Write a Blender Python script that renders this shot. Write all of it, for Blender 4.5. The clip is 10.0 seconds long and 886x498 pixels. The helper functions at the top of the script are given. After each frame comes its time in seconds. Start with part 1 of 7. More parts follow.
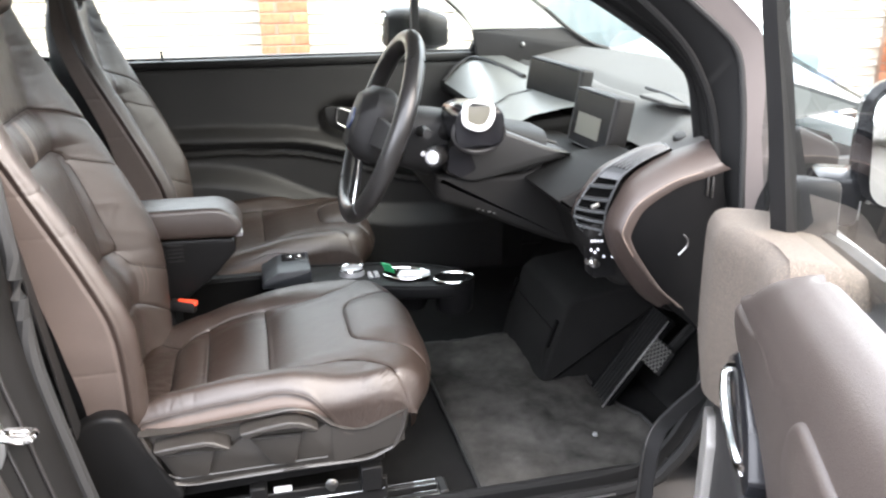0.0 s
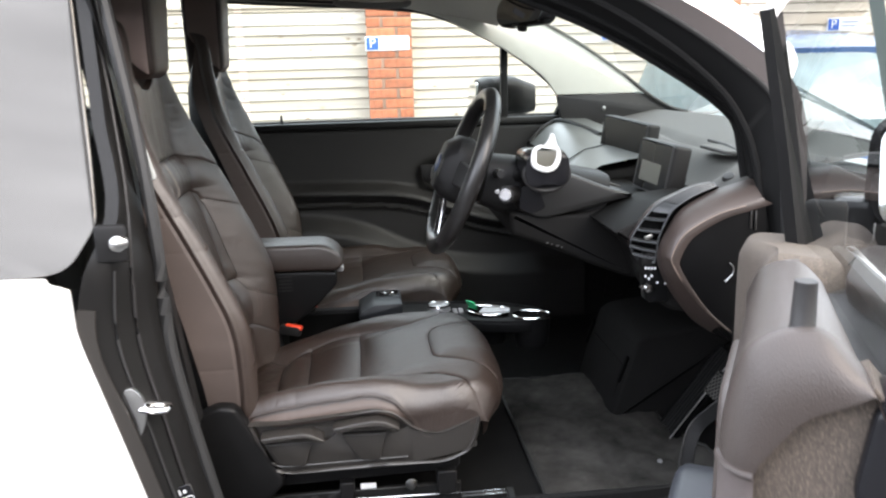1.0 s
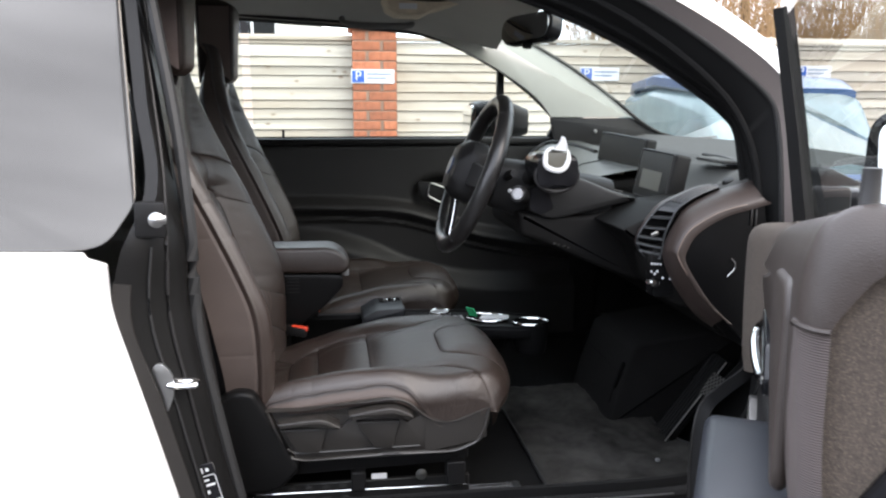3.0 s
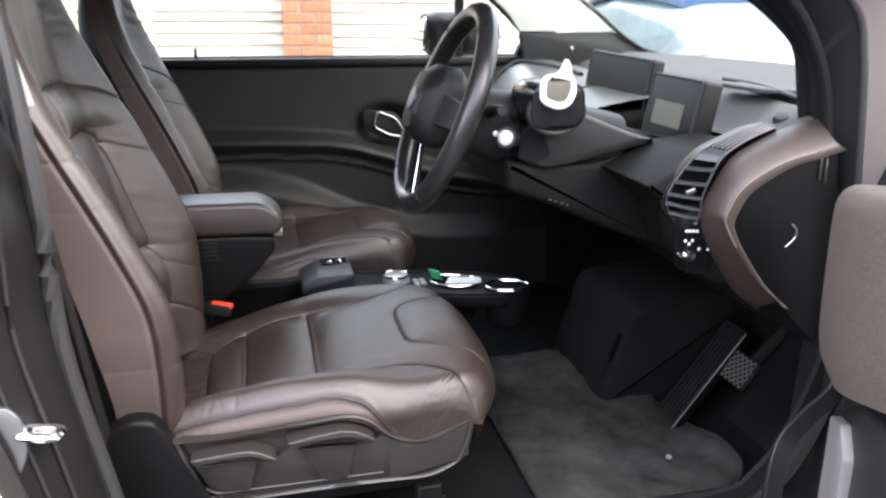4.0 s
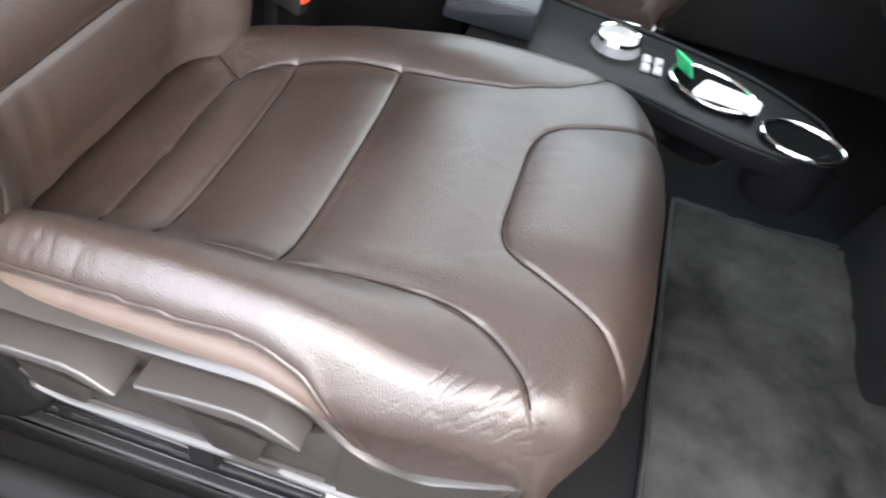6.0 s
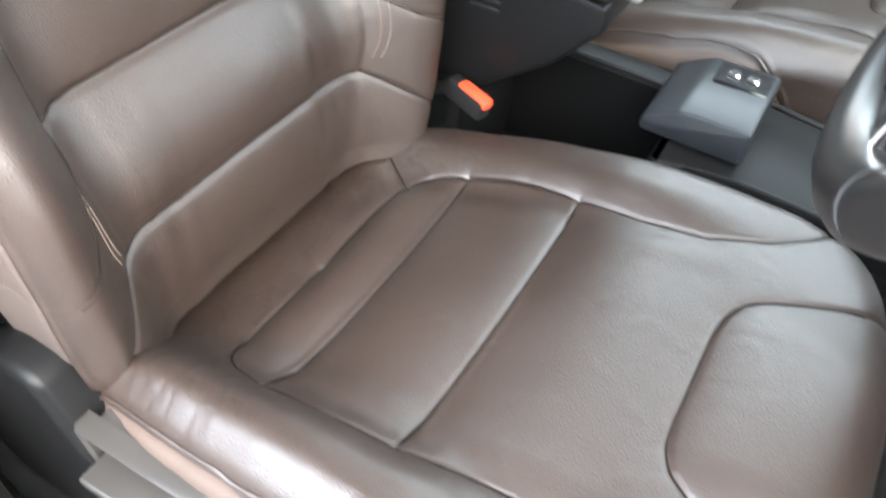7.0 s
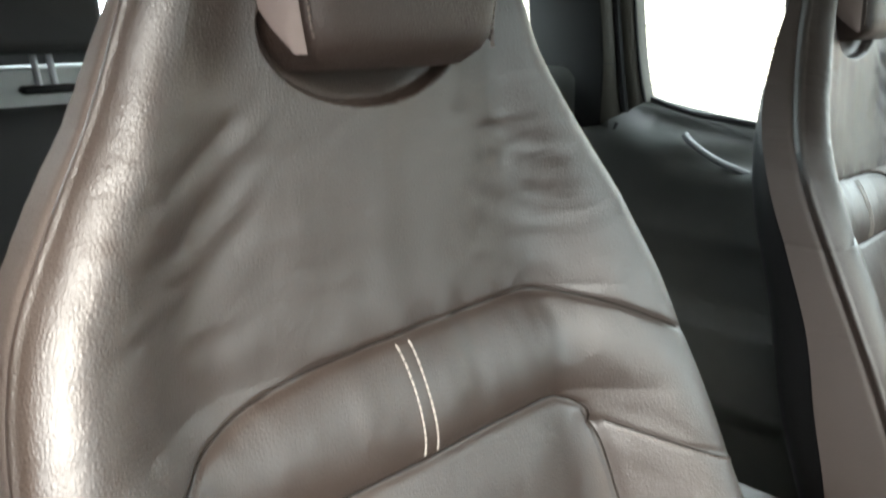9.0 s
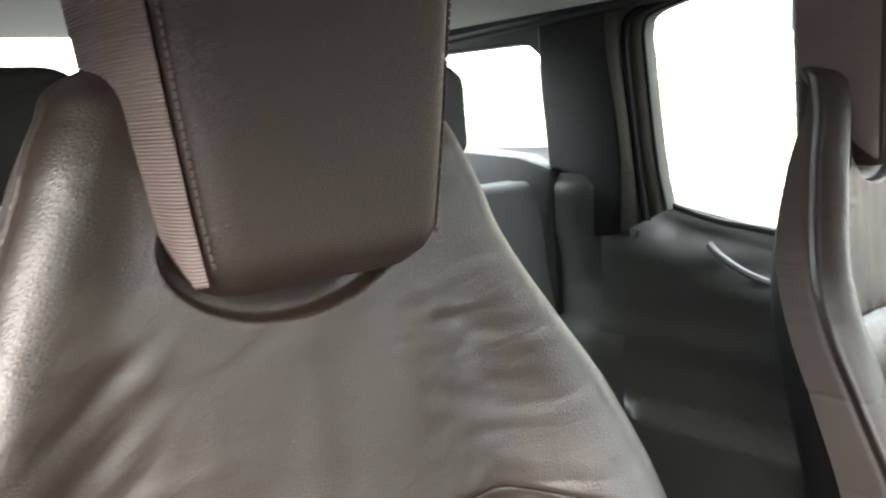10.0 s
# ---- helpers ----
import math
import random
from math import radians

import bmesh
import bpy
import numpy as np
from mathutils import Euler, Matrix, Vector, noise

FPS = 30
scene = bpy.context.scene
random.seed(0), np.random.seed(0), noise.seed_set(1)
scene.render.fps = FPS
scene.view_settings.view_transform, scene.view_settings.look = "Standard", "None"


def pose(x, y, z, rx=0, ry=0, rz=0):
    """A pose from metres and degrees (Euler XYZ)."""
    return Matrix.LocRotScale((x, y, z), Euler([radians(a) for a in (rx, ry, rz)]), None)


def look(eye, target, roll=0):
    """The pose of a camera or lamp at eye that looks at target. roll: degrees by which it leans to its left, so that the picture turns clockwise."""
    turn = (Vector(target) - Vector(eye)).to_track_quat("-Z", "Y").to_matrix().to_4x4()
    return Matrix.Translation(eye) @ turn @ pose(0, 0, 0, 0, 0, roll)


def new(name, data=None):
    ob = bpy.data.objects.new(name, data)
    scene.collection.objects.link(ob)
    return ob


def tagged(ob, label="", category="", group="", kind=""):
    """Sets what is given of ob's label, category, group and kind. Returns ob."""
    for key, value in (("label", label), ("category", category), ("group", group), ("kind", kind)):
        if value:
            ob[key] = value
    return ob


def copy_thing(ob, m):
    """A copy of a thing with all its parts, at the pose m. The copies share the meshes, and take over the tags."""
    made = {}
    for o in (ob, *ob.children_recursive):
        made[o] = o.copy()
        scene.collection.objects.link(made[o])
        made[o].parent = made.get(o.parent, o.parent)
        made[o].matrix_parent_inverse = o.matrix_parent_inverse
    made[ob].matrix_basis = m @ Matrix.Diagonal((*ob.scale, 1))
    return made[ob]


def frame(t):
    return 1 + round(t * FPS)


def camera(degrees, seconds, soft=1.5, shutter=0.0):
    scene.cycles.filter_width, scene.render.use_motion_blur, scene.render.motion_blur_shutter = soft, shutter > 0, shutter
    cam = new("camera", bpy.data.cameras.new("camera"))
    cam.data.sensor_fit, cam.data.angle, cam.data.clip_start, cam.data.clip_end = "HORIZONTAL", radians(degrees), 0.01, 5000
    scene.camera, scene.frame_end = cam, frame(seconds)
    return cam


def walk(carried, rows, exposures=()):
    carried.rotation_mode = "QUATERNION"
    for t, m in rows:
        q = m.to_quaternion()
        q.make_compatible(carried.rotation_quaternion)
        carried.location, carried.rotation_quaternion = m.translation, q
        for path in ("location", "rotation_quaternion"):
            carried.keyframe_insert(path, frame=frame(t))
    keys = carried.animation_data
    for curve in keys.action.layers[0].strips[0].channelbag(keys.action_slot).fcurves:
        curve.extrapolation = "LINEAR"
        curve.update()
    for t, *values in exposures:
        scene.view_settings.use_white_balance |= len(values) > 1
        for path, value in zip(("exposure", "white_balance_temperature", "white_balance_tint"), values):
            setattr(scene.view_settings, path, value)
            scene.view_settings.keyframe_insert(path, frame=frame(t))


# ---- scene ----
LENS = 58.56
cam = camera(LENS, 10.0, soft=2.2, shutter=0.3)
PATH = [
    (0, look((0.014, -1.827, 1.309), (0.451, 0.010, 0.648), -0.5)),
    (0.5, look((0.070, -1.890, 1.297), (0.318, 0.011, 0.728), -0.1)),
    (1, look((0.026, -2.051, 1.277), (0.221, -0.117, 0.804), -1.5)),
    (1.5, look((-0.058, -2.240, 1.246), (0.173, -0.297, 0.833), -1.6)),
    (2, look((-0.097, -2.322, 1.224), (0.137, -0.365, 0.882), 0.1)),
    (3.5, look((-0.066, -1.926, 1.190), (0.263, 0.001, 0.765), -0.3)),
    (4, look((-0.059, -1.695, 1.191), (0.364, 0.175, 0.621), 0.1)),
    (4.5, look((-0.064, -1.422, 1.168), (0.471, 0.326, 0.358), 2.9)),
    (5, look((-0.027, -1.246, 1.140), (0.424, 0.395, 0.090), 9.0)),
    (6.3, look((0.195, -0.850, 1.085), (-0.152, 0.482, -0.365), 11.2)),
    (6.5, look((0.188, -0.820, 1.097), (-0.260, 0.472, -0.363), 9.4)),
    (7, look((0.143, -0.765, 1.119), (-0.475, 0.486, -0.314), 6.0)),
    (7.5, look((0.079, -0.716, 1.171), (-0.771, 0.546, -0.128), 2.4)),
    (8, look((0.015, -0.710, 1.166), (-1.095, 0.628, 0.177), 2.3)),
    (8.5, look((-0.005, -0.691, 1.210), (-1.320, 0.633, 0.491), -0.2)),
    (9, look((-0.017, -0.667, 1.267), (-1.414, 0.665, 0.744), -1.4)),
    (9.5, look((-0.020, -0.642, 1.314), (-1.484, 0.661, 0.918), -2.7)),
    (10, look((-0.021, -0.573, 1.333), (-1.526, 0.701, 0.998), -3.5)),
]
walk(cam, PATH, exposures=[(0.0, 2.5, 7150, 13), (0.6, 1.92, 7050, 12), (1.2, 1.42, 7050, 12), (2.2, 0.92, 7000, 12), (3.5, 1.36, 6800, 14), (4.0, 1.92, 6900, 16), (4.6, 2.5, 7100, 15),
                           (5.2, 2.42, 7320, 17), (6.4, 3.3, 6780, 9), (7.0, 3.48, 6720, 7), (8.0, 3.32, 6750, 3), (8.6, 3.06, 6900, 2), (9.0, 2.98, 6980, 3), (10.0, 3.2, 7300, 8)])

# ---- world and light: a bright overcast day ----
world = bpy.data.worlds.new("overcast_sky")
scene.world = world
world.use_nodes = True
wn, wl = world.node_tree.nodes, world.node_tree.links
sky = wn.new("ShaderNodeTexSky")
sky.sky_type = 'NISHITA'
sky.sun_disc = False
sky.sun_elevation = radians(42)
sky.sun_rotation = radians(128)
sky.dust_density = 4.0
sky.air_density = 1.0
soften = wn.new("ShaderNodeMixRGB")
soften.inputs["Fac"].default_value = 0.72
soften.inputs["Color2"].default_value = (18.6, 20.6, 24.2, 1)
wl.new(sky.outputs[0], soften.inputs["Color1"])
# soft cloud banks
where = wn.new("ShaderNodeTexCoord")
squash = wn.new("ShaderNodeMapping")
squash.inputs["Scale"].default_value = (1.0, 1.0, 5.0)
wl.new(where.outputs["Generated"], squash.inputs["Vector"])
banks = wn.new("ShaderNodeTexNoise")
banks.inputs["Scale"].default_value, banks.inputs["Detail"].default_value = 1.6, 4.0
wl.new(squash.outputs[0], banks.inputs["Vector"])
depth = wn.new("ShaderNodeMapRange")
depth.inputs["From Min"].default_value, depth.inputs["From Max"].default_value = 0.3, 0.7
depth.inputs["To Min"].default_value, depth.inputs["To Max"].default_value = 0.62, 1.38
wl.new(banks.outputs["Fac"], depth.inputs["Value"])
clouds = wn.new("ShaderNodeMixRGB")
clouds.blend_type = 'MULTIPLY'
clouds.inputs["Fac"].default_value = 1.0
wl.new(soften.outputs[0], clouds.inputs["Color1"])
wl.new(depth.outputs[0], clouds.inputs["Color2"])
wl.new(clouds.outputs[0], wn["Background"].inputs["Color"])
wn["Background"].inputs["Strength"].default_value = 0.134

sun_data = bpy.data.lights.new("sun", "SUN")
sun_data.energy = 1.3
sun_data.angle = radians(62)
sun_data.color = (1.0, 0.87, 0.72)
sun = new("sun", sun_data)
sun.matrix_world = look((2.6, -2.0, 3.0), (0, 0, 0))


# ---- materials ----
def material(name, colour, rough=0.5, metal=0.0, vary=0.15, grain=300.0, bump=0.1, blotch=4.0, spec=0.5, wear=None,
             stretch=(1, 1, 1), coat=0.0, voronoi=False, random_tint=0.0, bump_dist=0.001, wrinkle=0.0):
    m = bpy.data.materials.new(name)
    m.use_nodes = True
    n, l = m.node_tree.nodes, m.node_tree.links
    b = n["Principled BSDF"]
    b.inputs["Metallic"].default_value = metal
    b.inputs["Specular IOR Level"].default_value = spec
    b.inputs["Coat Weight"].default_value = coat
    b.inputs["Coat Roughness"].default_value = 0.08
    co = n.new("ShaderNodeTexCoord")
    mp = n.new("ShaderNodeMapping")
    mp.inputs["Scale"].default_value = stretch
    l.new(co.outputs["Object"], mp.inputs["Vector"])
    big = n.new("ShaderNodeTexNoise")
    big.inputs["Scale"].default_value = blotch
    big.inputs["Detail"].default_value = 5
    big.inputs["Roughness"].default_value = 0.65
    l.new(mp.outputs[0], big.inputs["Vector"])
    if voronoi:
        fine = n.new("ShaderNodeTexVoronoi")
        fine.feature = 'DISTANCE_TO_EDGE'
        height = fine.outputs["Distance"]
    else:
        fine = n.new("ShaderNodeTexNoise")
        fine.inputs["Detail"].default_value = 4
        height = fine.outputs["Fac"]
    fine.inputs["Scale"].default_value = grain
    l.new(mp.outputs[0], fine.inputs["Vector"])
    ramp = n.new("ShaderNodeValToRGB")
    c = Vector(colour)
    dark, light = c * (1 - vary), c * (1 + vary)
    ramp.color_ramp.elements[0].position, ramp.color_ramp.elements[1].position = 0.3, 0.7
    ramp.color_ramp.elements[0].color = (*dark, 1)
    ramp.color_ramp.elements[1].color = (*light, 1)
    l.new(big.outputs["Fac"], ramp.inputs["Fac"])
    out = ramp.outputs["Color"]
    if wear:
        mix = n.new("ShaderNodeMixRGB")
        mix.inputs["Color2"].default_value = (*wear, 1)
        cut = n.new("ShaderNodeValToRGB")
        cut.color_ramp.elements[0].position, cut.color_ramp.elements[1].position = 0.5, 0.85
        l.new(fine.outputs[0], cut.inputs["Fac"])
        l.new(cut.outputs["Color"], mix.inputs["Fac"])
        l.new(out, mix.inputs["Color1"])
        out = mix.outputs["Color"]
    if random_tint:
        info = n.new("ShaderNodeObjectInfo")
        hsv = n.new("ShaderNodeHueSaturation")
        mr = n.new("ShaderNodeMapRange")
        mr.inputs["To Min"].default_value, mr.inputs["To Max"].default_value = 1 - random_tint, 1 + random_tint
        l.new(info.outputs["Random"], mr.inputs["Value"])
        l.new(mr.outputs[0], hsv.inputs["Value"])
        l.new(out, hsv.inputs["Color"])
        out = hsv.outputs["Color"]
    l.new(out, b.inputs["Base Color"])
    rr = n.new("ShaderNodeMapRange")
    rr.inputs["To Min"].default_value, rr.inputs["To Max"].default_value = rough * 0.85, min(1, rough * 1.15)
    l.new(big.outputs["Fac"], rr.inputs["Value"])
    l.new(rr.outputs[0], b.inputs["Roughness"])
    if bump:
        bp = n.new("ShaderNodeBump")
        bp.inputs["Strength"].default_value = bump
        bp.inputs["Distance"].default_value = bump_dist
        l.new(height, bp.inputs["Height"])
        l.new(bp.outputs[0], b.inputs["Normal"])
        if wrinkle:
            wr = n.new("ShaderNodeTexNoise")
            wr.noise_type = 'RIDGED_MULTIFRACTAL'
            wr.inputs["Scale"].default_value = 22.0
            wr.inputs["Detail"].default_value = 3.0
            wr.inputs["Distortion"].default_value = 0.8
            l.new(mp.outputs[0], wr.inputs["Vector"])
            patch = n.new("ShaderNodeTexNoise")
            patch.inputs["Scale"].default_value = 7.0
            l.new(mp.outputs[0], patch.inputs["Vector"])
            mul = n.new("ShaderNodeMath")
            mul.operation = 'MULTIPLY'
            l.new(wr.outputs["Fac"], mul.inputs[0])
            l.new(patch.outputs["Fac"], mul.inputs[1])
            b2 = n.new("ShaderNodeBump")
            b2.inputs["Strength"].default_value = wrinkle
            b2.inputs["Distance"].default_value = 0.0022
            l.new(mul.outputs[0], b2.inputs["Height"])
            l.new(b2.outputs[0], bp.inputs["Normal"])
    return m


def glass_material(name, colour, rough=0.0, clear_part=0.9, gloss_least=0.03):
    """A thin pane: mostly clear, with a mirror gloss that rises at a grazing angle."""
    m = bpy.data.materials.new(name)
    m.use_nodes = True
    n, l = m.node_tree.nodes, m.node_tree.links
    n.remove(n["Principled BSDF"])
    clear = n.new("ShaderNodeBsdfTransparent")
    clear.inputs["Color"].default_value = (*[clear_part * c for c in colour], 1)
    gloss = n.new("ShaderNodeBsdfGlossy")
    gloss.inputs["Roughness"].default_value = rough
    face = n.new("ShaderNodeLayerWeight")
    face.inputs["Blend"].default_value = 0.5
    power = n.new("ShaderNodeMath")
    power.operation = 'POWER'
    power.inputs[1].default_value = 4.5
    l.new(face.outputs["Facing"], power.inputs[0])
    fres = n.new("ShaderNodeMath")
    fres.operation = 'MULTIPLY_ADD'
    fres.inputs[1].default_value, fres.inputs[2].default_value = 0.85, gloss_least
    l.new(power.outputs[0], fres.inputs[0])
    mix = n.new("ShaderNodeMixShader")
    l.new(fres.outputs[0], mix.inputs[0])
    l.new(clear.outputs[0], mix.inputs[1])
    l.new(gloss.outputs[0], mix.inputs[2])
    l.new(mix.outputs[0], n["Material Output"].inputs["Surface"])
    return m


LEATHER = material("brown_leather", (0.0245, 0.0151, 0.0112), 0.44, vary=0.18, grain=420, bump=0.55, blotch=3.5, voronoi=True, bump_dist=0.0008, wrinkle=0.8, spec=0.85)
LEATHER_DARK = material("dark_brown_leather", (0.025, 0.0150, 0.0115), 0.5, vary=0.14, grain=480, bump=0.8, blotch=3.5, voronoi=True, bump_dist=0.0009, wrinkle=0.3, spec=0.4)
LEATHER_SIDE = material("ribbed_brown_textile", (0.075, 0.058, 0.054), 0.6, vary=0.12, grain=500, bump=0.3, stretch=(0.15, 0.15, 1.6))
# lighter copy of the leather: daylight on the open door put into its colour
DOOR_LEATHER = material("sunlit_door_leather", (0.036, 0.0275, 0.0240), 0.47, vary=0.1, grain=560, bump=0.4, blotch=3, voronoi=True, bump_dist=0.0008, spec=0.45)
# lightened copy of the ribbed textile; light from the doorway is in its colour
CHEEK_LIT = material("lit_ribbed_textile", (0.18, 0.137, 0.122), 0.6, vary=0.12, grain=500, bump=0.3, stretch=(0.15, 0.15, 1.6))
SIDE_TAN = material("tan_brown_side", (0.066, 0.046, 0.037), 0.5, vary=0.15, grain=480, bump=0.3, blotch=4, voronoi=True, bump_dist=0.0007, spec=0.5)
SEAT_SIDE = material("brown_textile_side", (0.060, 0.045, 0.039), 0.62, vary=0.15, grain=600, bump=0.45, blotch=5)
THREAD = material("pale_thread", (0.27, 0.235, 0.21), 0.7, bump=0)
THREAD_DARK = material("dark_brown_thread", (0.085, 0.062, 0.052), 0.7, bump=0)
THREAD_BROWN = material("brown_thread", (0.16, 0.12, 0.10), 0.7, bump=0)
BLACK = material("black_plastic", (0.0105, 0.0103, 0.0105), 0.5, grain=900, bump=0.25, spec=0.22)
DARK = material("charcoal_plastic", (0.019, 0.018, 0.018), 0.5, grain=900, bump=0.25, spec=0.35)
GLOSS = material("gloss_black", (0.010, 0.010, 0.0115), 0.17, bump=0, spec=0.32)
GREYP = material("grey_seat_plastic", (0.028, 0.0255, 0.0232), 0.30, grain=1200, bump=0.2, vary=0.08)
DASH = material("dark_dash_skin", (0.0072, 0.0069, 0.0067), 0.6, grain=900, bump=0.3, vary=0.12, spec=0.10)
EMBLEM = material("dark_blue_enamel", (0.022, 0.036, 0.085), 0.3, bump=0)
FAR_PANEL = material("soft_door_skin", (0.0175, 0.0168, 0.0166), 0.5, grain=900, bump=0.3, vary=0.12, spec=0.3)
DASH_TOP = material("grey_dash_felt", (0.062, 0.060, 0.057), 0.9, grain=700, bump=0.4, vary=0.12)
KENAF = material("fibre_panel", (0.060, 0.047, 0.038), 0.9, grain=620, bump=0.6, vary=0.35, blotch=260, wear=(0.17, 0.138, 0.105))
PEWTER = material("worn_grey_rubber", (0.060, 0.057, 0.053), 0.6, bump=0.1)
FELT = material("charcoal_felt", (0.0095, 0.0092, 0.009), 0.9, grain=800, bump=0.6, vary=0.25, blotch=9, spec=0.15)
SLATE = material("dark_slate_plastic", (0.013, 0.0145, 0.0175), 0.42, bump=0.15, grain=700, spec=0.4)
CARPET = material("charcoal_carpet", (0.010, 0.0099, 0.0098), 0.95, grain=900, bump=0.8, vary=0.35, blotch=7, spec=0.1)
MAT = material("dusty_floor_mat", (0.040, 0.038, 0.035), 0.95, grain=900, bump=0.8, vary=0.75, blotch=7, spec=0.1)
CHROME = material("chrome", (0.8, 0.8, 0.8), 0.12, metal=1.0, vary=0.03, bump=0)
STEEL = material("dull_steel", (0.45, 0.45, 0.44), 0.35, metal=1.0, vary=0.2, bump=0.1)
RUBBER = material("black_rubber", (0.016, 0.016, 0.016), 0.6, bump=0.1)
WHITE = material("white_paint", (0.8, 0.8, 0.79), 0.3, vary=0.02, bump=0, coat=0.6)
LINER = material("grey_headliner", (0.52, 0.50, 0.46), 0.95, grain=700, bump=0.3, vary=0.05)
RED = material("red_plastic", (0.75, 0.07, 0.03), 0.35, vary=0.05, bump=0)
TRAY = material("satin_console", (0.006, 0.006, 0.0063), 0.48, bump=0.1, grain=900, spec=0.14)
# near-black that puts the shade inside hollows into the colour
VOID = material("recess_shade_black", (0.0035, 0.0035, 0.0035), 0.9, bump=0.3, grain=700, spec=0.05)
# dark leather with the sky's blue sheen put into its base colour
BLUE_GREY = material("sky_tinted_leather", (0.030, 0.033, 0.039), 0.36, bump=0.2, grain=600)
SILVER = material("silver_plastic", (0.33, 0.33, 0.34), 0.32, metal=0.4, bump=0)
WHITE_PLASTIC = material("white_plastic", (0.75, 0.75, 0.74), 0.4, bump=0, vary=0.03)
GREEN = material("green_card", (0.02, 0.45, 0.18), 0.5, bump=0)
BRICK = material("orange_brick", (0.42, 0.145, 0.075), 0.9, grain=220, bump=0.8, vary=0.3, blotch=18, random_tint=0.25, bump_dist=0.003)
MORTAR = material("mortar", (0.26, 0.17, 0.125), 0.95, grain=200, bump=0.6, vary=0.2)
WOOD = material("weathered_fence_board", (0.53, 0.485, 0.415), 0.85, grain=90, bump=0.5, vary=0.3, blotch=6, stretch=(0.12, 1, 3.5), random_tint=0.15, bump_dist=0.002)
ASPHALT = material("asphalt", (0.055, 0.055, 0.055), 0.95, grain=140, bump=0.8, vary=0.3, blotch=2, bump_dist=0.004)
STONE = material("pale_render", (0.60, 0.57, 0.50), 0.95, grain=60, bump=0.3, vary=0.1)
BLUE_PAINT = material("blue_car_paint", (0.045, 0.10, 0.22), 0.25, bump=0, vary=0.05, coat=0.6)
TWIG = material("dry_reed", (0.30, 0.19, 0.09), 0.9, bump=0, vary=0.3, blotch=8)
BARK = material("dark_twig", (0.10, 0.075, 0.055), 0.9, bump=0, vary=0.3)
SIGN_BLUE = material("sign_blue", (0.02, 0.10, 0.42), 0.4, bump=0, vary=0.03)
PAPER = material("white_sign", (0.72, 0.73, 0.74), 0.45, bump=0, vary=0.03)
PRINT = material("grey_print", (0.25, 0.3, 0.4), 0.6, bump=0)
SCREEN = material("dark_display_glass", (0.014, 0.014, 0.0145), 0.22, bump=0, vary=0.05, spec=0.11)
LCD_TEXT = material("idle_display_readout", (0.17, 0.155, 0.075), 0.4, bump=0, vary=0.1)
# pale blotchy base colour stands in for sky mirrored in the car's glass
SKY_PANE = material("sky_pale_car_glass", (0.20, 0.27, 0.28), 0.10, bump=0, vary=0.25, blotch=2.0, spec=1.0)
LCD = material("idle_display_patch", (0.11, 0.105, 0.085), 0.4, bump=0, vary=0.05)
GLASS = glass_material("clear_glass", (0.96, 1.0, 0.98), 0.0, 0.93)
SCREEN_GLASS = glass_material("tinted_windscreen", (0.92, 1.0, 0.97), 0.0, 0.74)
TINT = glass_material("tinted_glass", (0.30, 0.31, 0.32), 0.0, 0.8)
MIRROR = material("mirror_glass", (0.85, 0.86, 0.87), 0.03, metal=1.0, vary=0.0, bump=0)


def add_knots(m, scale, colour):
    """Dark round knots and a few grey streaks on weathered boards, of another lay on each board."""
    n, l = m.node_tree.nodes, m.node_tree.links
    b = n["Principled BSDF"]
    old = b.inputs["Base Color"].links[0].from_socket
    co, info = n.new("ShaderNodeTexCoord"), n.new("ShaderNodeObjectInfo")
    mul = n.new("ShaderNodeMath")
    mul.operation = 'MULTIPLY'
    mul.inputs[1].default_value = 37.0
    l.new(info.outputs["Random"], mul.inputs[0])
    add = n.new("ShaderNodeVectorMath")
    l.new(co.outputs["Object"], add.inputs[0])
    l.new(mul.outputs[0], add.inputs[1])
    mp = n.new("ShaderNodeMapping")
    mp.inputs["Scale"].default_value = (scale * .55, scale, scale)
    l.new(add.outputs[0], mp.inputs["Vector"])
    vor = n.new("ShaderNodeTexVoronoi")
    vor.inputs["Scale"].default_value = 1.0
    l.new(mp.outputs[0], vor.inputs["Vector"])
    cut = n.new("ShaderNodeMapRange")
    cut.inputs["From Min"].default_value, cut.inputs["From Max"].default_value = 0.06, 0.15
    cut.inputs["To Min"].default_value, cut.inputs["To Max"].default_value = 0.8, 0.0
    l.new(vor.outputs["Distance"], cut.inputs["Value"])
    mix = n.new("ShaderNodeMixRGB")
    mix.inputs["Color2"].default_value = (*colour, 1)
    l.new(cut.outputs[0], mix.inputs["Fac"])
    l.new(old, mix.inputs["Color1"])
    wide = n.new("ShaderNodeTexNoise")
    wide.inputs["Scale"].default_value = 0.6
    l.new(add.outputs[0], wide.inputs["Vector"])
    tone = n.new("ShaderNodeMapRange")
    tone.inputs["From Min"].default_value, tone.inputs["From Max"].default_value = 0.42, 0.62
    tone.inputs["To Min"].default_value, tone.inputs["To Max"].default_value = 0.0, 0.45
    l.new(wide.outputs["Fac"], tone.inputs["Value"])
    grey = n.new("ShaderNodeMixRGB")
    grey.inputs["Color2"].default_value = (0.40, 0.31, 0.22, 1)
    l.new(tone.outputs[0], grey.inputs["Fac"])
    l.new(mix.outputs[0], grey.inputs["Color1"])
    l.new(grey.outputs[0], b.inputs["Base Color"])


add_knots(WOOD, 11.0, (0.16, 0.10, 0.06))


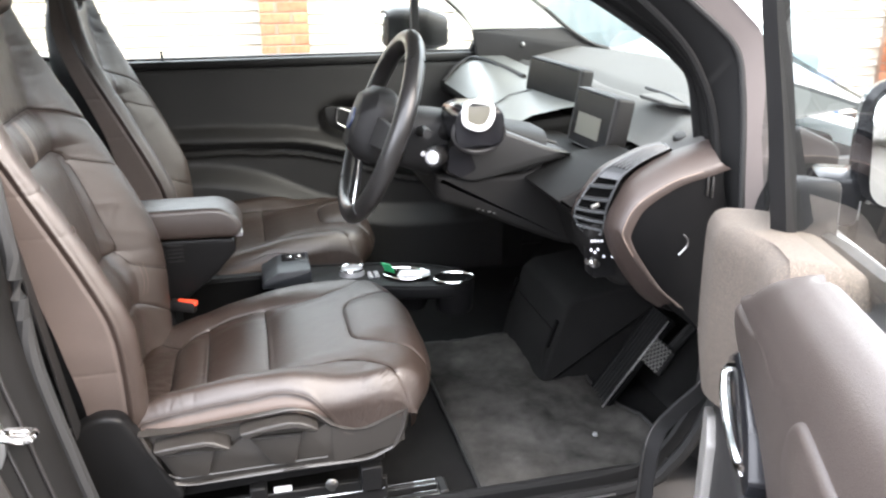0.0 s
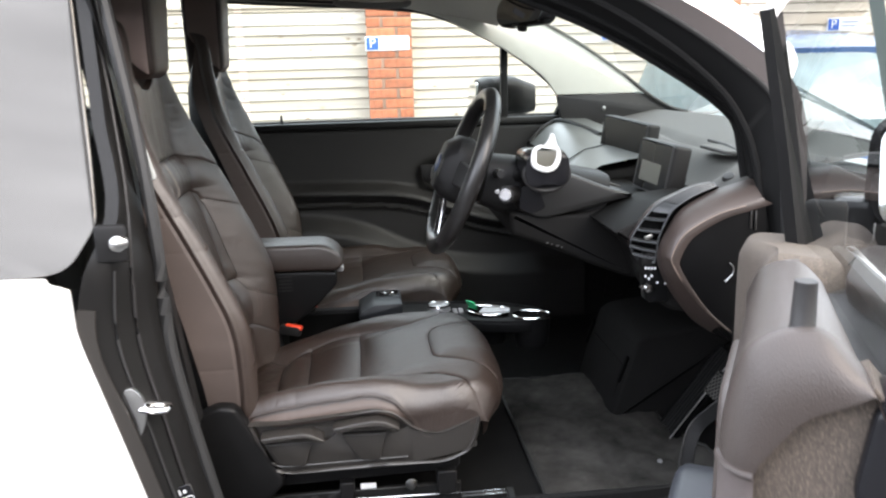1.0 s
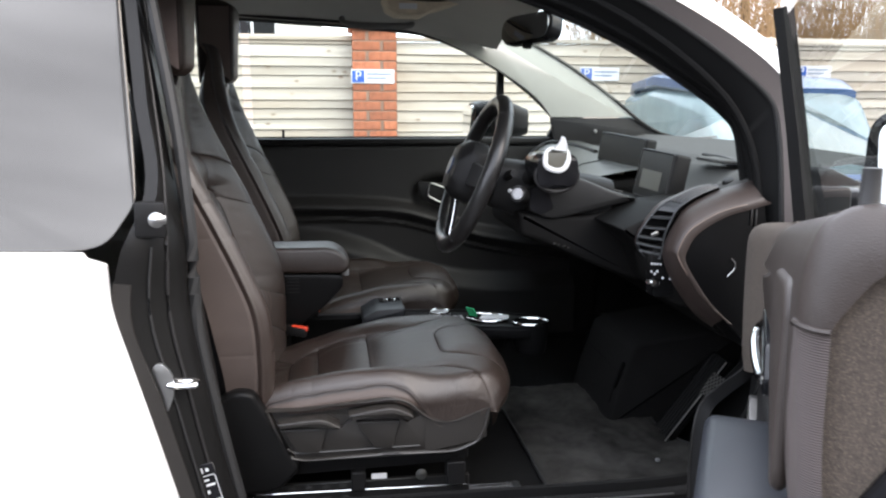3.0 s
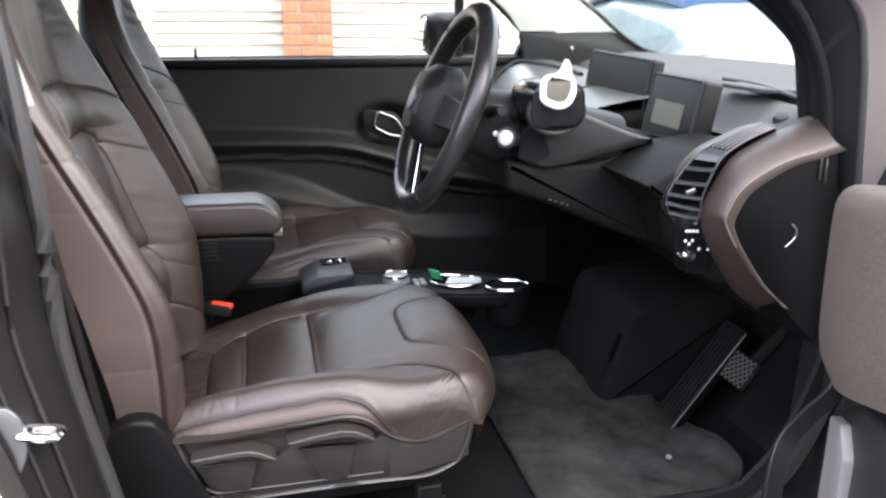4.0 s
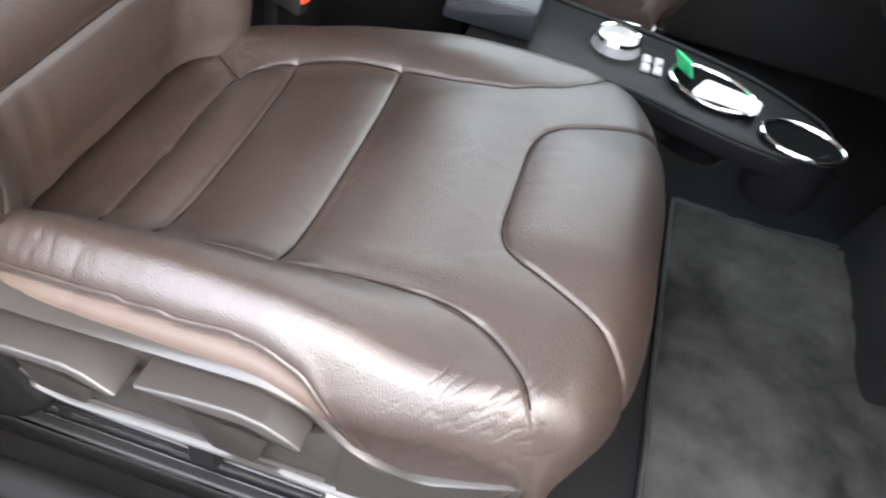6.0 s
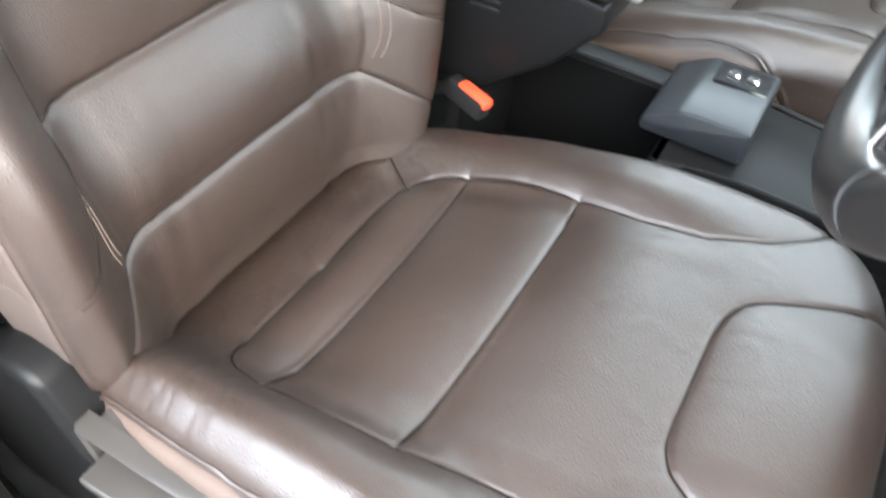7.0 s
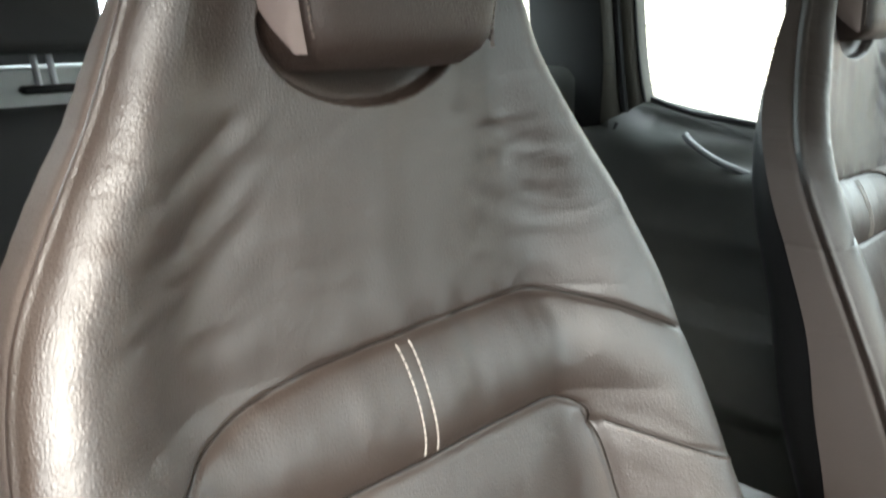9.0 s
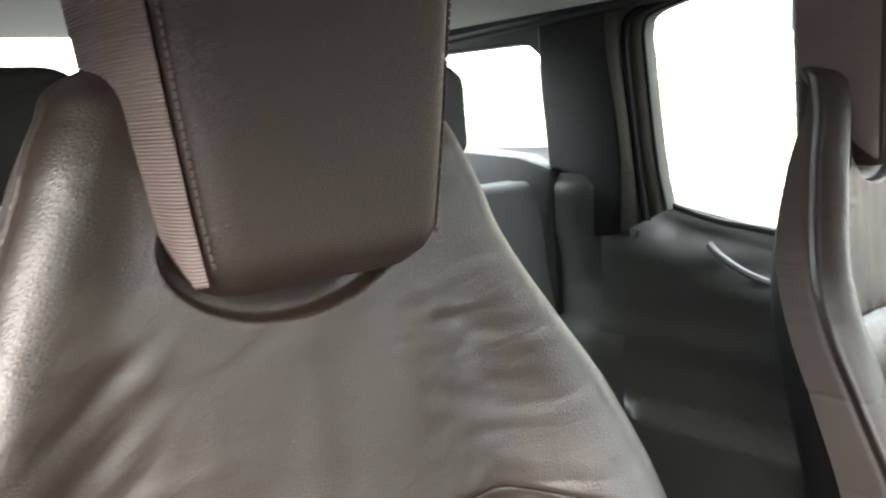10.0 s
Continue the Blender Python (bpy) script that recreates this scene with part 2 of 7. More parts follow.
def add_ribs(m, pitch, strength):
    """Fine level ribs, laid over a material's own relief."""
    n, l = m.node_tree.nodes, m.node_tree.links
    co = n.new("ShaderNodeTexCoord")
    wave = n.new("ShaderNodeTexWave")
    wave.bands_direction = 'Z'
    wave.inputs["Scale"].default_value = 0.314 / pitch
    l.new(co.outputs["Object"], wave.inputs["Vector"])
    bp = n.new("ShaderNodeBump")
    bp.inputs["Strength"].default_value = strength
    bp.inputs["Distance"].default_value = 0.0012
    l.new(wave.outputs["Fac"], bp.inputs["Height"])
    l.new(bp.outputs[0], n["Bump"].inputs["Normal"])


add_ribs(LEATHER_SIDE, 0.0018, 0.7)
add_ribs(CHEEK_LIT, 0.0018, 0.8)


# ---- building helpers ----
def part(name, data, mat, parent=None, label="", smooth=True, angle=40):
    """Links a bmesh or (verts, faces) as one mesh object under its parent."""
    me = bpy.data.meshes.new(name)
    if isinstance(data, tuple):
        me.from_pydata([tuple(v) for v in data[0]], [], [tuple(f) for f in data[1]])
        me.validate()
    else:
        data.to_mesh(me)
        data.free()
    me.materials.append(mat)
    if smooth:
        me.shade_smooth()
        me.set_sharp_from_angle(angle=radians(angle))
    ob = new(name, me)
    if parent:
        ob.parent = parent
    if label:
        tagged(ob, label)
    return ob


def thing(name, label, category, group="", kind=""):
    return tagged(new(name), label, category, group, kind)


def grid(P, close_u=False, close_v=False, flip=False):
    """Vertices and quads of a (nu, nv, 3) array of places."""
    nu, nv = P.shape[:2]
    idx = np.arange(nu * nv).reshape(nu, nv)
    a = np.vstack([idx, idx[:1]]) if close_u else idx
    a = np.hstack([a, a[:, :1]]) if close_v else a
    q = np.stack([a[:-1, :-1], a[1:, :-1], a[1:, 1:], a[:-1, 1:]], -1).reshape(-1, 4)
    if flip:
        q = q[:, ::-1]
    return P.reshape(-1, 3).tolist(), q.tolist()


def box(x0, x1, y0, y1, z0, z1, bevel=0.004, seg=2, m=None):
    bm = bmesh.new()
    bmesh.ops.create_cube(bm, size=1.0)
    for v in bm.verts:
        v.co = Vector(((x0 + x1) / 2 + v.co.x * (x1 - x0), (y0 + y1) / 2 + v.co.y * (y1 - y0), (z0 + z1) / 2 + v.co.z * (z1 - z0)))
    if bevel:
        bmesh.ops.bevel(bm, geom=bm.edges[:] , offset=bevel, segments=seg, profile=0.5, affect='EDGES')
    if m:
        bm.transform(m)
    return bm


def round_poly(pts, r, n=5):
    """A closed outline with its corners rounded; r may be one number or one a corner."""
    out = []
    k = len(pts)
    for i, p in enumerate(pts):
        p = Vector(p)
        a, b = Vector(pts[i - 1]), Vector(pts[(i + 1) % k])
        rr = r[i] if isinstance(r, (list, tuple)) else r
        da, db = (a - p), (b - p)
        rr = min(rr, da.length * 0.49, db.length * 0.49)
        if rr < 1e-5:
            out.append(tuple(p))
            continue
        s, e = p + da.normalized() * rr, p + db.normalized() * rr
        for j in range(n + 1):
            t = j / n
            out.append(tuple(s * (1 - t) ** 2 + p * 2 * t * (1 - t) + e * t * t))
    return out


def prism(pts, axis, a, b, bevel=0.004, seg=2):
    """A flat outline, pushed along an axis from a to b, with rounded rims. The outline's two numbers are the other axes, in order."""
    bm = bmesh.new()

    def place(p, w):
        return {"x": (w, p[0], p[1]), "y": (p[0], w, p[1]), "z": (p[0], p[1], w)}[axis]
    lo = [bm.verts.new(place(p, a)) for p in pts]
    hi = [bm.verts.new(place(p, b)) for p in pts]
    f1, f2 = bm.faces.new(lo), bm.faces.new(hi[::-1])
    k = len(pts)
    for i in range(k):
        bm.faces.new((lo[(i + 1) % k], lo[i], hi[i], hi[(i + 1) % k]))
    bmesh.ops.recalc_face_normals(bm, faces=bm.faces[:])
    if bevel:
        es = [e for e in f1.edges] + [e for e in f2.edges]
        bmesh.ops.bevel(bm, geom=es, offset=bevel, segments=seg, profile=0.5, affect='EDGES')
    return bm


def smooth_path(pts, n=8, closed=False):
    """A Catmull-Rom line through the points."""
    P = [np.array(p, float) for p in pts]
    k = len(P)
    out = []
    for i in range(k if closed else k - 1):
        p0 = P[(i - 1) % k] if closed or i else 2 * P[0] - P[1]
        p1, p2 = P[i], P[(i + 1) % k]
        p3 = P[(i + 2) % k] if closed or i + 2 < k else 2 * P[-1] - P[-2]
        for j in range(n):
            t = j / n
            out.append(0.5 * (2 * p1 + (p2 - p0) * t + (2 * p0 - 5 * p1 + 4 * p2 - p3) * t * t + (3 * p1 - p0 - 3 * p2 + p3) * t ** 3))
    if not closed:
        out.append(P[-1])
    return np.array(out)


def sweep(pts, r, seg=10, closed=False, profile=None, up=(0, 0, 1)):
    """A tube or a bar of any section along a line. r: one number or one a point; profile: (n, 2) section in units of r."""
    P = np.asarray(pts, float)
    k = len(P)
    T = np.gradient(P, axis=0)
    if closed:
        T = np.roll(P, -1, 0) - np.roll(P, 1, 0)
    T /= np.linalg.norm(T, axis=1)[:, None] + 1e-12
    U = np.array(up, float)
    A = np.cross(T, U)
    bad = np.linalg.norm(A, axis=1) < 1e-3
    A[bad] = np.cross(T[bad], np.array((0.13, 0.21, 0.97)) if abs(U[2]) < .5 else np.array((0.97, 0.21, 0.13)))
    A /= np.linalg.norm(A, axis=1)[:, None]
    B = np.cross(A, T)
    if profile is None:
        th = np.linspace(0, 2 * np.pi, seg, endpoint=False)
        profile = np.stack([np.cos(th), np.sin(th)], 1)
    profile = np.asarray(profile, float)
    R = np.broadcast_to(np.asarray(r, float), (k,))
    V = P[:, None] + R[:, None, None] * (profile[None, :, :1] * A[:, None] + profile[None, :, 1:] * B[:, None])
    v, f = grid(V, close_u=closed, close_v=True)
    if not closed:
        n = len(profile)
        f.append(list(range(n))[::-1])
        f.append(list(range((k - 1) * n, k * n)))
    return v, f


def loft(lines, n=6, flip=False):
    """A skin through several open lines that have equally many knots."""
    return grid(np.array([smooth_path(q, n) for q in lines]), flip=flip)


def joined(*meshes):
    v, f = [], []
    for a, b in meshes:
        o = len(v)
        v += list(a)
        f += [[i + o for i in q] for q in b]
    return v, f


def lathe(profile, seg=32, m=None):
    """A turned body about z. profile: (radius, z) pairs."""
    th = np.linspace(0, 2 * np.pi, seg, endpoint=False)
    p = np.array(profile, float)
    V = np.stack([p[:, 0, None] * np.cos(th), p[:, 0, None] * np.sin(th), np.repeat(p[:, 1:], seg, 1)], -1)
    if m is not None:
        M = np.array(m)
        V = V @ M[:3, :3].T + M[:3, 3]
    return grid(V, close_v=True)


def interp(x, table):
    t = np.array(table, float)
    x = np.clip(x, t[0, 0], t[-1, 0])
    # smooth monotone-ish cubic through the knots
    k = np.clip(np.searchsorted(t[:, 0], x) - 1, 0, len(t) - 2)
    h = t[k + 1, 0] - t[k, 0]
    u = (x - t[k, 0]) / h
    sl = np.gradient(t[:, 1], t[:, 0])
    a, b, ma, mb = t[k, 1], t[k + 1, 1], sl[k] * h, sl[k + 1] * h
    return (2 * u**3 - 3 * u**2 + 1) * a + (u**3 - 2 * u**2 + u) * ma + (-2 * u**3 + 3 * u**2) * b + (u**3 - u**2) * mb


def line_distance(A, B, pts):
    """How far each place (A, B) of a surface's plan is from a broken line."""
    d = np.full(A.shape, 9.0)
    for (a0, b0), (a1, b1) in zip(pts[:-1], pts[1:]):
        da, db = a1 - a0, b1 - b0
        t = np.clip(((A - a0) * da + (B - b0) * db) / (da * da + db * db + 1e-12), 0, 1)
        d = np.minimum(d, np.hypot(A - a0 - t * da, B - b0 - t * db))
    return d


def step(x, a, b):
    t = np.clip((x - a) / (b - a), 0, 1)
    return t * t * (3 - 2 * t)


def value_noise(x, y, seed=0):
    """Smooth noise in -1 to 1 over a plane."""
    rng = np.random.RandomState(seed)
    tab = rng.rand(64, 64) * 2 - 1
    xi, yi = np.floor(x).astype(int), np.floor(y).astype(int)
    u, v = x - xi, y - yi
    u, v = u * u * (3 - 2 * u), v * v * (3 - 2 * v)
    g = lambda i, j: tab[i % 64, j % 64]
    return (g(xi, yi) * (1 - u) + g(xi + 1, yi) * u) * (1 - v) + (g(xi, yi + 1) * (1 - u) + g(xi + 1, yi + 1) * u) * v




def crease(u, v, seed):
    """Thin branching folds, 0 between them and -1 at their bottom."""
    n = value_noise(u, v, seed) + .5 * value_noise(u * 2.1, v * 2.1, seed + 50)
    return -np.clip(1 - np.abs(n) * 3.2, 0, 1) ** 2
# ---- the ground, the fence and what stands beyond ----
def rough_ground():
    n = 60
    a = np.sinh(np.linspace(-4.6, 4.6, n)) / np.sinh(4.6) * 400
    X, Y = np.meshgrid(a, a, indexing="ij")
    Z = 0.006 * value_noise(X * 1.3, Y * 1.3, 3)
    Z -= 0.0
    return grid(np.stack([X, Y, Z], -1), flip=False)


ground = tagged(part("ground", rough_ground(), ASPHALT), "worn dark grey asphalt of the parking yard", "ground", kind="structure")

FENCE_Y = 4.25


def fence_board(parent, x0, x1, z, h, rnd):
    v, f = [], []
    n = 6
    P = []
    for i in range(n):
        x = x0 + (x1 - x0) * i / (n - 1)
        w = 0.002 * rnd.uniform(-1, 1)
        P.append([(x, FENCE_Y + 0.014 + w, z - h / 2 + 0.002), (x, FENCE_Y - 0.015 + w, z - h / 2 + 0.004 + w), (x, FENCE_Y - 0.001 + w, z + h / 2 - 0.006),
                  (x, FENCE_Y + 0.012 + w, z + h / 2)])
    v, f = grid(np.array(P), close_v=True)
    return part("board", (v, f), WOOD, parent, smooth=False)


def fence_panel(x0, x1, seed):
    rnd = random.Random(seed)
    fence = thing("fence_panel", "weathered timber fence panel of overlapping horizontal boards", "fence", "fence panels along the yard")
    z = 0.08
    while z < 1.65:
        h = rnd.choice((0.075, 0.085, 0.098, 0.068))
        fence_board(fence, x0 + 0.003, x1 - 0.003, z + h / 2, h, rnd)
        z += h - 0.004
    for px in (x0 + 0.03, (x0 + x1) / 2, x1 - 0.03):
        part("batten", box(px - 0.025, px + 0.025, FENCE_Y + 0.014, FENCE_Y + 0.05, 0.03, 1.64, 0.003, 1), WOOD, fence)
    part("capping", box(x0, x1, FENCE_Y - 0.03, FENCE_Y + 0.04, 1.66, 1.69, 0.004, 1), WOOD, fence)
    return fence


PILLARS = (-6.0, 0.285, 2.86, 5.6)
for a, b in zip((-9.2,) + PILLARS, PILLARS + (9.0,)):
    fence_panel(a + 0.162, b - 0.162, int(a * 10) + 100)


def sign(x, z, w=0.33, h=0.105, y=4.05):
    s = thing("parking_sign", "small white parking sign with a blue letter square", "sign", "signs along the fence")
    part("plate", box(x - w / 2, x + w / 2, y - 0.006, y, z - h / 2, z + h / 2, 0.002, 1), PAPER, s)
    part("blue_square", box(x - w / 2 + 0.008, x - w / 2 + 0.1, y - 0.009, y - 0.0055, z - h / 2 + 0.008, z + h / 2 - 0.008, 0.001, 1), SIGN_BLUE, s)
    cu = bpy.data.curves.new("letter_p", "FONT")
    cu.body, cu.size, cu.align_x, cu.align_y, cu.extrude = "P", 0.1, "CENTER", "CENTER", 0.0008
    cu.materials.append(PAPER)
    ob = new("letter_p", cu)
    ob.parent = s
    ob.matrix_basis = pose(x - w / 2 + 0.054, y - 0.0102, z, 90, 0, 0)
    for i in range(2):
        part("print_line", box(x - w / 2 + 0.12, x + w / 2 - 0.02 - 0.04 * i, y - 0.009, y - 0.0055, z + 0.012 - 0.03 * i, z + 0.024 - 0.03 * i, 0.0005, 1), PRINT, s)
    return s


sign(0.265, 1.385, y=FENCE_Y - 0.165)
sign(2.12, 1.42, y=FENCE_Y - 0.016)
sign(4.0, 1.45, y=FENCE_Y - 0.016)


# ---- parked car behind the windscreen ----
def rounded_shell(sections):
    """A lofted body from (x, half_width, z_low, z_high, corner) sections along x."""
    rows = []
    th = np.linspace(0, 2 * np.pi, 40, endpoint=False)
    for x, w, z0, z1, e in sections:
        c, s = np.cos(th), np.sin(th)
        y = w * np.sign(c) * np.abs(c) ** e
        z = (z0 + z1) / 2 + (z1 - z0) / 2 * np.sign(s) * np.abs(s) ** e
        rows.append(np.stack([np.full_like(th, x), y, z], -1))
    v, f = grid(np.array(rows), close_v=True)
    n = len(th)
    f.append(list(range(n)))
    f.append(list(range(len(v) - n, len(v)))[::-1])
    return v, f


def parked_car(m):
    c = thing("parked_car", "blue hatchback parked along the fence, seen through the windscreen", "car")
    body = rounded_shell([(-1.95, .70, .35, .80, .35), (-1.7, .84, .25, .92, .35), (-.9, .88, .22, .98, .35), (0, .88, .22, .98, .35), (.9, .88, .22, .95, .35),
                          (1.6, .84, .25, .85, .35), (1.9, .68, .32, .72, .35)])
    part("body", body, BLUE_PAINT, c)
    part("roof", rounded_shell([(-1.35, .60, 1.32, 1.40, .4), (-1.1, .66, 1.36, 1.47, .4), (-.3, .68, 1.40, 1.52, .4), (.35, .64, 1.38, 1.47, .4), (.5, .60, 1.36, 1.42, .4)]), BLUE_PAINT, c)
    part("cabin_glass", rounded_shell([(-1.75, .62, .85, 1.0, .4), (-1.35, .68, .9, 1.37, .4), (-.3, .70, .9, 1.45, .4), (.45, .68, .9, 1.40, .4), (1.05, .66, .85, .98, .4)]), SKY_PANE, c)
    for x in (-1.2, 1.25):
        for s in (-1, 1):
            w = part("wheel", lathe([(0.0, -.1), (.3, -.1), (.32, -.07), (.32, .07), (.3, .1), (0, .1)], 28, pose(x, s * .8, .32, 90, 0, 0)), RUBBER, c)
            part("rim", lathe([(0.0, -.105), (.19, -.104), (.2, -.09), (.2, .09), (.19, .104), (0, .105)], 20, pose(x, s * .8, .32, 90, 0, 0)), SILVER, w)
    c.matrix_basis = m
    return c


# turned end-on and shrunk unevenly to fit the camera's view
parked_car(pose(2.45, 2.95, 0, 0, 0, 90) @ Matrix.Diagonal((.66, .72, .91, 1)))


# ---- bushes behind the fence ----
def reed_bank(x0, x1, seed, count, mat, h0, h1, label):
    rnd = random.Random(seed)
    v, f = [], []
    for _ in range(count):
        x, y = rnd.uniform(x0, x1), rnd.uniform(5.0, 8.5)
        h = rnd.uniform(h0, h1)
        a, lean = rnd.uniform(0, 6.28), rnd.uniform(0.05, 0.35) * h
        w = rnd.uniform(0.006, 0.016)
        o = len(v)
        for k in range(4):
            t = k / 3
            px, py, pz = x + math.cos(a) * lean * t * t, y + math.sin(a) * lean * t * t, h * t
            ww = w * (1 - t * 0.85)
            v += [(px - ww, py, pz), (px + ww, py + ww, pz)]
        for k in range(3):
            f.append((o + 2 * k, o + 2 * k + 1, o + 2 * k + 3, o + 2 * k + 2))
    return tagged(part("reed_bank", (v, f), mat, smooth=False), label, "reeds", kind="stuff")


def bare_tree(x, y, h, seed):
    rnd = random.Random(seed)
    t = thing("tree", "bare winter tree with thin dark twigs behind the fence", "tree", "trees behind the fence")
    trunk = sweep(smooth_path([(x, y, 0), (x + .05, y, h * .4), (x - .04, y + .05, h * .7), (x + .05, y, h)], 5), np.linspace(0.07, 0.015, 16), 8)
    part("trunk", trunk, BARK, t)
    tubes = []

    def grow(p, d, l, r, n):
        q = [np.array(p) + np.array(d) * l * k / 3 + np.array([rnd.gauss(0, .03) for _ in range(3)]) * l * (k > 0) for k in range(4)]
        tubes.append(sweep(q, np.linspace(r, r * .5, 4), 4))
        if n:
            for _ in range(4):
                dd = Vector(d) + Vector([rnd.gauss(0, .55) for _ in range(3)]) + Vector((0, 0, .15))
                grow(q[rnd.randint(1, 3)], dd.normalized(), l * rnd.uniform(.5, .75), r * .55, n - 1)
    for k in range(9):
        z = h * rnd.uniform(.3, .95)
        a = rnd.uniform(0, 6.28)
        grow((x, y, z), (math.cos(a) * .7, math.sin(a) * .7, .6), h * .28, .022, 3)
    part("crown", joined(*tubes), BARK, t)
    return t


reed_bank(3.0, 12.0, 5, 9000, TWIG, 1.6, 3.3, "bank of dry brown reeds standing behind the fence")
for k, (tx, ty, th) in enumerate(((3.6, 6.2, 4.2), (4.7, 6.8, 4.8), (2.6, 7.5, 4.4))):
    bare_tree(tx, ty, th, k)


def far_house(x0, x1, y, h):
    hs = thing("house", "pale rendered house with white window frames beyond the fence", "house")
    part("wall", box(x0, x1, y, y + 6, 0, h, 0.02, 1), STONE, hs)
    part("roof", prism([(x0 - .3, h), (x1 + .3, h), ((x0 + x1) / 2, h + 2.2)], "y", y - .3, y + 6.3, 0), BRICK, hs)
    for k in range(3):
        wx = x0 + (x1 - x0) * (k + .5) / 3
        w = part("window", box(wx - .55, wx + .55, y - .03, y + .05, 2.4, 3.5, .01, 1), WHITE_PLASTIC, hs)
        part("pane", box(wx - .48, wx - .03, y - .036, y + .0, 2.47, 3.43, .004, 1), SCREEN, w)
        part("pane", box(wx + .03, wx + .48, y - .036, y + .0, 2.47, 3.43, .004, 1), SCREEN, w)
    return hs


far_house(-9.0, -0.2, 16.0, 4.6)


# unseen wall, added to keep low sky light out of the cabin
def yard_building():
    b = thing("yard_building", "plain rendered building closing the yard behind", "building")
    part("wall", box(-22, 22, -9.4, -9.0, 0, 3.1, 0.02, 1), DULL_RENDER, b)
    part("blocker_cap", box(-22.2, 22.2, -9.6, -8.8, 3.1, 3.3, 0.02, 1), DULL_RENDER, b)


DULL_RENDER = material("blocker_render", (0.20, 0.185, 0.165), 0.95, grain=40, bump=0.3, vary=0.25, blotch=1.2)
yard_building()


# ---- the car body round the cabin ----
PALE_TRIM = material("pale_pillar_cloth", (0.52, 0.52, 0.47), 0.9, grain=700, bump=0.2, vary=0.05)
RUBBER_FLAT = material("flat_black_rubber", (0.0075, 0.0075, 0.0075), 0.7, bump=0.1, spec=0.18)
FRAME_GREY = material("brown_grey_frame", (0.13, 0.112, 0.106), 0.36, bump=0.05, vary=0.08)
# grey with the shade under the roof put into its colour
LINER_DARK = material("shaded_grey_plastic", (0.16, 0.155, 0.15), 0.6, bump=0.1)
SHELF = material("satin_dark_trim", (0.075, 0.078, 0.074), 0.36, bump=0.15, grain=900)


def car_body():
    c = thing("car", "white small electric car with its front door open", "car")
    # floor pan and sill
    part("floor_pan", box(-1.6, 1.15, -.70, .70, .30, .335, .01, 1), CARPET, c)
    part("door_sill", prism(round_poly([(-.80, .33), (-.72, .42), (-.66, .425), (-.645, .41), (-.64, .335)], .012), "x", -.45, .86, .0), BLACK, c, "black plastic door sill")
    part("sill_skin", prism(round_poly([(-.86, .20), (-.86, .27), (-.82, .33), (-.79, .33), (-.79, .20)], .02), "x", -.6, 1.0, .0), WHITE, c)
    part("sill_far", prism([(.64, .335), (.645, .41), (.72, .42), (.80, .30)], "x", -.6, 1.0, .004), BLACK, c)
    # bulkhead and footwell
    part("bulkhead", prism(round_poly([(.90, .33), (1.02, .50), (1.02, 1.0), (1.12, 1.0), (1.12, .30), (.88, .30)], .05), "y", -.72, .72, 0), CARPET, c)
    cb = part("centre_block", prism(round_poly([(.645, .33), (.672, .44), (.708, .545), (.735, .562), (1.05, .60), (1.05, .33)], [.01, .02, .012, .02, .01, .01]), "y", -.195, .125, .010, 3), FELT, c, "charcoal felt block between the footwells")
    # near-black boxes on the face paint the shade of two slots
    for y in (-.190, .108):
        part("slot", box(-.004, .004, y, y + .012, -.037, .037, .002, 1, pose(.677, 0, .474, 0, 19, 0)), VOID, cb)
    part("block_step", prism([(.655, .39), (.668, .385), (.690, .475), (.679, .482)], "y", -.170, .095, .004, 2), FELT, cb)
    # roof skin and headliner
    xs, ys = np.linspace(-1.75, .48, 30), np.linspace(-1, 1, 31)
    X, Yn = np.meshgrid(xs, ys, indexing="ij")
    half = interp(X, [(-1.75, .52), (-1.2, .58), (-.3, .60), (.42, .56), (.48, .53)])
    crown = interp(X, [(-1.75, 1.53), (-1.2, 1.545), (-.4, 1.54), (.1, 1.51), (.42, 1.45), (.48, 1.432)])
    Z = crown - (.065 - .030 * step(-X, .4, .8)) * np.abs(Yn) ** 2.6
    part("headliner", grid(np.stack([X, Yn * half, Z], -1)), LINER, c, "pale grey fabric headliner")
    part("roof_skin", grid(np.stack([X, Yn * half * 1.12, Z + .035 - .03 * np.abs(Yn) ** 6], -1)), BLACK, c, "black roof skin")
    # near roof rail and windscreen pillar: trim, seals, brown-grey frame and skin, as strips between lines
    def strip(name, lines, mat, label=""):
        return part(name, loft([[(x, y, z) for x, z in q] for y, q in lines], 6), mat, c, label, angle=70)
    inner = [(-.45, 1.434), (0, 1.432), (.15, 1.418), (.252, 1.395), (.37, 1.354), (.498, 1.297), (.631, 1.220), (.70, 1.170), (.727, 1.135), (.742, 1.07), (.758, .99), (.775, .90), (.792, .80), (.805, .70)]
    seal_in = [(-.45, 1.443), (0, 1.441), (.18, 1.425), (.29, 1.394), (.40, 1.356), (.525, 1.295), (.645, 1.222), (.705, 1.165), (.732, 1.115), (.748, 1.05), (.762, .98), (.778, .90), (.795, .80), (.808, .70)]
    seal = [(-.45, 1.455), (0, 1.453), (.21, 1.436), (.33, 1.405), (.45, 1.355), (.575, 1.280), (.668, 1.203), (.715, 1.135), (.738, 1.075), (.750, 1.02), (.764, .96), (.780, .90), (.797, .80), (.810, .70)]
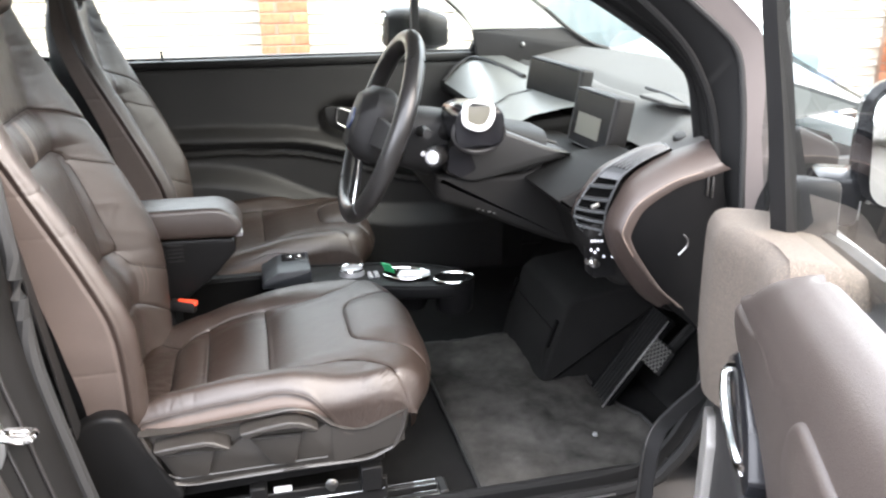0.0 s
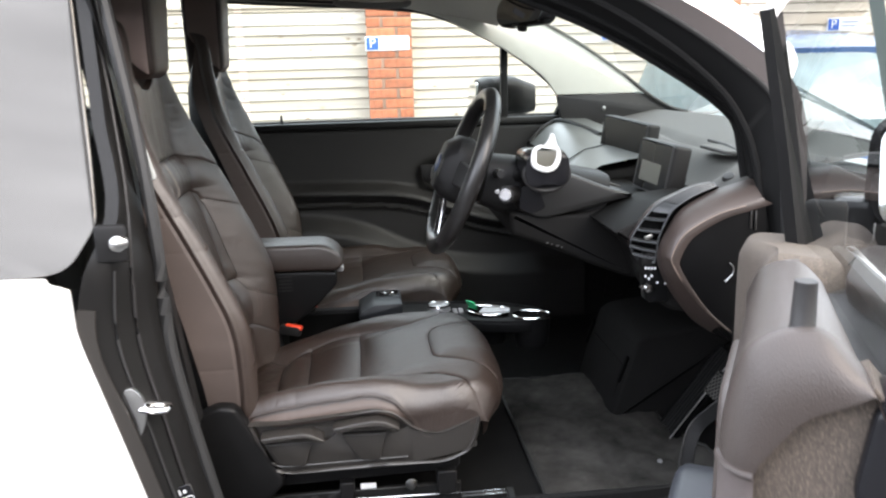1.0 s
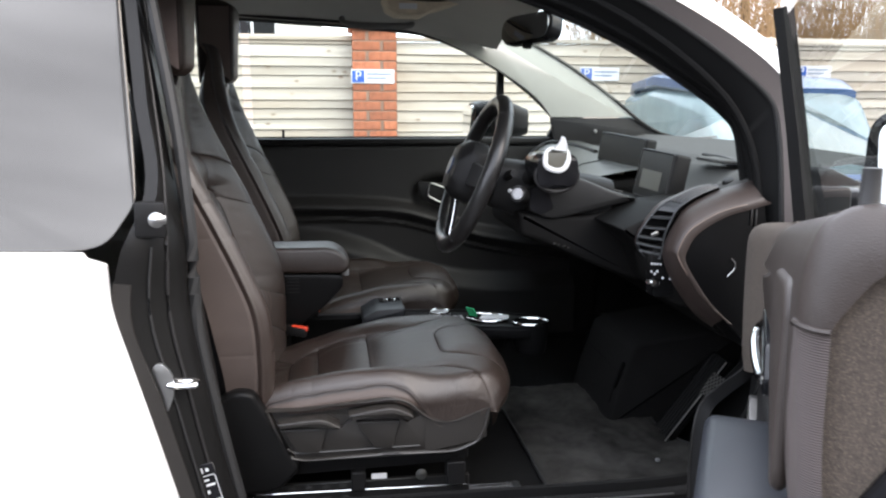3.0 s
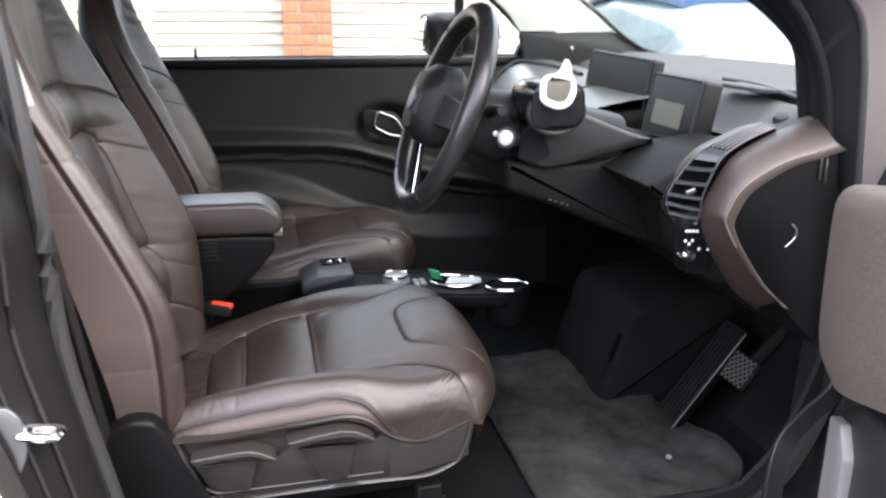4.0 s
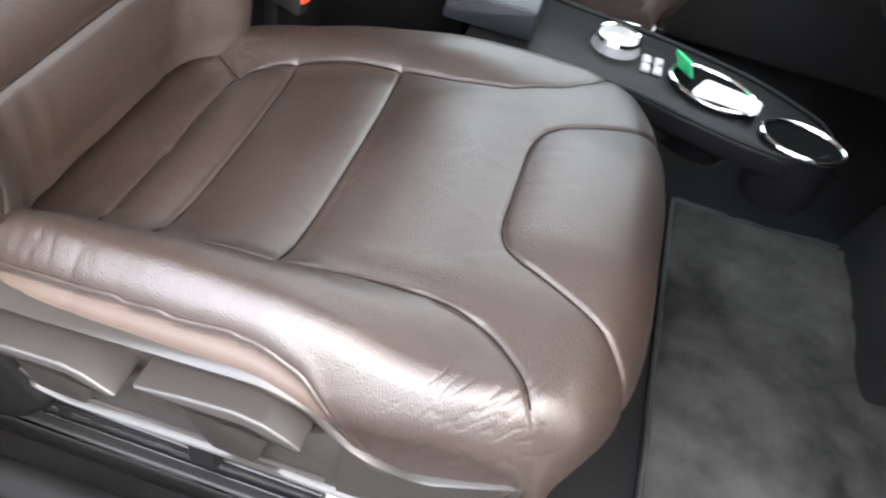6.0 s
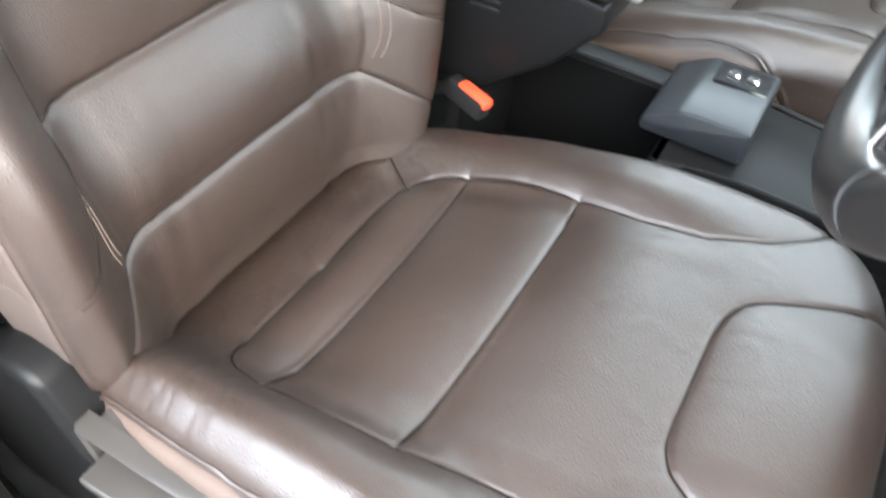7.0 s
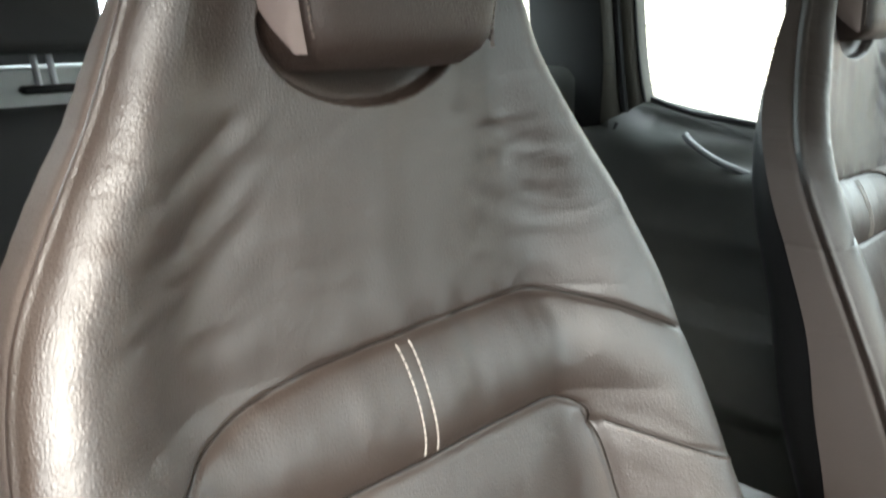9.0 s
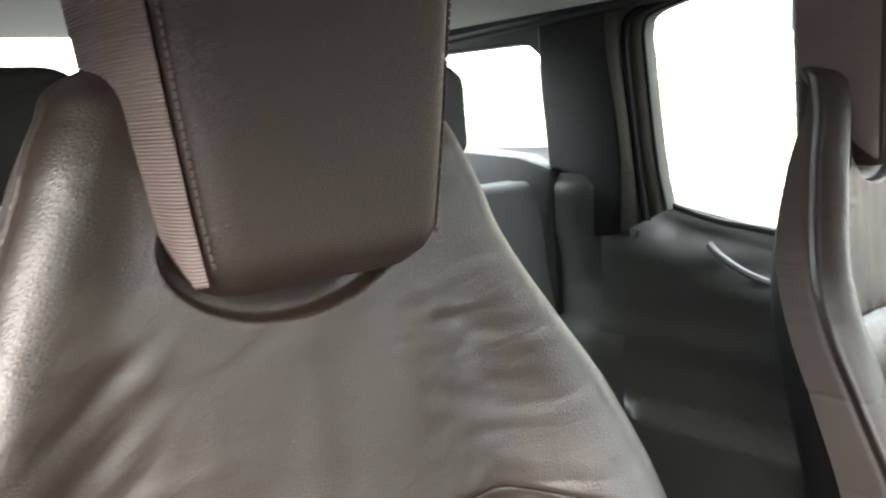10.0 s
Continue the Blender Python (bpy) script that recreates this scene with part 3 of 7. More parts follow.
    outer = [(-.45, 1.467), (0, 1.464), (.20, 1.450), (.33, 1.427), (.459, 1.381), (.583, 1.315), (.680, 1.250), (.742, 1.195), (.762, 1.13), (.772, 1.06), (.780, .98), (.79, .90), (.805, .80), (.818, .70)]
    skin_low = [(-.45, 1.487), (0, 1.486), (.20, 1.468), (.34, 1.440), (.47, 1.400), (.59, 1.344), (.695, 1.282), (.765, 1.225), (.798, 1.15), (.806, 1.06), (.812, .98), (.82, .90), (.832, .80), (.845, .70)]
    skin_top = [(-.45, 1.530), (0, 1.530), (.20, 1.522), (.35, 1.498), (.475, 1.450), (.59, 1.393), (.702, 1.331), (.79, 1.272)]
    behind = [(-.45, 1.55), (0, 1.555), (.22, 1.545), (.37, 1.52), (.50, 1.47), (.615, 1.412), (.73, 1.345), (.82, 1.285)]
    trim_up = [(x + .012, z + .016) for x, z in inner[:9]]
    strip("pillar_trim", [(-.560, [(x + .02, z + .035) for x, z in inner[:9]]), (-.598, trim_up), (-.625, inner[:9])], LINER, "pale grey windscreen pillar trim")
    strip("pillar_seal", [(-.625, inner), (-.655, seal_in), (-.690, seal), (-.722, outer)], RUBBER_FLAT, "black rubber pillar seal")
    for y, q, rr in ((-.628, inner, .008), (-.657, seal_in, .006), (-.690, seal, .007)):
        part("seal_bead", sweep(smooth_path([(x, y, z) for x, z in q], 6), rr, 8, up=(0, 1, 0)), RUBBER_FLAT, c)
    strip("pillar_frame", [(-.723, outer), (-.735, [((a + e) / 2, (b + f) / 2 + .003) for (a, b), (e, f) in zip(outer, skin_low)]), (-.742, skin_low)], FRAME_GREY, "grey painted pillar frame")
    part("frame_bead", sweep(smooth_path([(x, -.722, z) for x, z in outer], 6), .005, 8, up=(0, 1, 0)), RUBBER, c)
    strip("rail_skin", [(-.744, skin_low[:8]), (-.735, [((a + e) / 2, (b + f) / 2 + .004) for (a, b), (e, f) in zip(skin_low, skin_top)]), (-.70, skin_top), (-.63, behind)], WHITE, "white painted windscreen pillar skin")
    for s in (-1, 1):
        side = lambda y: s * y
        if s > 0:
            # far roof rail and pillar, as one arch
            rail = smooth_path([(-1.7, .60, 1.505), (-1.1, .63, 1.530), (-.75, .64, 1.536), (-.4, .645, 1.495), (0.1, .64, 1.465), (.30, .645, 1.435), (.50, .66, 1.345), (.66, .675, 1.235), (.80, .69, 1.09), (.86, .70, 1.0)], 6)
            prof = [(-.8, -.7), (.8, -.7), (1, -.2), (.8, .8), (-.6, .8), (-1, .2)]
            part("roof_rail", sweep(rail, .034, profile=prof), BLACK, c, "black roof rail with its door seal")
            part("door_seal", sweep(rail + (0.0, .030, -.022), .011, 8), RUBBER, c)
            outer_line = rail + (.035, .05, .028)
            part("rail_skin", sweep(outer_line[12:43], .03, profile=prof), WHITE, c, "white painted windscreen pillar skin")
            part("pillar_base", sweep(outer_line[42:], .026, profile=prof), GREYP, c)
            arc = smooth_path([(.20, 1.432), (.30, 1.405), (.395, 1.362), (.51, 1.300), (.605, 1.238), (.66, 1.190), (.695, 1.142)], 5)
            part("pillar_panel", prism([(x, z) for x, z in arc] + [(1.002, 1.142), (.93, 1.20), (.775, 1.308), (.628, 1.388), (.42, 1.49)], "y", .612, .632, .003), PALE_TRIM, c, "pale windscreen pillar trim panel")
            part("sail_panel", prism(round_poly([(.697, 1.139), (1.006, 1.139), (1.11, 1.089), (1.22, 1.062), (1.22, 1.03), (.91, 1.03), (.715, 1.050)], .006), "y", .618, .640, .004), DARK, c, "dark panel at the foot of the pillar")
            part("tweeter", lathe([(0, .006), (.006, .005), (.008, 0)], 12, pose(.86, .617, 1.092, 90, 0, 0)), STEEL, c)
            part("screen_border", sweep(smooth_path([(.42, .610, 1.492), (.628, .610, 1.388), (.775, .610, 1.306), (.93, .610, 1.20), (1.002, .610, 1.144), (1.06, .611, 1.107), (1.11, .612, 1.084), (1.20, .614, 1.064), (1.32, .616, 1.072)], 6), .0055, 6), RUBBER, c)
        else:
            rail = smooth_path([(-1.7, -.60, 1.475), (-1.1, -.63, 1.485), (-.44, -.645, 1.475)], 6)
            part("roof_rail", sweep(rail, .034, profile=[(-.8, -.7), (.8, -.7), (1, -.2), (.8, .8), (-.6, .8), (-1, .2)]), BLACK, c)
        # hinge pillar by the footwell
        part("hinge_pillar", prism(round_poly([(.78, .36), (.88, .36), (.92, .7), (.93, 1.04), (.84, 1.08), (.80, .95), (.79, .7)], .02), "y", *sorted((side(.64), side(.76))), .008), BLACK, c)
        # rear quarter
        part("rear_pillar", prism(round_poly([(-1.10, 1.06), (-.950, 1.085), (-.946, 1.2), (-.956, 1.31), (-.973, 1.42), (-.977, 1.53), (-1.150, 1.53), (-1.147, 1.38), (-1.130, 1.2)], .01), "y", *sorted((side(.668), side(.73))), .006, 3), BLACK, c)
        part("quarter_header", prism(round_poly([(-1.75, 1.474), (-1.185, 1.468), (-1.140, 1.43), (-.98, 1.43), (-.98, 1.545), (-1.75, 1.545)], [.01, .03, .01, .01, .01, .01]), "y", *sorted((side(.672), side(.728))), .006, 3), BLACK, c)
        part("quarter_shelf", prism(round_poly([(-1.75, .9), (-1.1, .9), (-1.1, 1.21), (-1.2, 1.235), (-1.4, 1.25), (-1.75, 1.26)], .01), "y", *sorted((side(.645), side(.74))), .01), DARK, c)
        g = part("quarter_glass", prism([(-1.72, 1.24), (-1.11, 1.22), (-1.12, 1.47), (-1.6, 1.47)], "y", *sorted((side(.735), side(.738))), 0), GLASS if s > 0 else TINT, c)
        g.visible_shadow = False
    for s in (-1, 1):
        y0, y1 = sorted((s * .655, s * .70))
        part("kick_panel", box(.86, 1.08, y0, y1, .33, 1.0, .01, 1), BLACK, c)
        xs, zs = np.linspace(-1.76, -.94, 24), np.linspace(.33, 1.25, 50)
        X, Z = np.meshgrid(xs, zs, indexing="ij")
        Y = .650 + .085 * step(Z, 1.17, 1.25) ** 1.5 + .012 * step(Z, .86, .90) - .012 * step(Z, 1.0, 1.1) + .03 * step(X, -1.06, -.98) * step(Z, .9, 1.0)
        part("rear_side_trim", grid(np.stack([X, s * Y, Z], -1), flip=s > 0), SHELF, c, "smooth dark moulded side trim by the rear seat")
    part("rear_bulkhead", box(-1.80, -1.72, -.72, .72, .3, 1.285, .01, 1), DARK, c)
    wr = part("rear_window", prism([(-.56, 1.285), (.56, 1.285), (.52, 1.54), (-.52, 1.54)], "x", -1.76, -1.757, 0), GLASS, c)
    wr.visible_shadow = False
    # windscreen and bonnet
    a = np.linspace(-1, 1, 15)
    b = np.linspace(0, 1, 9)
    A, Bv = np.meshgrid(a, b, indexing="ij")
    P = np.stack([.50 + .77 * Bv - .06 * A * A * (1 - .3 * Bv), A * (.58 + .10 * Bv), 1.47 - .42 * Bv - .05 * A * A], -1)
    part("windscreen", grid(P), SCREEN_GLASS, c)
    part("windscreen_edge", sweep(P[:, -1] + (0, 0, .004), .010, 6), RUBBER, c)
    part("header_rail", sweep(P[:, 0] + (-.02, 0, 0), .022, 8), LINER, c)
    part("bonnet", rounded_shell([(1.16, .76, .4, 1.015, .3), (1.4, .80, .35, .975, .3), (1.7, .74, .35, .87, .35), (1.9, .55, .4, .75, .4)]), WHITE, c)
    return c


car_body()


# ---- seats ----
def leather_grooves(A, B, lines, depth, width):
    d = np.zeros(A.shape)
    for pts in lines:
        q = line_distance(A, B, pts)
        d -= depth * (.40 * np.exp(-(q / (.6 * width)) ** 2) + .6 * np.exp(-q / (3.8 * width)))
    return d


SEAT_Y = -0.355


def cushion_mesh():
    nu, nv = 380, 420
    prof = np.array([(-.28, .530), (-.23, .545), (-.175, .563), (-.12, .578), (-.06, .596), (0, .610), (.06, .624), (.12, .638), (.17, .647), (.225, .650), (.270, .643), (.299, .620),
                     (.311, .592), (.310, .578), (.307, .566), (.300, .556)])
    P = smooth_path(prof, 12)
    L = np.r_[0, np.cumsum(np.linalg.norm(np.diff(P, axis=0), axis=1))]
    u = np.linspace(0, L[-1], nu)
    px, pz = np.interp(u, L, P[:, 0]), np.interp(u, L, P[:, 1])
    tx, tz = np.gradient(px), np.gradient(pz)
    nrm = np.hypot(tx, tz)
    nx, nz = -tz / nrm, tx / nrm
    r = .034
    D = interp(px, [(-.28, .11), (-.1, .12), (.05, .11), (.20, .085), (.31, .03)])[:, None]
    out = np.zeros((nu, nv, 3))
    t = np.linspace(-1, 1, nv)
    Xp, T = np.meshgrid(px, t, indexing="ij")
    U = np.repeat(u[:, None], nv, 1)
    # the outer side stands wider than the inner
    w = np.where(T < 0, interp(px, [(-.28, .222), (-.2, .232), (-.1, .240), (0, .246), (.10, .250), (.20, .250), (.31, .244)])[:, None], interp(px, [(-.28, .225), (-.2, .243), (-.1, .25), (.05, .25), (.16, .246), (.31, .238)])[:, None])
    arc = r * np.pi / 2
    total = (w - r) + arc + D
    a = np.abs(T) * total
    s = np.where(a < w - r, a, np.where(a < w - r + arc, w - r + r * np.sin((a - (w - r)) / r), w))
    drop = np.where(a < w - r, 0, np.where(a < w - r + arc, r * (1 - np.cos((a - (w - r)) / r)), r + a - (w - r + arc)))
    S = np.sign(T) * s
    # bolster, dished seat and puffed panels, as a displacement along the surface's normal
    sa = np.abs(S)
    top = 1 - step(drop, .0, .06)
    d = np.zeros_like(S)
    back = 1 - step(Xp, .02, .20)
    d += .020 * step(sa, .14, .20) * back * top
    # the outer bolster's crest stays level while the seat falls back
    crest = interp(Xp, [(-.28, .045), (-.2, .055), (-.15, .053), (-.095, .045), (0, .029), (.074, .012), (.115, 0), (.31, 0)]) * step(-S, .10, .225)
    d -= .006 * (1 - (sa / .16) ** 2).clip(0) * (1 - step(Xp, .1, .2))
    ins = [(.30, .246), (.265, .228), (.225, .200), (.18, .174), (.127, .158), (.064, .158), (0, .165), (-.06, .168), (-.12, .165), (-.155, .156), (-.178, .138), (-.188, .11), (-.191, .05), (-.191, 0)]
    right = ins
    left = [(x, -y) for x, y in ins]
    insert = [right, left]
    d += leather_grooves(Xp, S, insert, .0056, .0036) * top
    d += leather_grooves(Xp, S, [[(-.172, .130), (-.195, .150), (-.235, .185)]], .0045, .004) * top
    d += leather_grooves(Xp, S, [[(-.120, -.166), (-.120, .166)], [(.0, -.165), (.0, .165)]], .0048, .0034)
    for c in (-.158, -.060, .07):
        wdt = {-.158: .030, -.060: .060, .07: .06}[c]
        hump = np.clip(1 - ((Xp - c) / wdt) ** 2, 0, 1)
        if c > 0:
            # the front one runs out softly towards the thigh pad
            hump = np.where(Xp > c, np.clip(1 - ((Xp - c) / .11) ** 2, 0, 1) ** 2, hump)
        d += .0065 * hump * (1 - step(sa, .12, .165)) * top
    # thigh pad
    pad = [(.312, .168), (.272, .141), (.215, .114), (.188, .101), (.172, .088), (.163, .070), (.160, .045), (.160, -.045), (.163, -.070), (.172, -.088), (.188, -.101), (.215, -.114), (.272, -.141), (.312, -.168)]
    d += leather_grooves(Xp, S, [pad], .0058, .0038) * top
    d += .007 * np.clip(1 - ((Xp - .235) / .075) ** 2, 0, 1) * (1 - step(sa, .06, .12))
    d -= .0025 * np.exp(-(line_distance(Xp, S, [(.125, -.10), (.14, 0), (.125, .10)]) / .034) ** 2)
    # side welt and the seam round the front corner
    seam_drop = interp(Xp, [(-.28, .024), (-.05, .023), (.05, .024), (.078, .030), (.108, .050), (.142, .086), (.17, .115), (.20, .14), (.31, .20)])
    d += .0020 * np.exp(-((drop - seam_drop + .008) / .005) ** 2) - .0040 * np.exp(-((drop - seam_drop) / .0050) ** 2)
    # soft slanting folds in the side panel behind that seam
    d += .0022 * value_noise((Xp + drop * 1.6) * 26, drop * 9, 61) * step(drop, .030, .045) * (1 - step(Xp, .02, .10))
    # creases in the worn bolsters, and small dents
    c1 = value_noise(Xp * 75 + 3, S * 22, 11) * value_noise(Xp * 30, S * 30, 12)
    d += .0007 * c1 * step(sa, .15, .19) * back
    c2 = value_noise((Xp + S) * 60, (Xp - S) * 18, 13)
    d += .0016 * c2 * step(Xp, -.30, -.2) * (1 - step(Xp, -.21, -.18))
    d += .0004 * value_noise(Xp * 60, U * 20 + S * 60, 14) * step(sa, .17, .22) * step(Xp, .10, .2)
    d += .0010 * value_noise(Xp * 16, S * 16, 15) * (1 - top * .3)
    rear = 1 - step(Xp, -.18, -.05)
    d += .0007 * crease((Xp + S * .4) * 34, (S - Xp * .5) * 24, 41) * step(sa, .145, .175) * (.25 + .75 * rear) * back
    d += .0007 * crease((Xp - S * .3) * 46, (S + Xp) * 34, 42) * step(sa, .14, .17) * rear
    d += .0007 * crease(Xp * 90, S * 60 + Xp * 30, 43) * (1 - step(Xp, -.205, -.18))
    d += .0008 * crease((U + drop * .8) * 70, (drop - U * .6) * 34, 44) * step(sa, .19, .23) * step(Xp, .10, .2)
    # rounded front corners in plan
    pull = .062 * (sa / .25) ** 4 * step(Xp, .02, .29)
    X = Xp + nx[:, None] * d * top - pull
    Z = pz[:, None] + nz[:, None] * d * top - drop + crest
    Y = S + np.sign(S) * (d * (1 - top) + .003 * np.exp(-((drop - .034) / .020) ** 2) * (1 - step(Xp, .12, .24)) * (.35 + .65 * step(Xp, -.24, -.15)))
    Y += np.sign(S) * .009 * step(drop, .012, .050)
    # the hide ends just behind the lip of the side cover
    floor = interp(X, [(-.28, .570), (-.217, .580), (-.155, .582), (-.067, .591), (-.007, .598), (.040, .600), (.069, .587), (.105, .556), (.134, .543), (.165, .542), (.198, .554), (.24, .566), (.27, .560), (.31, .552)])
    Z = np.where(drop > .026, np.maximum(Z, np.where(T < 0, floor, np.minimum(floor, .545))), Z)
    P = np.stack([X, Y, Z], -1)
    lines = {"insert": right, "insert_near": left, "cross_rear": [(-.120, -.166), (-.120, .166)], "cross_front": [(0, -.165), (0, .165)], "pad": pad, "corner": [(-.172, .130), (-.195, .150), (-.235, .185)]}

    def on_cushion(x, y, lift=.0):
        n = int(np.argmax(px))
        i = min(max(int(np.searchsorted(px[:n], x)), 1), n - 1)
        u = (x - px[i - 1]) / (px[i] - px[i - 1])
        q = [np.array([np.interp(y, S[j], P[j, :, c]) for c in range(3)]) for j in (i - 1, i)]
        return q[0] * (1 - u) + q[1] * u + (0, 0, lift)
    rows = [i for i in range(20, nu - 40) if seam_drop[i, 0] < drop[i, 0] - .004]
    low = [int(np.argmin(np.abs(drop[i, :nv // 2] - seam_drop[i, 0] + .004))) for i in rows]
    near = np.array([P[i, j] for i, j in zip(rows, low)])
    far = np.array([P[i, nv - 1 - j] for i, j in zip(rows, low)])
    for _ in range(12):
        for line in (near, far):
            line[1:-1] = (line[:-2] + 2 * line[1:-1] + line[2:]) / 4
    return grid(P), (near, far), (on_cushion, lines), drop > seam_drop


def back_surface():
    nu, nv = 540, 420
    z = np.linspace(.555, 1.370, nu)
    t = np.linspace(-1, 1, nv)
    Z, T = np.meshgrid(z, t, indexing="ij")
    w = interp(Z, [(.555, .225), (.62, .238), (.75, .247), (.9, .249), (1.02, .246), (1.09, .240), (1.14, .225), (1.19, .196), (1.24, .166), (1.30, .138), (1.340, .118), (1.358, .104), (1.370, .076)])
    side = interp(Z, [(.555, .06), (.62, .065), (.80, .085), (.95, .055), (1.1, .042), (1.2, .036), (1.27, .024), (1.33, .008), (1.385, .004)])
    r = .030
    arc = r * np.pi / 2
    total = (w - r) + arc + side
    a = np.abs(T) * total
    s = np.where(a < w - r, a, np.where(a < w - r + arc, w - r + r * np.sin((a - (w - r)) / r), w))
    drop = np.where(a < w - r, 0, np.where(a < w - r + arc, r * (1 - np.cos((a - (w - r)) / r)), r + a - (w - r + arc)))
    S = np.sign(T) * s
    sa = np.abs(S)
    top = 1 - step(drop, .0, .05)
    xc = interp(Z, [(.555, -.250), (.62, -.254), (.665, -.258), (.70, -.268), (.77, -.298), (.88, -.330), (.99, -.357), (1.075, -.384), (1.16, -.398), (1.24, -.402), (1.32, -.408), (1.385, -.425)])
    edge = interp(Z, [(.555, -.200), (.63, -.196), (.70, -.195), (.79, -.203), (.87, -.232), (.947, -.266), (1.03, -.305), (1.10, -.338), (1.16, -.362), (1.25, -.385), (1.32, -.395), (1.385, -.420)])
    g = np.clip((sa / w - .50) / .46, 0, 1)
    g = g ** 3 * (6 * g * g - 15 * g + 10)
    X = xc + (edge - xc) * g
    d = np.zeros_like(S)
    # the centre panel, its frame and the lumbar roll
    panel = [(.97, .160), (.93, .164), (.85, .166), (.79, .168), (.775, .166)]
    ptop = [(.97, .160), (.985, .155), (.995, .135), (.997, .1), (.997, -.1), (.995, -.135), (.985, -.155), (.97, -.160)]
    pbot = [(.775, -.166), (.775, .166)]
    low = [(.600, .232), (.640, .185), (.660, .160), (.664, .13), (.664, -.13), (.660, -.160), (.640, -.185), (.600, -.232)]
    arch = [(1.030, .25), (1.040, .225), (1.062, .185), (1.074, .15), (1.079, .11), (1.076, -.06), (1.070, -.11), (1.058, -.15), (1.040, -.185), (1.012, -.222), (1.004, -.25)]
    for s_ in (1, -1):
        mir = lambda pts: [(a_, b_ * s_) for a_, b_ in pts]
        d += leather_grooves(Z, S, [mir(panel)], .007, .005)
        d += leather_grooves(Z, S, [mir([(.972, .166), (.955, .20), (.938, .252)])], .0026, .0040)
        d += leather_grooves(Z, S, [mir([(.775, .166), (.745, .172), (.722, .20), (.703, .250)])], .0034, .0045)
        d += leather_grooves(Z, S, [mir([(.745, .170), (.70, .166), (.664, .158)])], .003, .006)
    d += leather_grooves(Z, S, [ptop], .007, .0048) + leather_grooves(Z, S, [pbot], .0065, .0055) + leather_grooves(Z, S, [low], .0065, .005) + leather_grooves(Z, S, [arch], .007, .0045)
    d *= 1 - .7 * step(sa / w, .86, .97)
    inside = (1 - step(sa, .10, .165))
    d += .007 * np.clip(1 - ((Z - .885) / .105) ** 2, 0, 1) * inside
    d += .010 * np.clip(1 - ((Z - .722) / .05) ** 2, 0, 1) * (1 - step(sa, .10, .18))
    d += .004 * np.clip(1 - ((Z - .62) / .045) ** 2, 0, 1) * (1 - step(sa, .16, .23))
    d += .009 * np.clip(1 - ((Z - 1.038) / .04) ** 2, 0, 1) * (1 - step(sa, .15, .22))
    # welts down the bolster's outer edge
    d += .0035 * np.exp(-((drop - .026) / .0035) ** 2) - .0035 * np.exp(-((drop - .034) / .004) ** 2)
    # creases: beside the head bolster, and soft ripples on the shoulders
    cre = np.zeros_like(S)
    folds = (((1.236, -.080), (1.205, -.128), (1.180, -.185), .0022, .0120), ((1.214, -.076), (1.178, -.122), (1.140, -.195), .0020, .0140),
             ((1.196, -.078), (1.155, -.112), (1.105, -.190), .0013, .0150), ((1.215, .070), (1.200, .110), (1.190, .165), .0010, .0120), ((1.170, .066), (1.150, .110), (1.125, .185), .0009, .0140))
    for a, b, c, deep, wide in folds:
        line = [tuple(p) for p in smooth_path([a, b, c], 6)]
        q = line_distance(Z, S, line)
        fade = step(np.abs(S), abs(a[1]) - .02, abs(a[1]) + .04) * (1 - step(np.abs(S), abs(c[1]) - .08, abs(c[1]) + .01))
        cre += deep * fade * (-np.exp(-(q / (wide * .55)) ** 2) + .45 * np.exp(-(q / (wide * 1.5)) ** 2))
    cre += .0004 * crease((Z - S * .6) * 60, (Z + S) * 12, 26) * step(np.abs(S), .03, .15) * step(Z, 1.06, 1.16) * (1 - step(Z, 1.22, 1.3))
    warp = .25 * value_noise(Z * 18, S * 18, 35)
    d += cre + .0005 * value_noise(Z * 105 + warp * 6 - S * 12, S * 26 + warp * 4, 36) * step(Z, 1.06, 1.14) * (.45 + .55 * step(sa, .05, .12))
    near_arch = np.exp(-(line_distance(Z, S, arch) / .030) ** 2) * step(Z, .99, 1.03)
    d += .0016 * value_noise(S * 75 + Z * 26, Z * 8 - S * 6, 27) * near_arch * step(sa, .09, .14)
    d += .0009 * value_noise((Z + S * .7) * 55, (Z - S) * 13, 28) * step(sa, .11, .17) * (1 - step(sa, .20, .23)) * step(Z, .70, .76) * (1 - step(Z, 1.0, 1.06))
    d += .0010 * value_noise(Z * 14 + 5, S * 45, 21) * step(Z, 1.0, 1.05)
    d += .0011 * value_noise(Z * 22, S * 70, 22) * step(Z, 1.0, 1.03) * (1 - step(Z, 1.08, 1.1))
    d += .0012 * value_noise(Z * 18, S * 18, 23) + .0007 * value_noise((Z + S) * 14, (Z - S) * 30, 25) * inside * step(Z, .78, .8) * (1 - step(Z, .97, .99))
    d += .0016 * value_noise(Z * 20, S * 60, 24) * (1 - step(Z, .74, .78)) * step(sa, .06, .1)
    # the dip under the head bolster
    pocket = 1 - (((Z - 1.272) / .046) ** 2 + (S / .078) ** 2)
    d -= .013 * step(pocket, 0, .12) + .010 * step(pocket, .1, .9)
    Xo = X + d * top - drop
    Yo = S + np.sign(S) * d * (1 - top)
    Zo = Z.copy()
    # close the top over
    k = step(Z, 1.340, 1.370)
    Xo -= .016 * k * k
    return np.stack([Xo, Yo, Zo], -1), drop


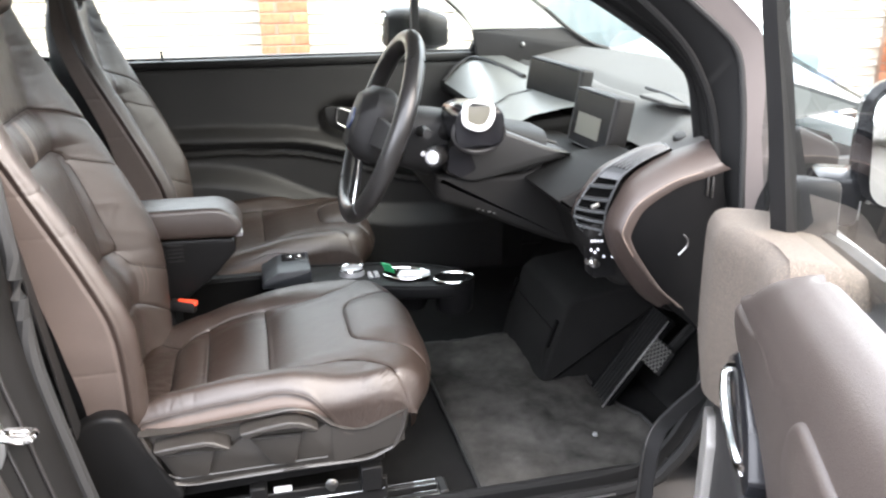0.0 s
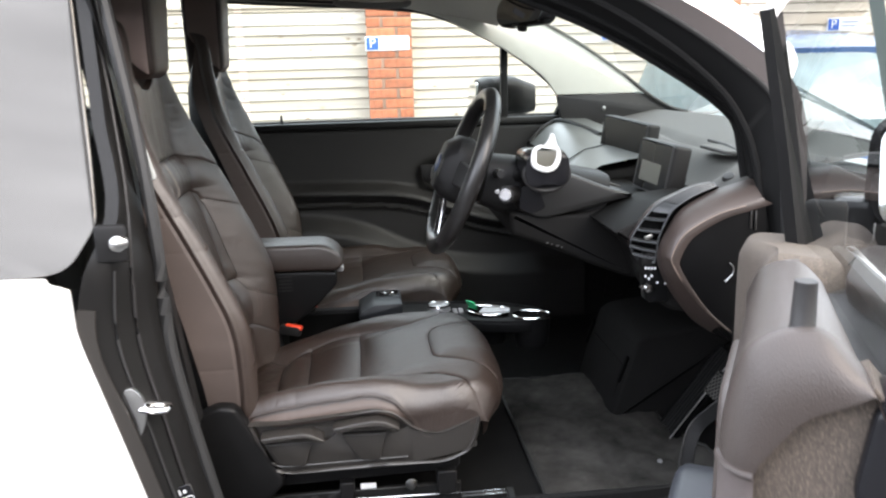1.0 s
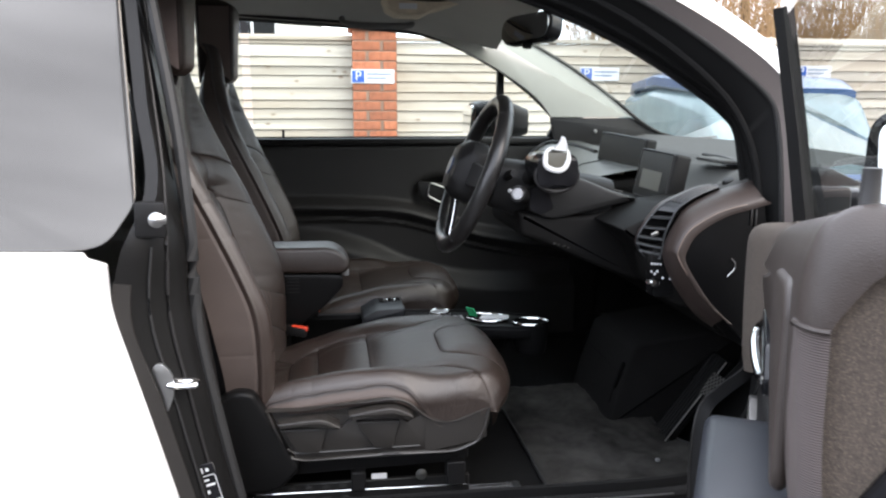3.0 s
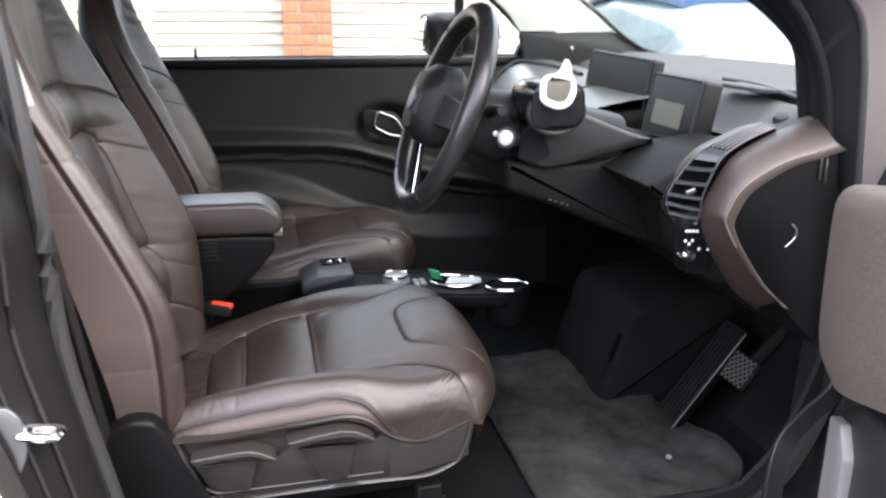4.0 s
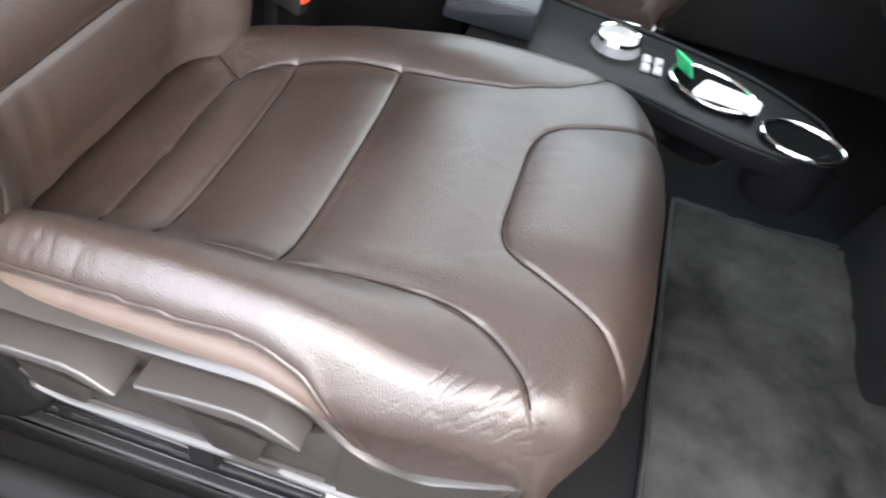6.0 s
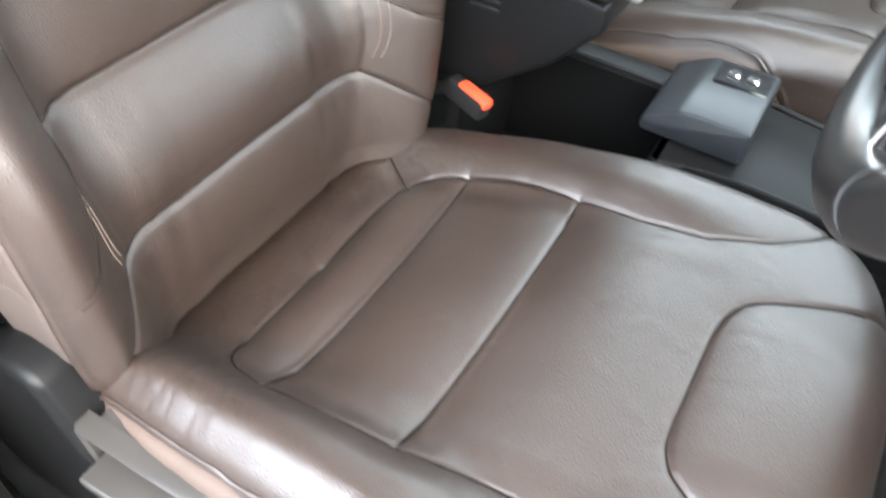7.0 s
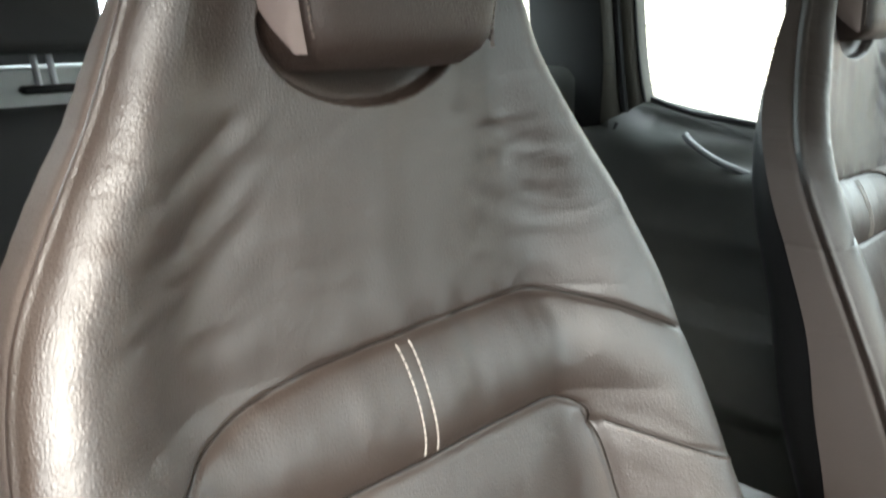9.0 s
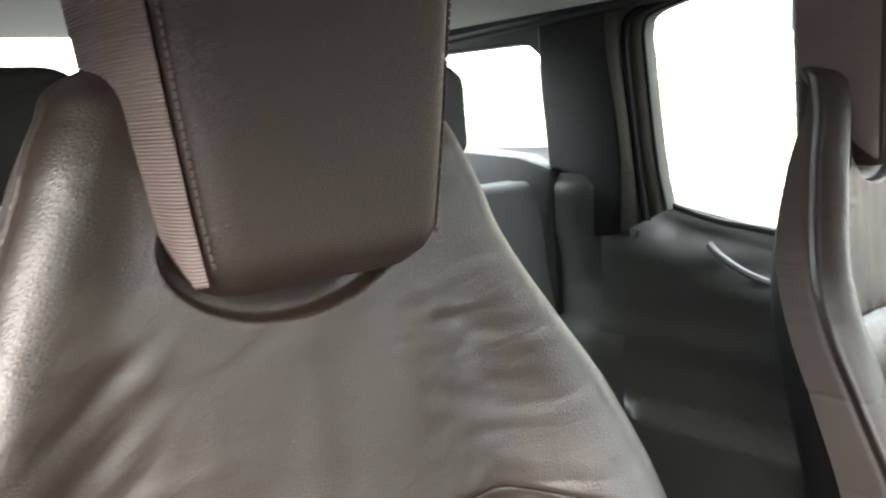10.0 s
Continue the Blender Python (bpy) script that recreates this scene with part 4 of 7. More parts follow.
def stitch_line(place, pts, mat, parent, name="stitching", r=.0009, n=28, dash=.62):
    """Short threads along a broken line on a surface; place(a, b) gives the point."""
    P = smooth_path(pts, 10)
    L = np.r_[0, np.cumsum(np.linalg.norm(np.diff(P, axis=0), axis=1))]
    tubes = []
    for k in range(n):
        q = [(k + e) / n * L[-1] for e in (0, dash * .5, dash)]
        pp = [place(np.interp(x, L, P[:, 0]), np.interp(x, L, P[:, 1])) for x in q]
        tubes.append(sweep(pp, r, 5))
    return part(name, joined(*tubes), mat, parent)


# near-black for tubes that paint the shade lying in the seam valleys
SEAM_SHADE = material("seam_shade", (0.012, 0.009, 0.0075), 0.8, bump=0, spec=0.1)
GLOSS_COVER = material("satin_black_plastic", (0.006, 0.006, 0.0062), 0.36, bump=0.1, grain=900, spec=0.13)
RAIL = material("dark_rail_steel", (0.022, 0.022, 0.022), 0.45, metal=0.5, bump=0.1)


def build_seat():
    s = thing("front_seat", "dark brown leather front seat with raised bolsters and a worn cushion", "car seat", "front seats")
    s.location = (0, SEAT_Y, 0)
    (v, f), welts, (on_cushion, lines), below = cushion_mesh()
    cu = part("cushion", (v, f), LEATHER, s, "brown leather seat cushion with creased side bolsters", angle=180)
    # the side panel under the welt takes a lighter, less glossy tan
    cu.data.materials.append(SIDE_TAN)
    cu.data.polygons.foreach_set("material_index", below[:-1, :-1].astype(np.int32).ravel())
    for line, sg in zip(welts, (-1, 1)):
        part("welt", sweep(line + (0, sg * .0008, 0), .0022, 8), LEATHER, cu)
    for pts in lines.values():
        P = smooth_path([p for p in pts if p[0] < .298], 8)
        part("seam", sweep([on_cushion(a, b) for a, b in P], .0012, 6), SEAM_SHADE, cu)
    B, drop = back_surface()
    back = part("backrest", grid(B, flip=True), LEATHER, s, "brown leather backrest with a smooth centre panel", angle=180)
    # the outer sides are cloth from the welt on
    back.data.materials.append(SEAT_SIDE)
    back.data.polygons.foreach_set("material_index", (drop[:-1, :-1] > .034).astype(np.int32).ravel())
    nz, ns = B.shape[:2]

    def on_back(z, y, lift=.0012):
        """The place on the leather at a height and a side offset."""
        c = B[:, ns // 2, 2]
        k = min(max(int(np.searchsorted(c, z)) - 1, 0), nz - 2)
        u = (z - c[k]) / (c[k + 1] - c[k])
        row = B[k] * (1 - u) + B[k + 1] * u
        m = int(ns * .12)
        front = row[m:ns - m]
        return np.array([np.interp(y, front[:, 1], front[:, 0]) + lift, y, np.interp(y, front[:, 1], front[:, 2])])
    panel = [(.775, .166), (.79, .168), (.85, .166), (.93, .164), (.97, .160), (.985, .155), (.995, .135), (.997, .1)]
    arch = [(1.040, .225), (1.062, .185), (1.074, .15), (1.079, .11), (1.076, -.06), (1.070, -.11), (1.058, -.15), (1.040, -.185), (1.012, -.222)]
    low = [(.610, .222), (.640, .185), (.660, .160), (.664, .13)]
    loops = [panel + [(a, -b) for a, b in panel[::-1]], arch, low + [(a, -b) for a, b in low[::-1]], [(.775, .166), (.775, 0), (.775, -.166)]]
    loops += [[(.972, sg * .166), (.955, sg * .20), (.940, sg * .232)] for sg in (-1, 1)] + [[(.775, sg * .166), (.745, sg * .172), (.722, sg * .20), (.706, sg * .232)] for sg in (-1, 1)]
    for pts in loops:
        part("seam", sweep([on_back(a, b, 0) for a, b in smooth_path(pts, 8)], .0009, 6, up=(1, 0, 0)), SEAM_SHADE, s)
    for off in (-.0055, .0055):
        stitch_line(on_back, [(1.074, off), (1.045, off * .9), (1.003, off)], THREAD, s, r=.0007, n=14, dash=.80)
    for sg in (-1, 1):
        stitch_line(on_back, [(.966, .170 * sg), (.951, .205 * sg), (.937, .238 * sg)], THREAD_DARK, s, r=.0006, n=22)
        stitch_line(on_back, [(.742, .178 * sg), (.70, .174 * sg), (.675, .166 * sg)], THREAD_BROWN, s, r=.0006, n=16)
        stitch_line(on_back, [(.742, .184 * sg), (.70, .180 * sg), (.675, .172 * sg)], THREAD_BROWN, s, r=.0006, n=16)
    # black shell behind
    z = np.linspace(.52, 1.34, 40)
    t = np.linspace(-1, 1, 31)
    Z, T = np.meshgrid(z, t, indexing="ij")
    w = interp(Z, [(.5, .20), (.62, .228), (.75, .238), (.9, .240), (1.05, .236), (1.14, .214), (1.19, .185), (1.24, .154), (1.29, .125), (1.34, .060)])
    xb = interp(Z, [(.5, -.26), (.62, -.275), (.79, -.318), (.94, -.345), (1.1, -.395), (1.25, -.43), (1.40, -.455)])
    X = xb + .018 * step(Z, 1.18, 1.32) - interp(Z, [(.5, .07), (1.1, .07), (1.3, .025), (1.34, .012)]) * (1 - np.abs(T) ** 7)
    part("seat_shell", grid(np.stack([X, T * w, Z], -1)), BLACK, s, "black plastic seat back shell")
    # head bolster: a wedge-shaped pad standing proud of the backrest
    n = 28
    zz = np.linspace(0, 1, n)
    th = np.linspace(0, 2 * np.pi, 48, endpoint=False)
    rows = []
    for k in zz:
        z0 = 1.249 + k * .241
        hw = .0665 + .030 * k ** .8
        if k < .08:
            hw *= .86 + .14 * math.sqrt(k / .08)
        if k > .88:
            hw *= 1 - .35 * ((k - .88) / .12) ** 2
        xf, xbk = -.366 + .012 * k - (.016 * (1 - k / .08) ** 2 if k < .08 else 0) - (.05 * ((k - .88) / .12) ** 2 if k > .88 else 0), -.47
        c, sn = np.cos(th), np.sin(th)
        e = .28
        taper = 1 + .12 * (1 - (np.sign(c) * np.abs(c) ** e + 1) / 2)
        rows.append(np.stack([(xf + xbk) / 2 + (xf - xbk) / 2 * np.sign(c) * np.abs(c) ** e, .0065 + hw * taper * np.sign(sn) * np.abs(sn) ** e, np.full_like(c, z0)], -1))
    rows = np.array(rows)
    v, f = grid(rows, close_v=True)
    f += [list(range(48))[::-1], list(range(len(v) - 48, len(v)))]
    hb = part("head_bolster", (v, f), LEATHER_DARK, s, "brown leather head bolster with stitched edges", angle=70)
    for sg in (-1, 1):
        j = [int(np.argmax(rows[i, :, 0] + 1.5 * sg * rows[i, :, 1])) for i in range(n)]
        line = [rows[i, j[i]] + (.001, sg * .001, 0) for i in range(2, n - 3)]
        L = len(line)
        P = smooth_path(line, 6)
        part("stitching", joined(*[sweep(P[k:k + 3], .0008, 5) for k in range(0, len(P) - 3, 3)]), THREAD_DARK, hb)
        cheek = []
        for k in np.linspace(.04, .9, 16):
            z0 = 1.249 + k * .241
            hw = .0665 + .030 * k ** .8
            deep = .084 * min(1.0, .03 + (max(0, k - .04) / .42) ** .8)
            xf = -.377 + .008 * k
            cheek.append([(xf, .0065 + sg * (hw + .0022), z0), (xf - deep * .12, .0065 + sg * (hw * 1.02 + .0045), z0), (xf - deep * .5, .0065 + sg * (hw * 1.07 + .004), z0), (xf - deep, .0065 + sg * (hw * 1.11 + .001), z0)])
        part("cheek", grid(np.array(cheek), flip=sg < 0), CHEEK_LIT, hb, "ribbed brown textile side of the head bolster")
    # plastic side cover with its two levers
    cover = round_poly([(-.219, .594), (-.155, .594), (-.067, .603), (.036, .614), (.072, .604), (.105, .568), (.134, .554), (.165, .552), (.241, .578), (.234, .538), (.218, .504), (.170, .486), (.03, .484), (-.15, .485), (-.182, .494), (-.202, .546)],
                       [.004, .02, .05, .02, .02, .02, .02, .02, .004, .01, .01, .02, .03, .02, .02, .03], 5)
    # the front of the cover turns in round the cushion's corner
    turn = lambda x: -.008 * step(x, .17, .245)
    mid = np.array(cover).mean(0)
    inset = [tuple(np.array(p) + (mid - np.array(p)) / np.linalg.norm(mid - np.array(p)) * .010) for p in cover]
    blend = [tuple(.5 * np.array(p) + .5 * np.array(q)) for p, q in zip(cover, inset)]
    sc = part("side_cover", prism(inset, "y", -.247, -.222, .002, 1), GREYP, s, "brown-grey plastic seat side cover")
    lip = [[(p[0], -(y + turn(p[0])), p[1]) for p in ring] for ring, y in ((cover, .246), (cover, .2590), (blend, .2645), (inset, .2625), (inset, .245))]
    part("lip", grid(np.array(lip), close_v=True, flip=False), GREYP, sc, "rounded bright lip of the side cover", angle=60)
    # flush front end and the panel round the levers
    front = np.array([[(x, -(.2605 + turn(x)), .488 + .006 * k + (z - .488 - .006 * k) * v) for v in np.linspace(0, 1, 8)] for k, (x, z) in enumerate(((.100, .568), (.125, .557), (.165, .552), (.195, .562), (.230, .574)))])
    part("front_end", grid(front, flip=True), GREYP, sc)
    lower = [(-.158, .490), (.105, .492), (.110, .562), (.094, .570), (.064, .556), (.034, .576), (-.047, .566), (-.070, .550), (-.104, .560), (-.190, .550)]
    part("lower_panel", prism(round_poly(lower, .004, 3), "y", -.2590, -.240, .002, 2), GREYP, sc)
    part("rim_line", sweep([(x, -.2620, z) for x, z in smooth_path([(-.176, .513), (-.158, .5035), (-.11, .503), (0, .504), (.09, .505)], 6)], .0022, 6), GREYP, sc)
    for top, low, pad in (([(-.193, .575), (-.153, .579), (-.113, .581), (-.096, .577), (-.080, .568), (-.070, .562)], [(-.076, .557), (-.087, .560), (-.108, .570), (-.148, .567), (-.188, .565)], [(-.182, .556), (-.156, .507), (-.112, .505), (-.096, .556)]),
                          ([(-.055, .586), (-.016, .593), (.024, .5975), (.046, .594), (.066, .584), (.077, .576)], [(.070, .570), (.057, .573), (.034, .584), (-.006, .581), (-.047, .575)], [(-.040, .566), (-.003, .508), (.034, .506), (.050, .564)])):
        lev = part("lever", prism(round_poly(top + low, .0025, 3), "y", -.286, -.244, .003, 3), GREYP, sc, "grey plastic seat adjusting lever")
        part("grip", prism(round_poly(pad, .005), "y", -.2700, -.252, .003, 2), GREYP, lev)
    part("inner_cover", prism(round_poly([(-.20, .552), (.20, .552), (.19, .50), (-.17, .49)], .012), "y", .222, .238, .003, 1), BLACK, s)
    # frame and slide
    part("seat_frame", prism(round_poly([(-.27, .52), (-.19, .49), (.20, .49), (.20, .44), (-.20, .43), (-.28, .46)], .015), "y", -.215, .215, .01), BLACK, s)
    for sg in (-1, 1):
        y = sg * .215
        r = part("slide_rail", prism(round_poly([(y - .026, .340), (y - .026, .366), (y - .020, .372), (y - .008, .372), (y - .008, .350), (y + .008, .350), (y + .008, .372), (y + .020, .372), (y + .026, .366), (y + .026, .340)], .002, 2), "x", -.27, .30, .001, 1), RAIL, s, "dark steel seat slide with bright worn edges")
        # thin chrome strips stand for glints along the rail's edges
        for dy in (-.024, -.010, .010, .024):
            part("worn_edge", sweep([(-.265, y + dy, .3725), (.298, y + dy, .3725)], .0010, 6), CHROME, r)
        part("upper_rail", box(-.25, .20, y - .006, y + .006, .352, .415, .002, 1), RAIL, r)
        part("worn_edge", sweep([(-.245, y - .0065, .398), (.195, y - .0065, .392)], .0014, 6), CHROME, r)
        # dark boxes on the rail stand for its shaded holes
        for k in range(5):
            part("slot", box(-.215 + .035 * k, -.195 + .035 * k, y - .0072, y - .0058, .376, .384, .001, 1), RUBBER, r)
            part("slot", box(-.215 + .035 * k, -.200 + .035 * k, y - .0072, y - .0058, .402, .409, .001, 1), RUBBER, r)
        part("rail_stop", box(.298, .316, y - .024, y + .024, .345, .378, .003, 1), RAIL, r)
        part("pale_tab", box(-.008, .024, y - .010, y - .006, .418, .430, .001, 1), WHITE_PLASTIC, r)
        part("bracket", box(-.05, -.02, sg * .215 - .02, sg * .215 + .02, .398, .44, .003, 1), BLACK, r)
        part("bracket", box(.15, .19, sg * .215 - .02, sg * .215 + .02, .398, .45, .003, 1), BLACK, r)
        part("bolt", lathe([(0, .012), (.007, .011), (.009, .004), (.012, 0)], 12, pose(.095, sg * .24 , .43, 90 * (1 if sg < 0 else -1), 0, 0)), STEEL, r)
    part("recliner_cover", prism(round_poly([(-.335, .60), (-.275, .640), (-.238, .634), (-.205, .57), (-.17, .500), (-.15, .47), (-.20, .42), (-.34, .42), (-.38, .50)], [.03, .02, .012, .03, .03, .03, .03, .03, .03]), "y", -.268, -.222, .010, 4), GLOSS_COVER, s, "black plastic recliner cover")
    return s


seat = build_seat()
far_seat = copy_thing(seat, pose(0.012, .408, 0) @ Matrix.Diagonal((1, -.86, 1, 1)))
tagged(far_seat, "dark brown leather passenger seat behind the centre console")
# ---- steering wheel and column ----
WHEEL = pose(.242, -.355, 1.034) @ Matrix.Rotation(radians(90 + 22), 4, 'Y')


def steering_wheel():
    w = thing("steering_wheel", "black leather steering wheel with gloss spokes", "steering wheel")
    th = np.linspace(0, 2 * np.pi, 96, endpoint=False)
    ring = np.stack([.171 * np.cos(th), .171 * np.sin(th), 0 * th], -1)
    prof = [(math.cos(a) * (1.0 + .1 * math.cos(2 * a)), math.sin(a) * 1.05) for a in np.linspace(0, 2 * np.pi, 14, endpoint=False)]
    part("rim", sweep(ring, .0172, profile=prof, closed=True), GLOSS_LEATHER, w)
    part("rim_seam", sweep(np.stack([.1545 * np.cos(th), .1545 * np.sin(th), 0 * th - .003], -1), .0012, 6, closed=True), THREAD, w, "stitched inner seam of the rim")
    for a0 in (38, 142, 218, 322):
        c, s_ = math.cos(radians(a0)), math.sin(radians(a0))
        part("rim_joint", sweep([((.171 + .0178 * math.cos(b)) * c, (.171 + .0178 * math.cos(b)) * s_, .0184 * math.sin(b)) for b in np.linspace(0, 2 * math.pi, 18, endpoint=False)], .0008, 5, closed=True), RUBBER, w)
    hub = rounded_shell([(-.02, .02, -.02, .02, .7), (-.018, .062, -.062, .062, .7), (.0, .072, -.070, .074, .6), (.03, .070, -.066, .07, .6), (.052, .05, -.05, .05, .7), (.056, .01, -.01, .01, 1)])
    hub = ([(-z, y, -x) for x, y, z in hub[0]], hub[1])
    part("hub", hub, BLACK, w, "black airbag hub")
    part("hub_seam", sweep([(.050 * math.cos(a), .052 * math.sin(a), -.047) for a in np.linspace(0, 2 * math.pi, 40, endpoint=False)], .0014, 6, closed=True), RUBBER, w)
    part("emblem", lathe([(0, -.0585), (.020, -.058), (.022, -.054), (.022, -.05)], 24), EMBLEM, w, "round blue emblem")
    for a0 in (90, -90):
        c, s_ = math.cos(radians(a0)), math.sin(radians(a0))
        pts = smooth_path([(c * .05, s_ * .05, -.02), (c * .11, s_ * .11, -.006), (c * .165, s_ * .165, 0)], 6)
        part("spoke", sweep(pts, np.linspace(.026, .018, len(pts)), profile=[(-1, -.3), (1, -.3), (1.1, 0), (1, .35), (-1, .35), (-1.1, 0)]), DARK, w)
    for off in (-.018, .018):
        pts = smooth_path([(.05, off * .8, -.02), (.11, off * 1.2, -.008), (.165, off * 1.9, 0)], 6)
        part("lower_spoke", sweep(pts, np.linspace(.011, .010, len(pts)), profile=[(-1, -.4), (1, -.4), (1.1, 0), (1, .4), (-1, .4), (-1.1, 0)]), GLOSS, w, "gloss black lower spoke")
        part("spoke_edge", sweep(pts + (0, math.copysign(.0105, off), -.003), .0014, 6), CHROME, w, "bright spoke edge")
    w.matrix_basis = WHEEL
    return w


GLOSS_LEATHER = material("worn_wheel_leather", (0.013, 0.0125, 0.0125), 0.3, grain=700, bump=0.15)
steering_wheel()


def column():
    c = thing("steering_column", "black steering column cowl with stalks", "steering column")
    sh = rounded_shell([(0, .058, -.055, .055, .6), (.05, .065, -.062, .062, .55), (.14, .070, -.066, .066, .5), (.26, .085, -.07, .07, .5)])
    part("cowl", ([(x, y, z) for x, y, z in sh[0]], sh[1]), BLACK, c)
    for sg in (-1, 1):
        pts = smooth_path([(.02, sg * .05, .02), (.015, sg * .10, .03), (.005, sg * .17, .035)], 5)
        part("stalk", sweep(pts, np.linspace(.010, .008, len(pts)), 8), BLACK, c)
    c.matrix_basis = pose(.285, -.355, 1.017) @ Matrix.Rotation(radians(14), 4, 'Y')
    return c


column()


def gear_selector():
    g = thing("gear_selector", "black column gear selector with a white ring and lever tip", "gear selector")
    drum = rounded_shell([(-.060, .030, -.030, .030, .6), (-.054, .044, -.036, .036, .55), (-.02, .047, -.038, .040, .55), (.05, .046, -.036, .036, .55), (.09, .03, -.02, .02, .6)])
    part("pod", ([(.397 + y, -.452 + x, 1.052 + z) for x, y, z in drum[0]], drum[1]), GLOSS, g)
    part("collar", sweep([(.397 + .046 * math.cos(a), -.497, 1.042 + .034 * math.sin(a)) for a in np.linspace(0, 2 * math.pi, 32, endpoint=False)], .005, 8, closed=True, up=(0, 1, 0)), DARK, g)
    ring = round_poly([(.364, 1.063), (.368, 1.096), (.412, 1.100), (.417, 1.077), (.406, 1.057), (.388, 1.053)], [.010, .012, .012, .010, .012, .012], 6)
    part("pale_ring", sweep([(x, -.517 - .25 * (1.08 - z), z) for x, z in ring], .0055, 8, closed=True, up=(0, 1, 0)), WHITE_PLASTIC, g, "white ring round the selector face")
    face = prism(round_poly([(.364, 1.063), (.368, 1.094), (.410, 1.097), (.414, 1.077), (.404, 1.059), (.388, 1.055)], .008), "y", -.519, -.505, .002)
    part("face", face, LCD, g)
    tip = prism(round_poly([(.374, 1.096), (.392, 1.106), (.400, 1.126), (.407, 1.122), (.412, 1.104), (.414, 1.090)], [.002, .01, .003, .003, .006, .004]), "y", -.523, -.511, .003, 2)
    part("lever_tip", tip, WHITE_PLASTIC, g, "white thumb tip")
    part("arm", sweep(smooth_path([(.395, -.44, 1.05), (.36, -.41, 1.03), (.33, -.38, 1.02)], 5), .020, 10), BLACK, g)
    b = thing("start_button", "round silver start button on a short black stalk", "button")
    part("stalk", lathe([(0, -.05), (.017, -.05), (.019, .035), (.016, .05), (0, .05)], 20, pose(0, 0, 0, 90, 0, 0)), BLACK, b)
    part("cap", lathe([(0, .054), (.0090, .054), (.0105, .051)], 20, pose(0, 0, 0, 90, 0, 0)), SILVER, b)
    part("cap_rim", lathe([(.0105, .051), (.0125, .053), (.0140, .049)], 20, pose(0, 0, 0, 90, 0, 0)), CHROME, b)
    part("stub", lathe([(0, .012), (.004, .011), (.005, 0)], 10, pose(-.016, -.046, .006, 90, 0, 0)), SILVER, b)
    b.matrix_basis = pose(.330, -.464, .998, -8, 0, -24)
    return g


gear_selector()


# ---- dashboard ----
def display(name, label, w, h, depth, m, patch=False):
    d = thing(name, label, "display")
    part("housing", box(-.010, depth, -w / 2, w / 2, -h / 2, h / 2, .008, 3), BLACK, d)
    part("glass", box(-.0125, -.009, -w / 2 + .005, w / 2 - .005, -h / 2 + .005, h / 2 - .005, .001, 1), SCREEN, d)
    part("rim", sweep([(-.0115, y, z) for y, z in round_poly([(-w / 2 + .003, -h / 2 + .003), (w / 2 - .003, -h / 2 + .003), (w / 2 - .003, h / 2 - .003), (-w / 2 + .003, h / 2 - .003)], .005)], .0022, 6, closed=True, up=(1, 0, 0)), RUBBER, d)
    if patch:
        part("readout", box(-.0136, -.0126, -w * .26, w * .33, -h * .30, h * .08, 0), LCD, d, "pale idle readout field")
    else:
        part("readout", box(-.0136, -.0126, -w * .18, w * .36, -h * .34, -h * .12, 0), LCD_TEXT, d, "dim idle readout band")
    part("foot", prism([(.008, -h / 2 - .03), (.05, -h / 2 - .04), (depth + .018, -h * .1), (.012, h * .1)], "y", -w * .3, w * .3, .004), BLACK, d)
    d.matrix_basis = m
    return d


# the end of the dash: lines over the vent and the leather band, as (x, z)
VENT_OUT = [(.544, .889), (.529, .915), (.533, .938), (.555, .970), (.578, .994), (.612, 1.010), (.650, 1.025), (.686, 1.031)]
VENT_IN = [(.567, .888), (.571, .907), (.574, .935), (.588, .970), (.601, .990), (.628, 1.008), (.655, 1.020), (.680, 1.029)]
BAND_OUT = [(.748, 1.043), (.722, 1.037), (.676, 1.024), (.614, .992), (.588, .955), (.571, .917), (.572, .887), (.595, .838), (.642, .776), (.684, .744)]
BAND_IN = [(.742, 1.016), (.706, 1.006), (.655, .993), (.608, .969), (.587, .950), (.573, .921), (.574, .905), (.593, .872), (.634, .817), (.680, .775)]


def at_y(pts, y):
    return [(x, y, z) for x, z in pts]


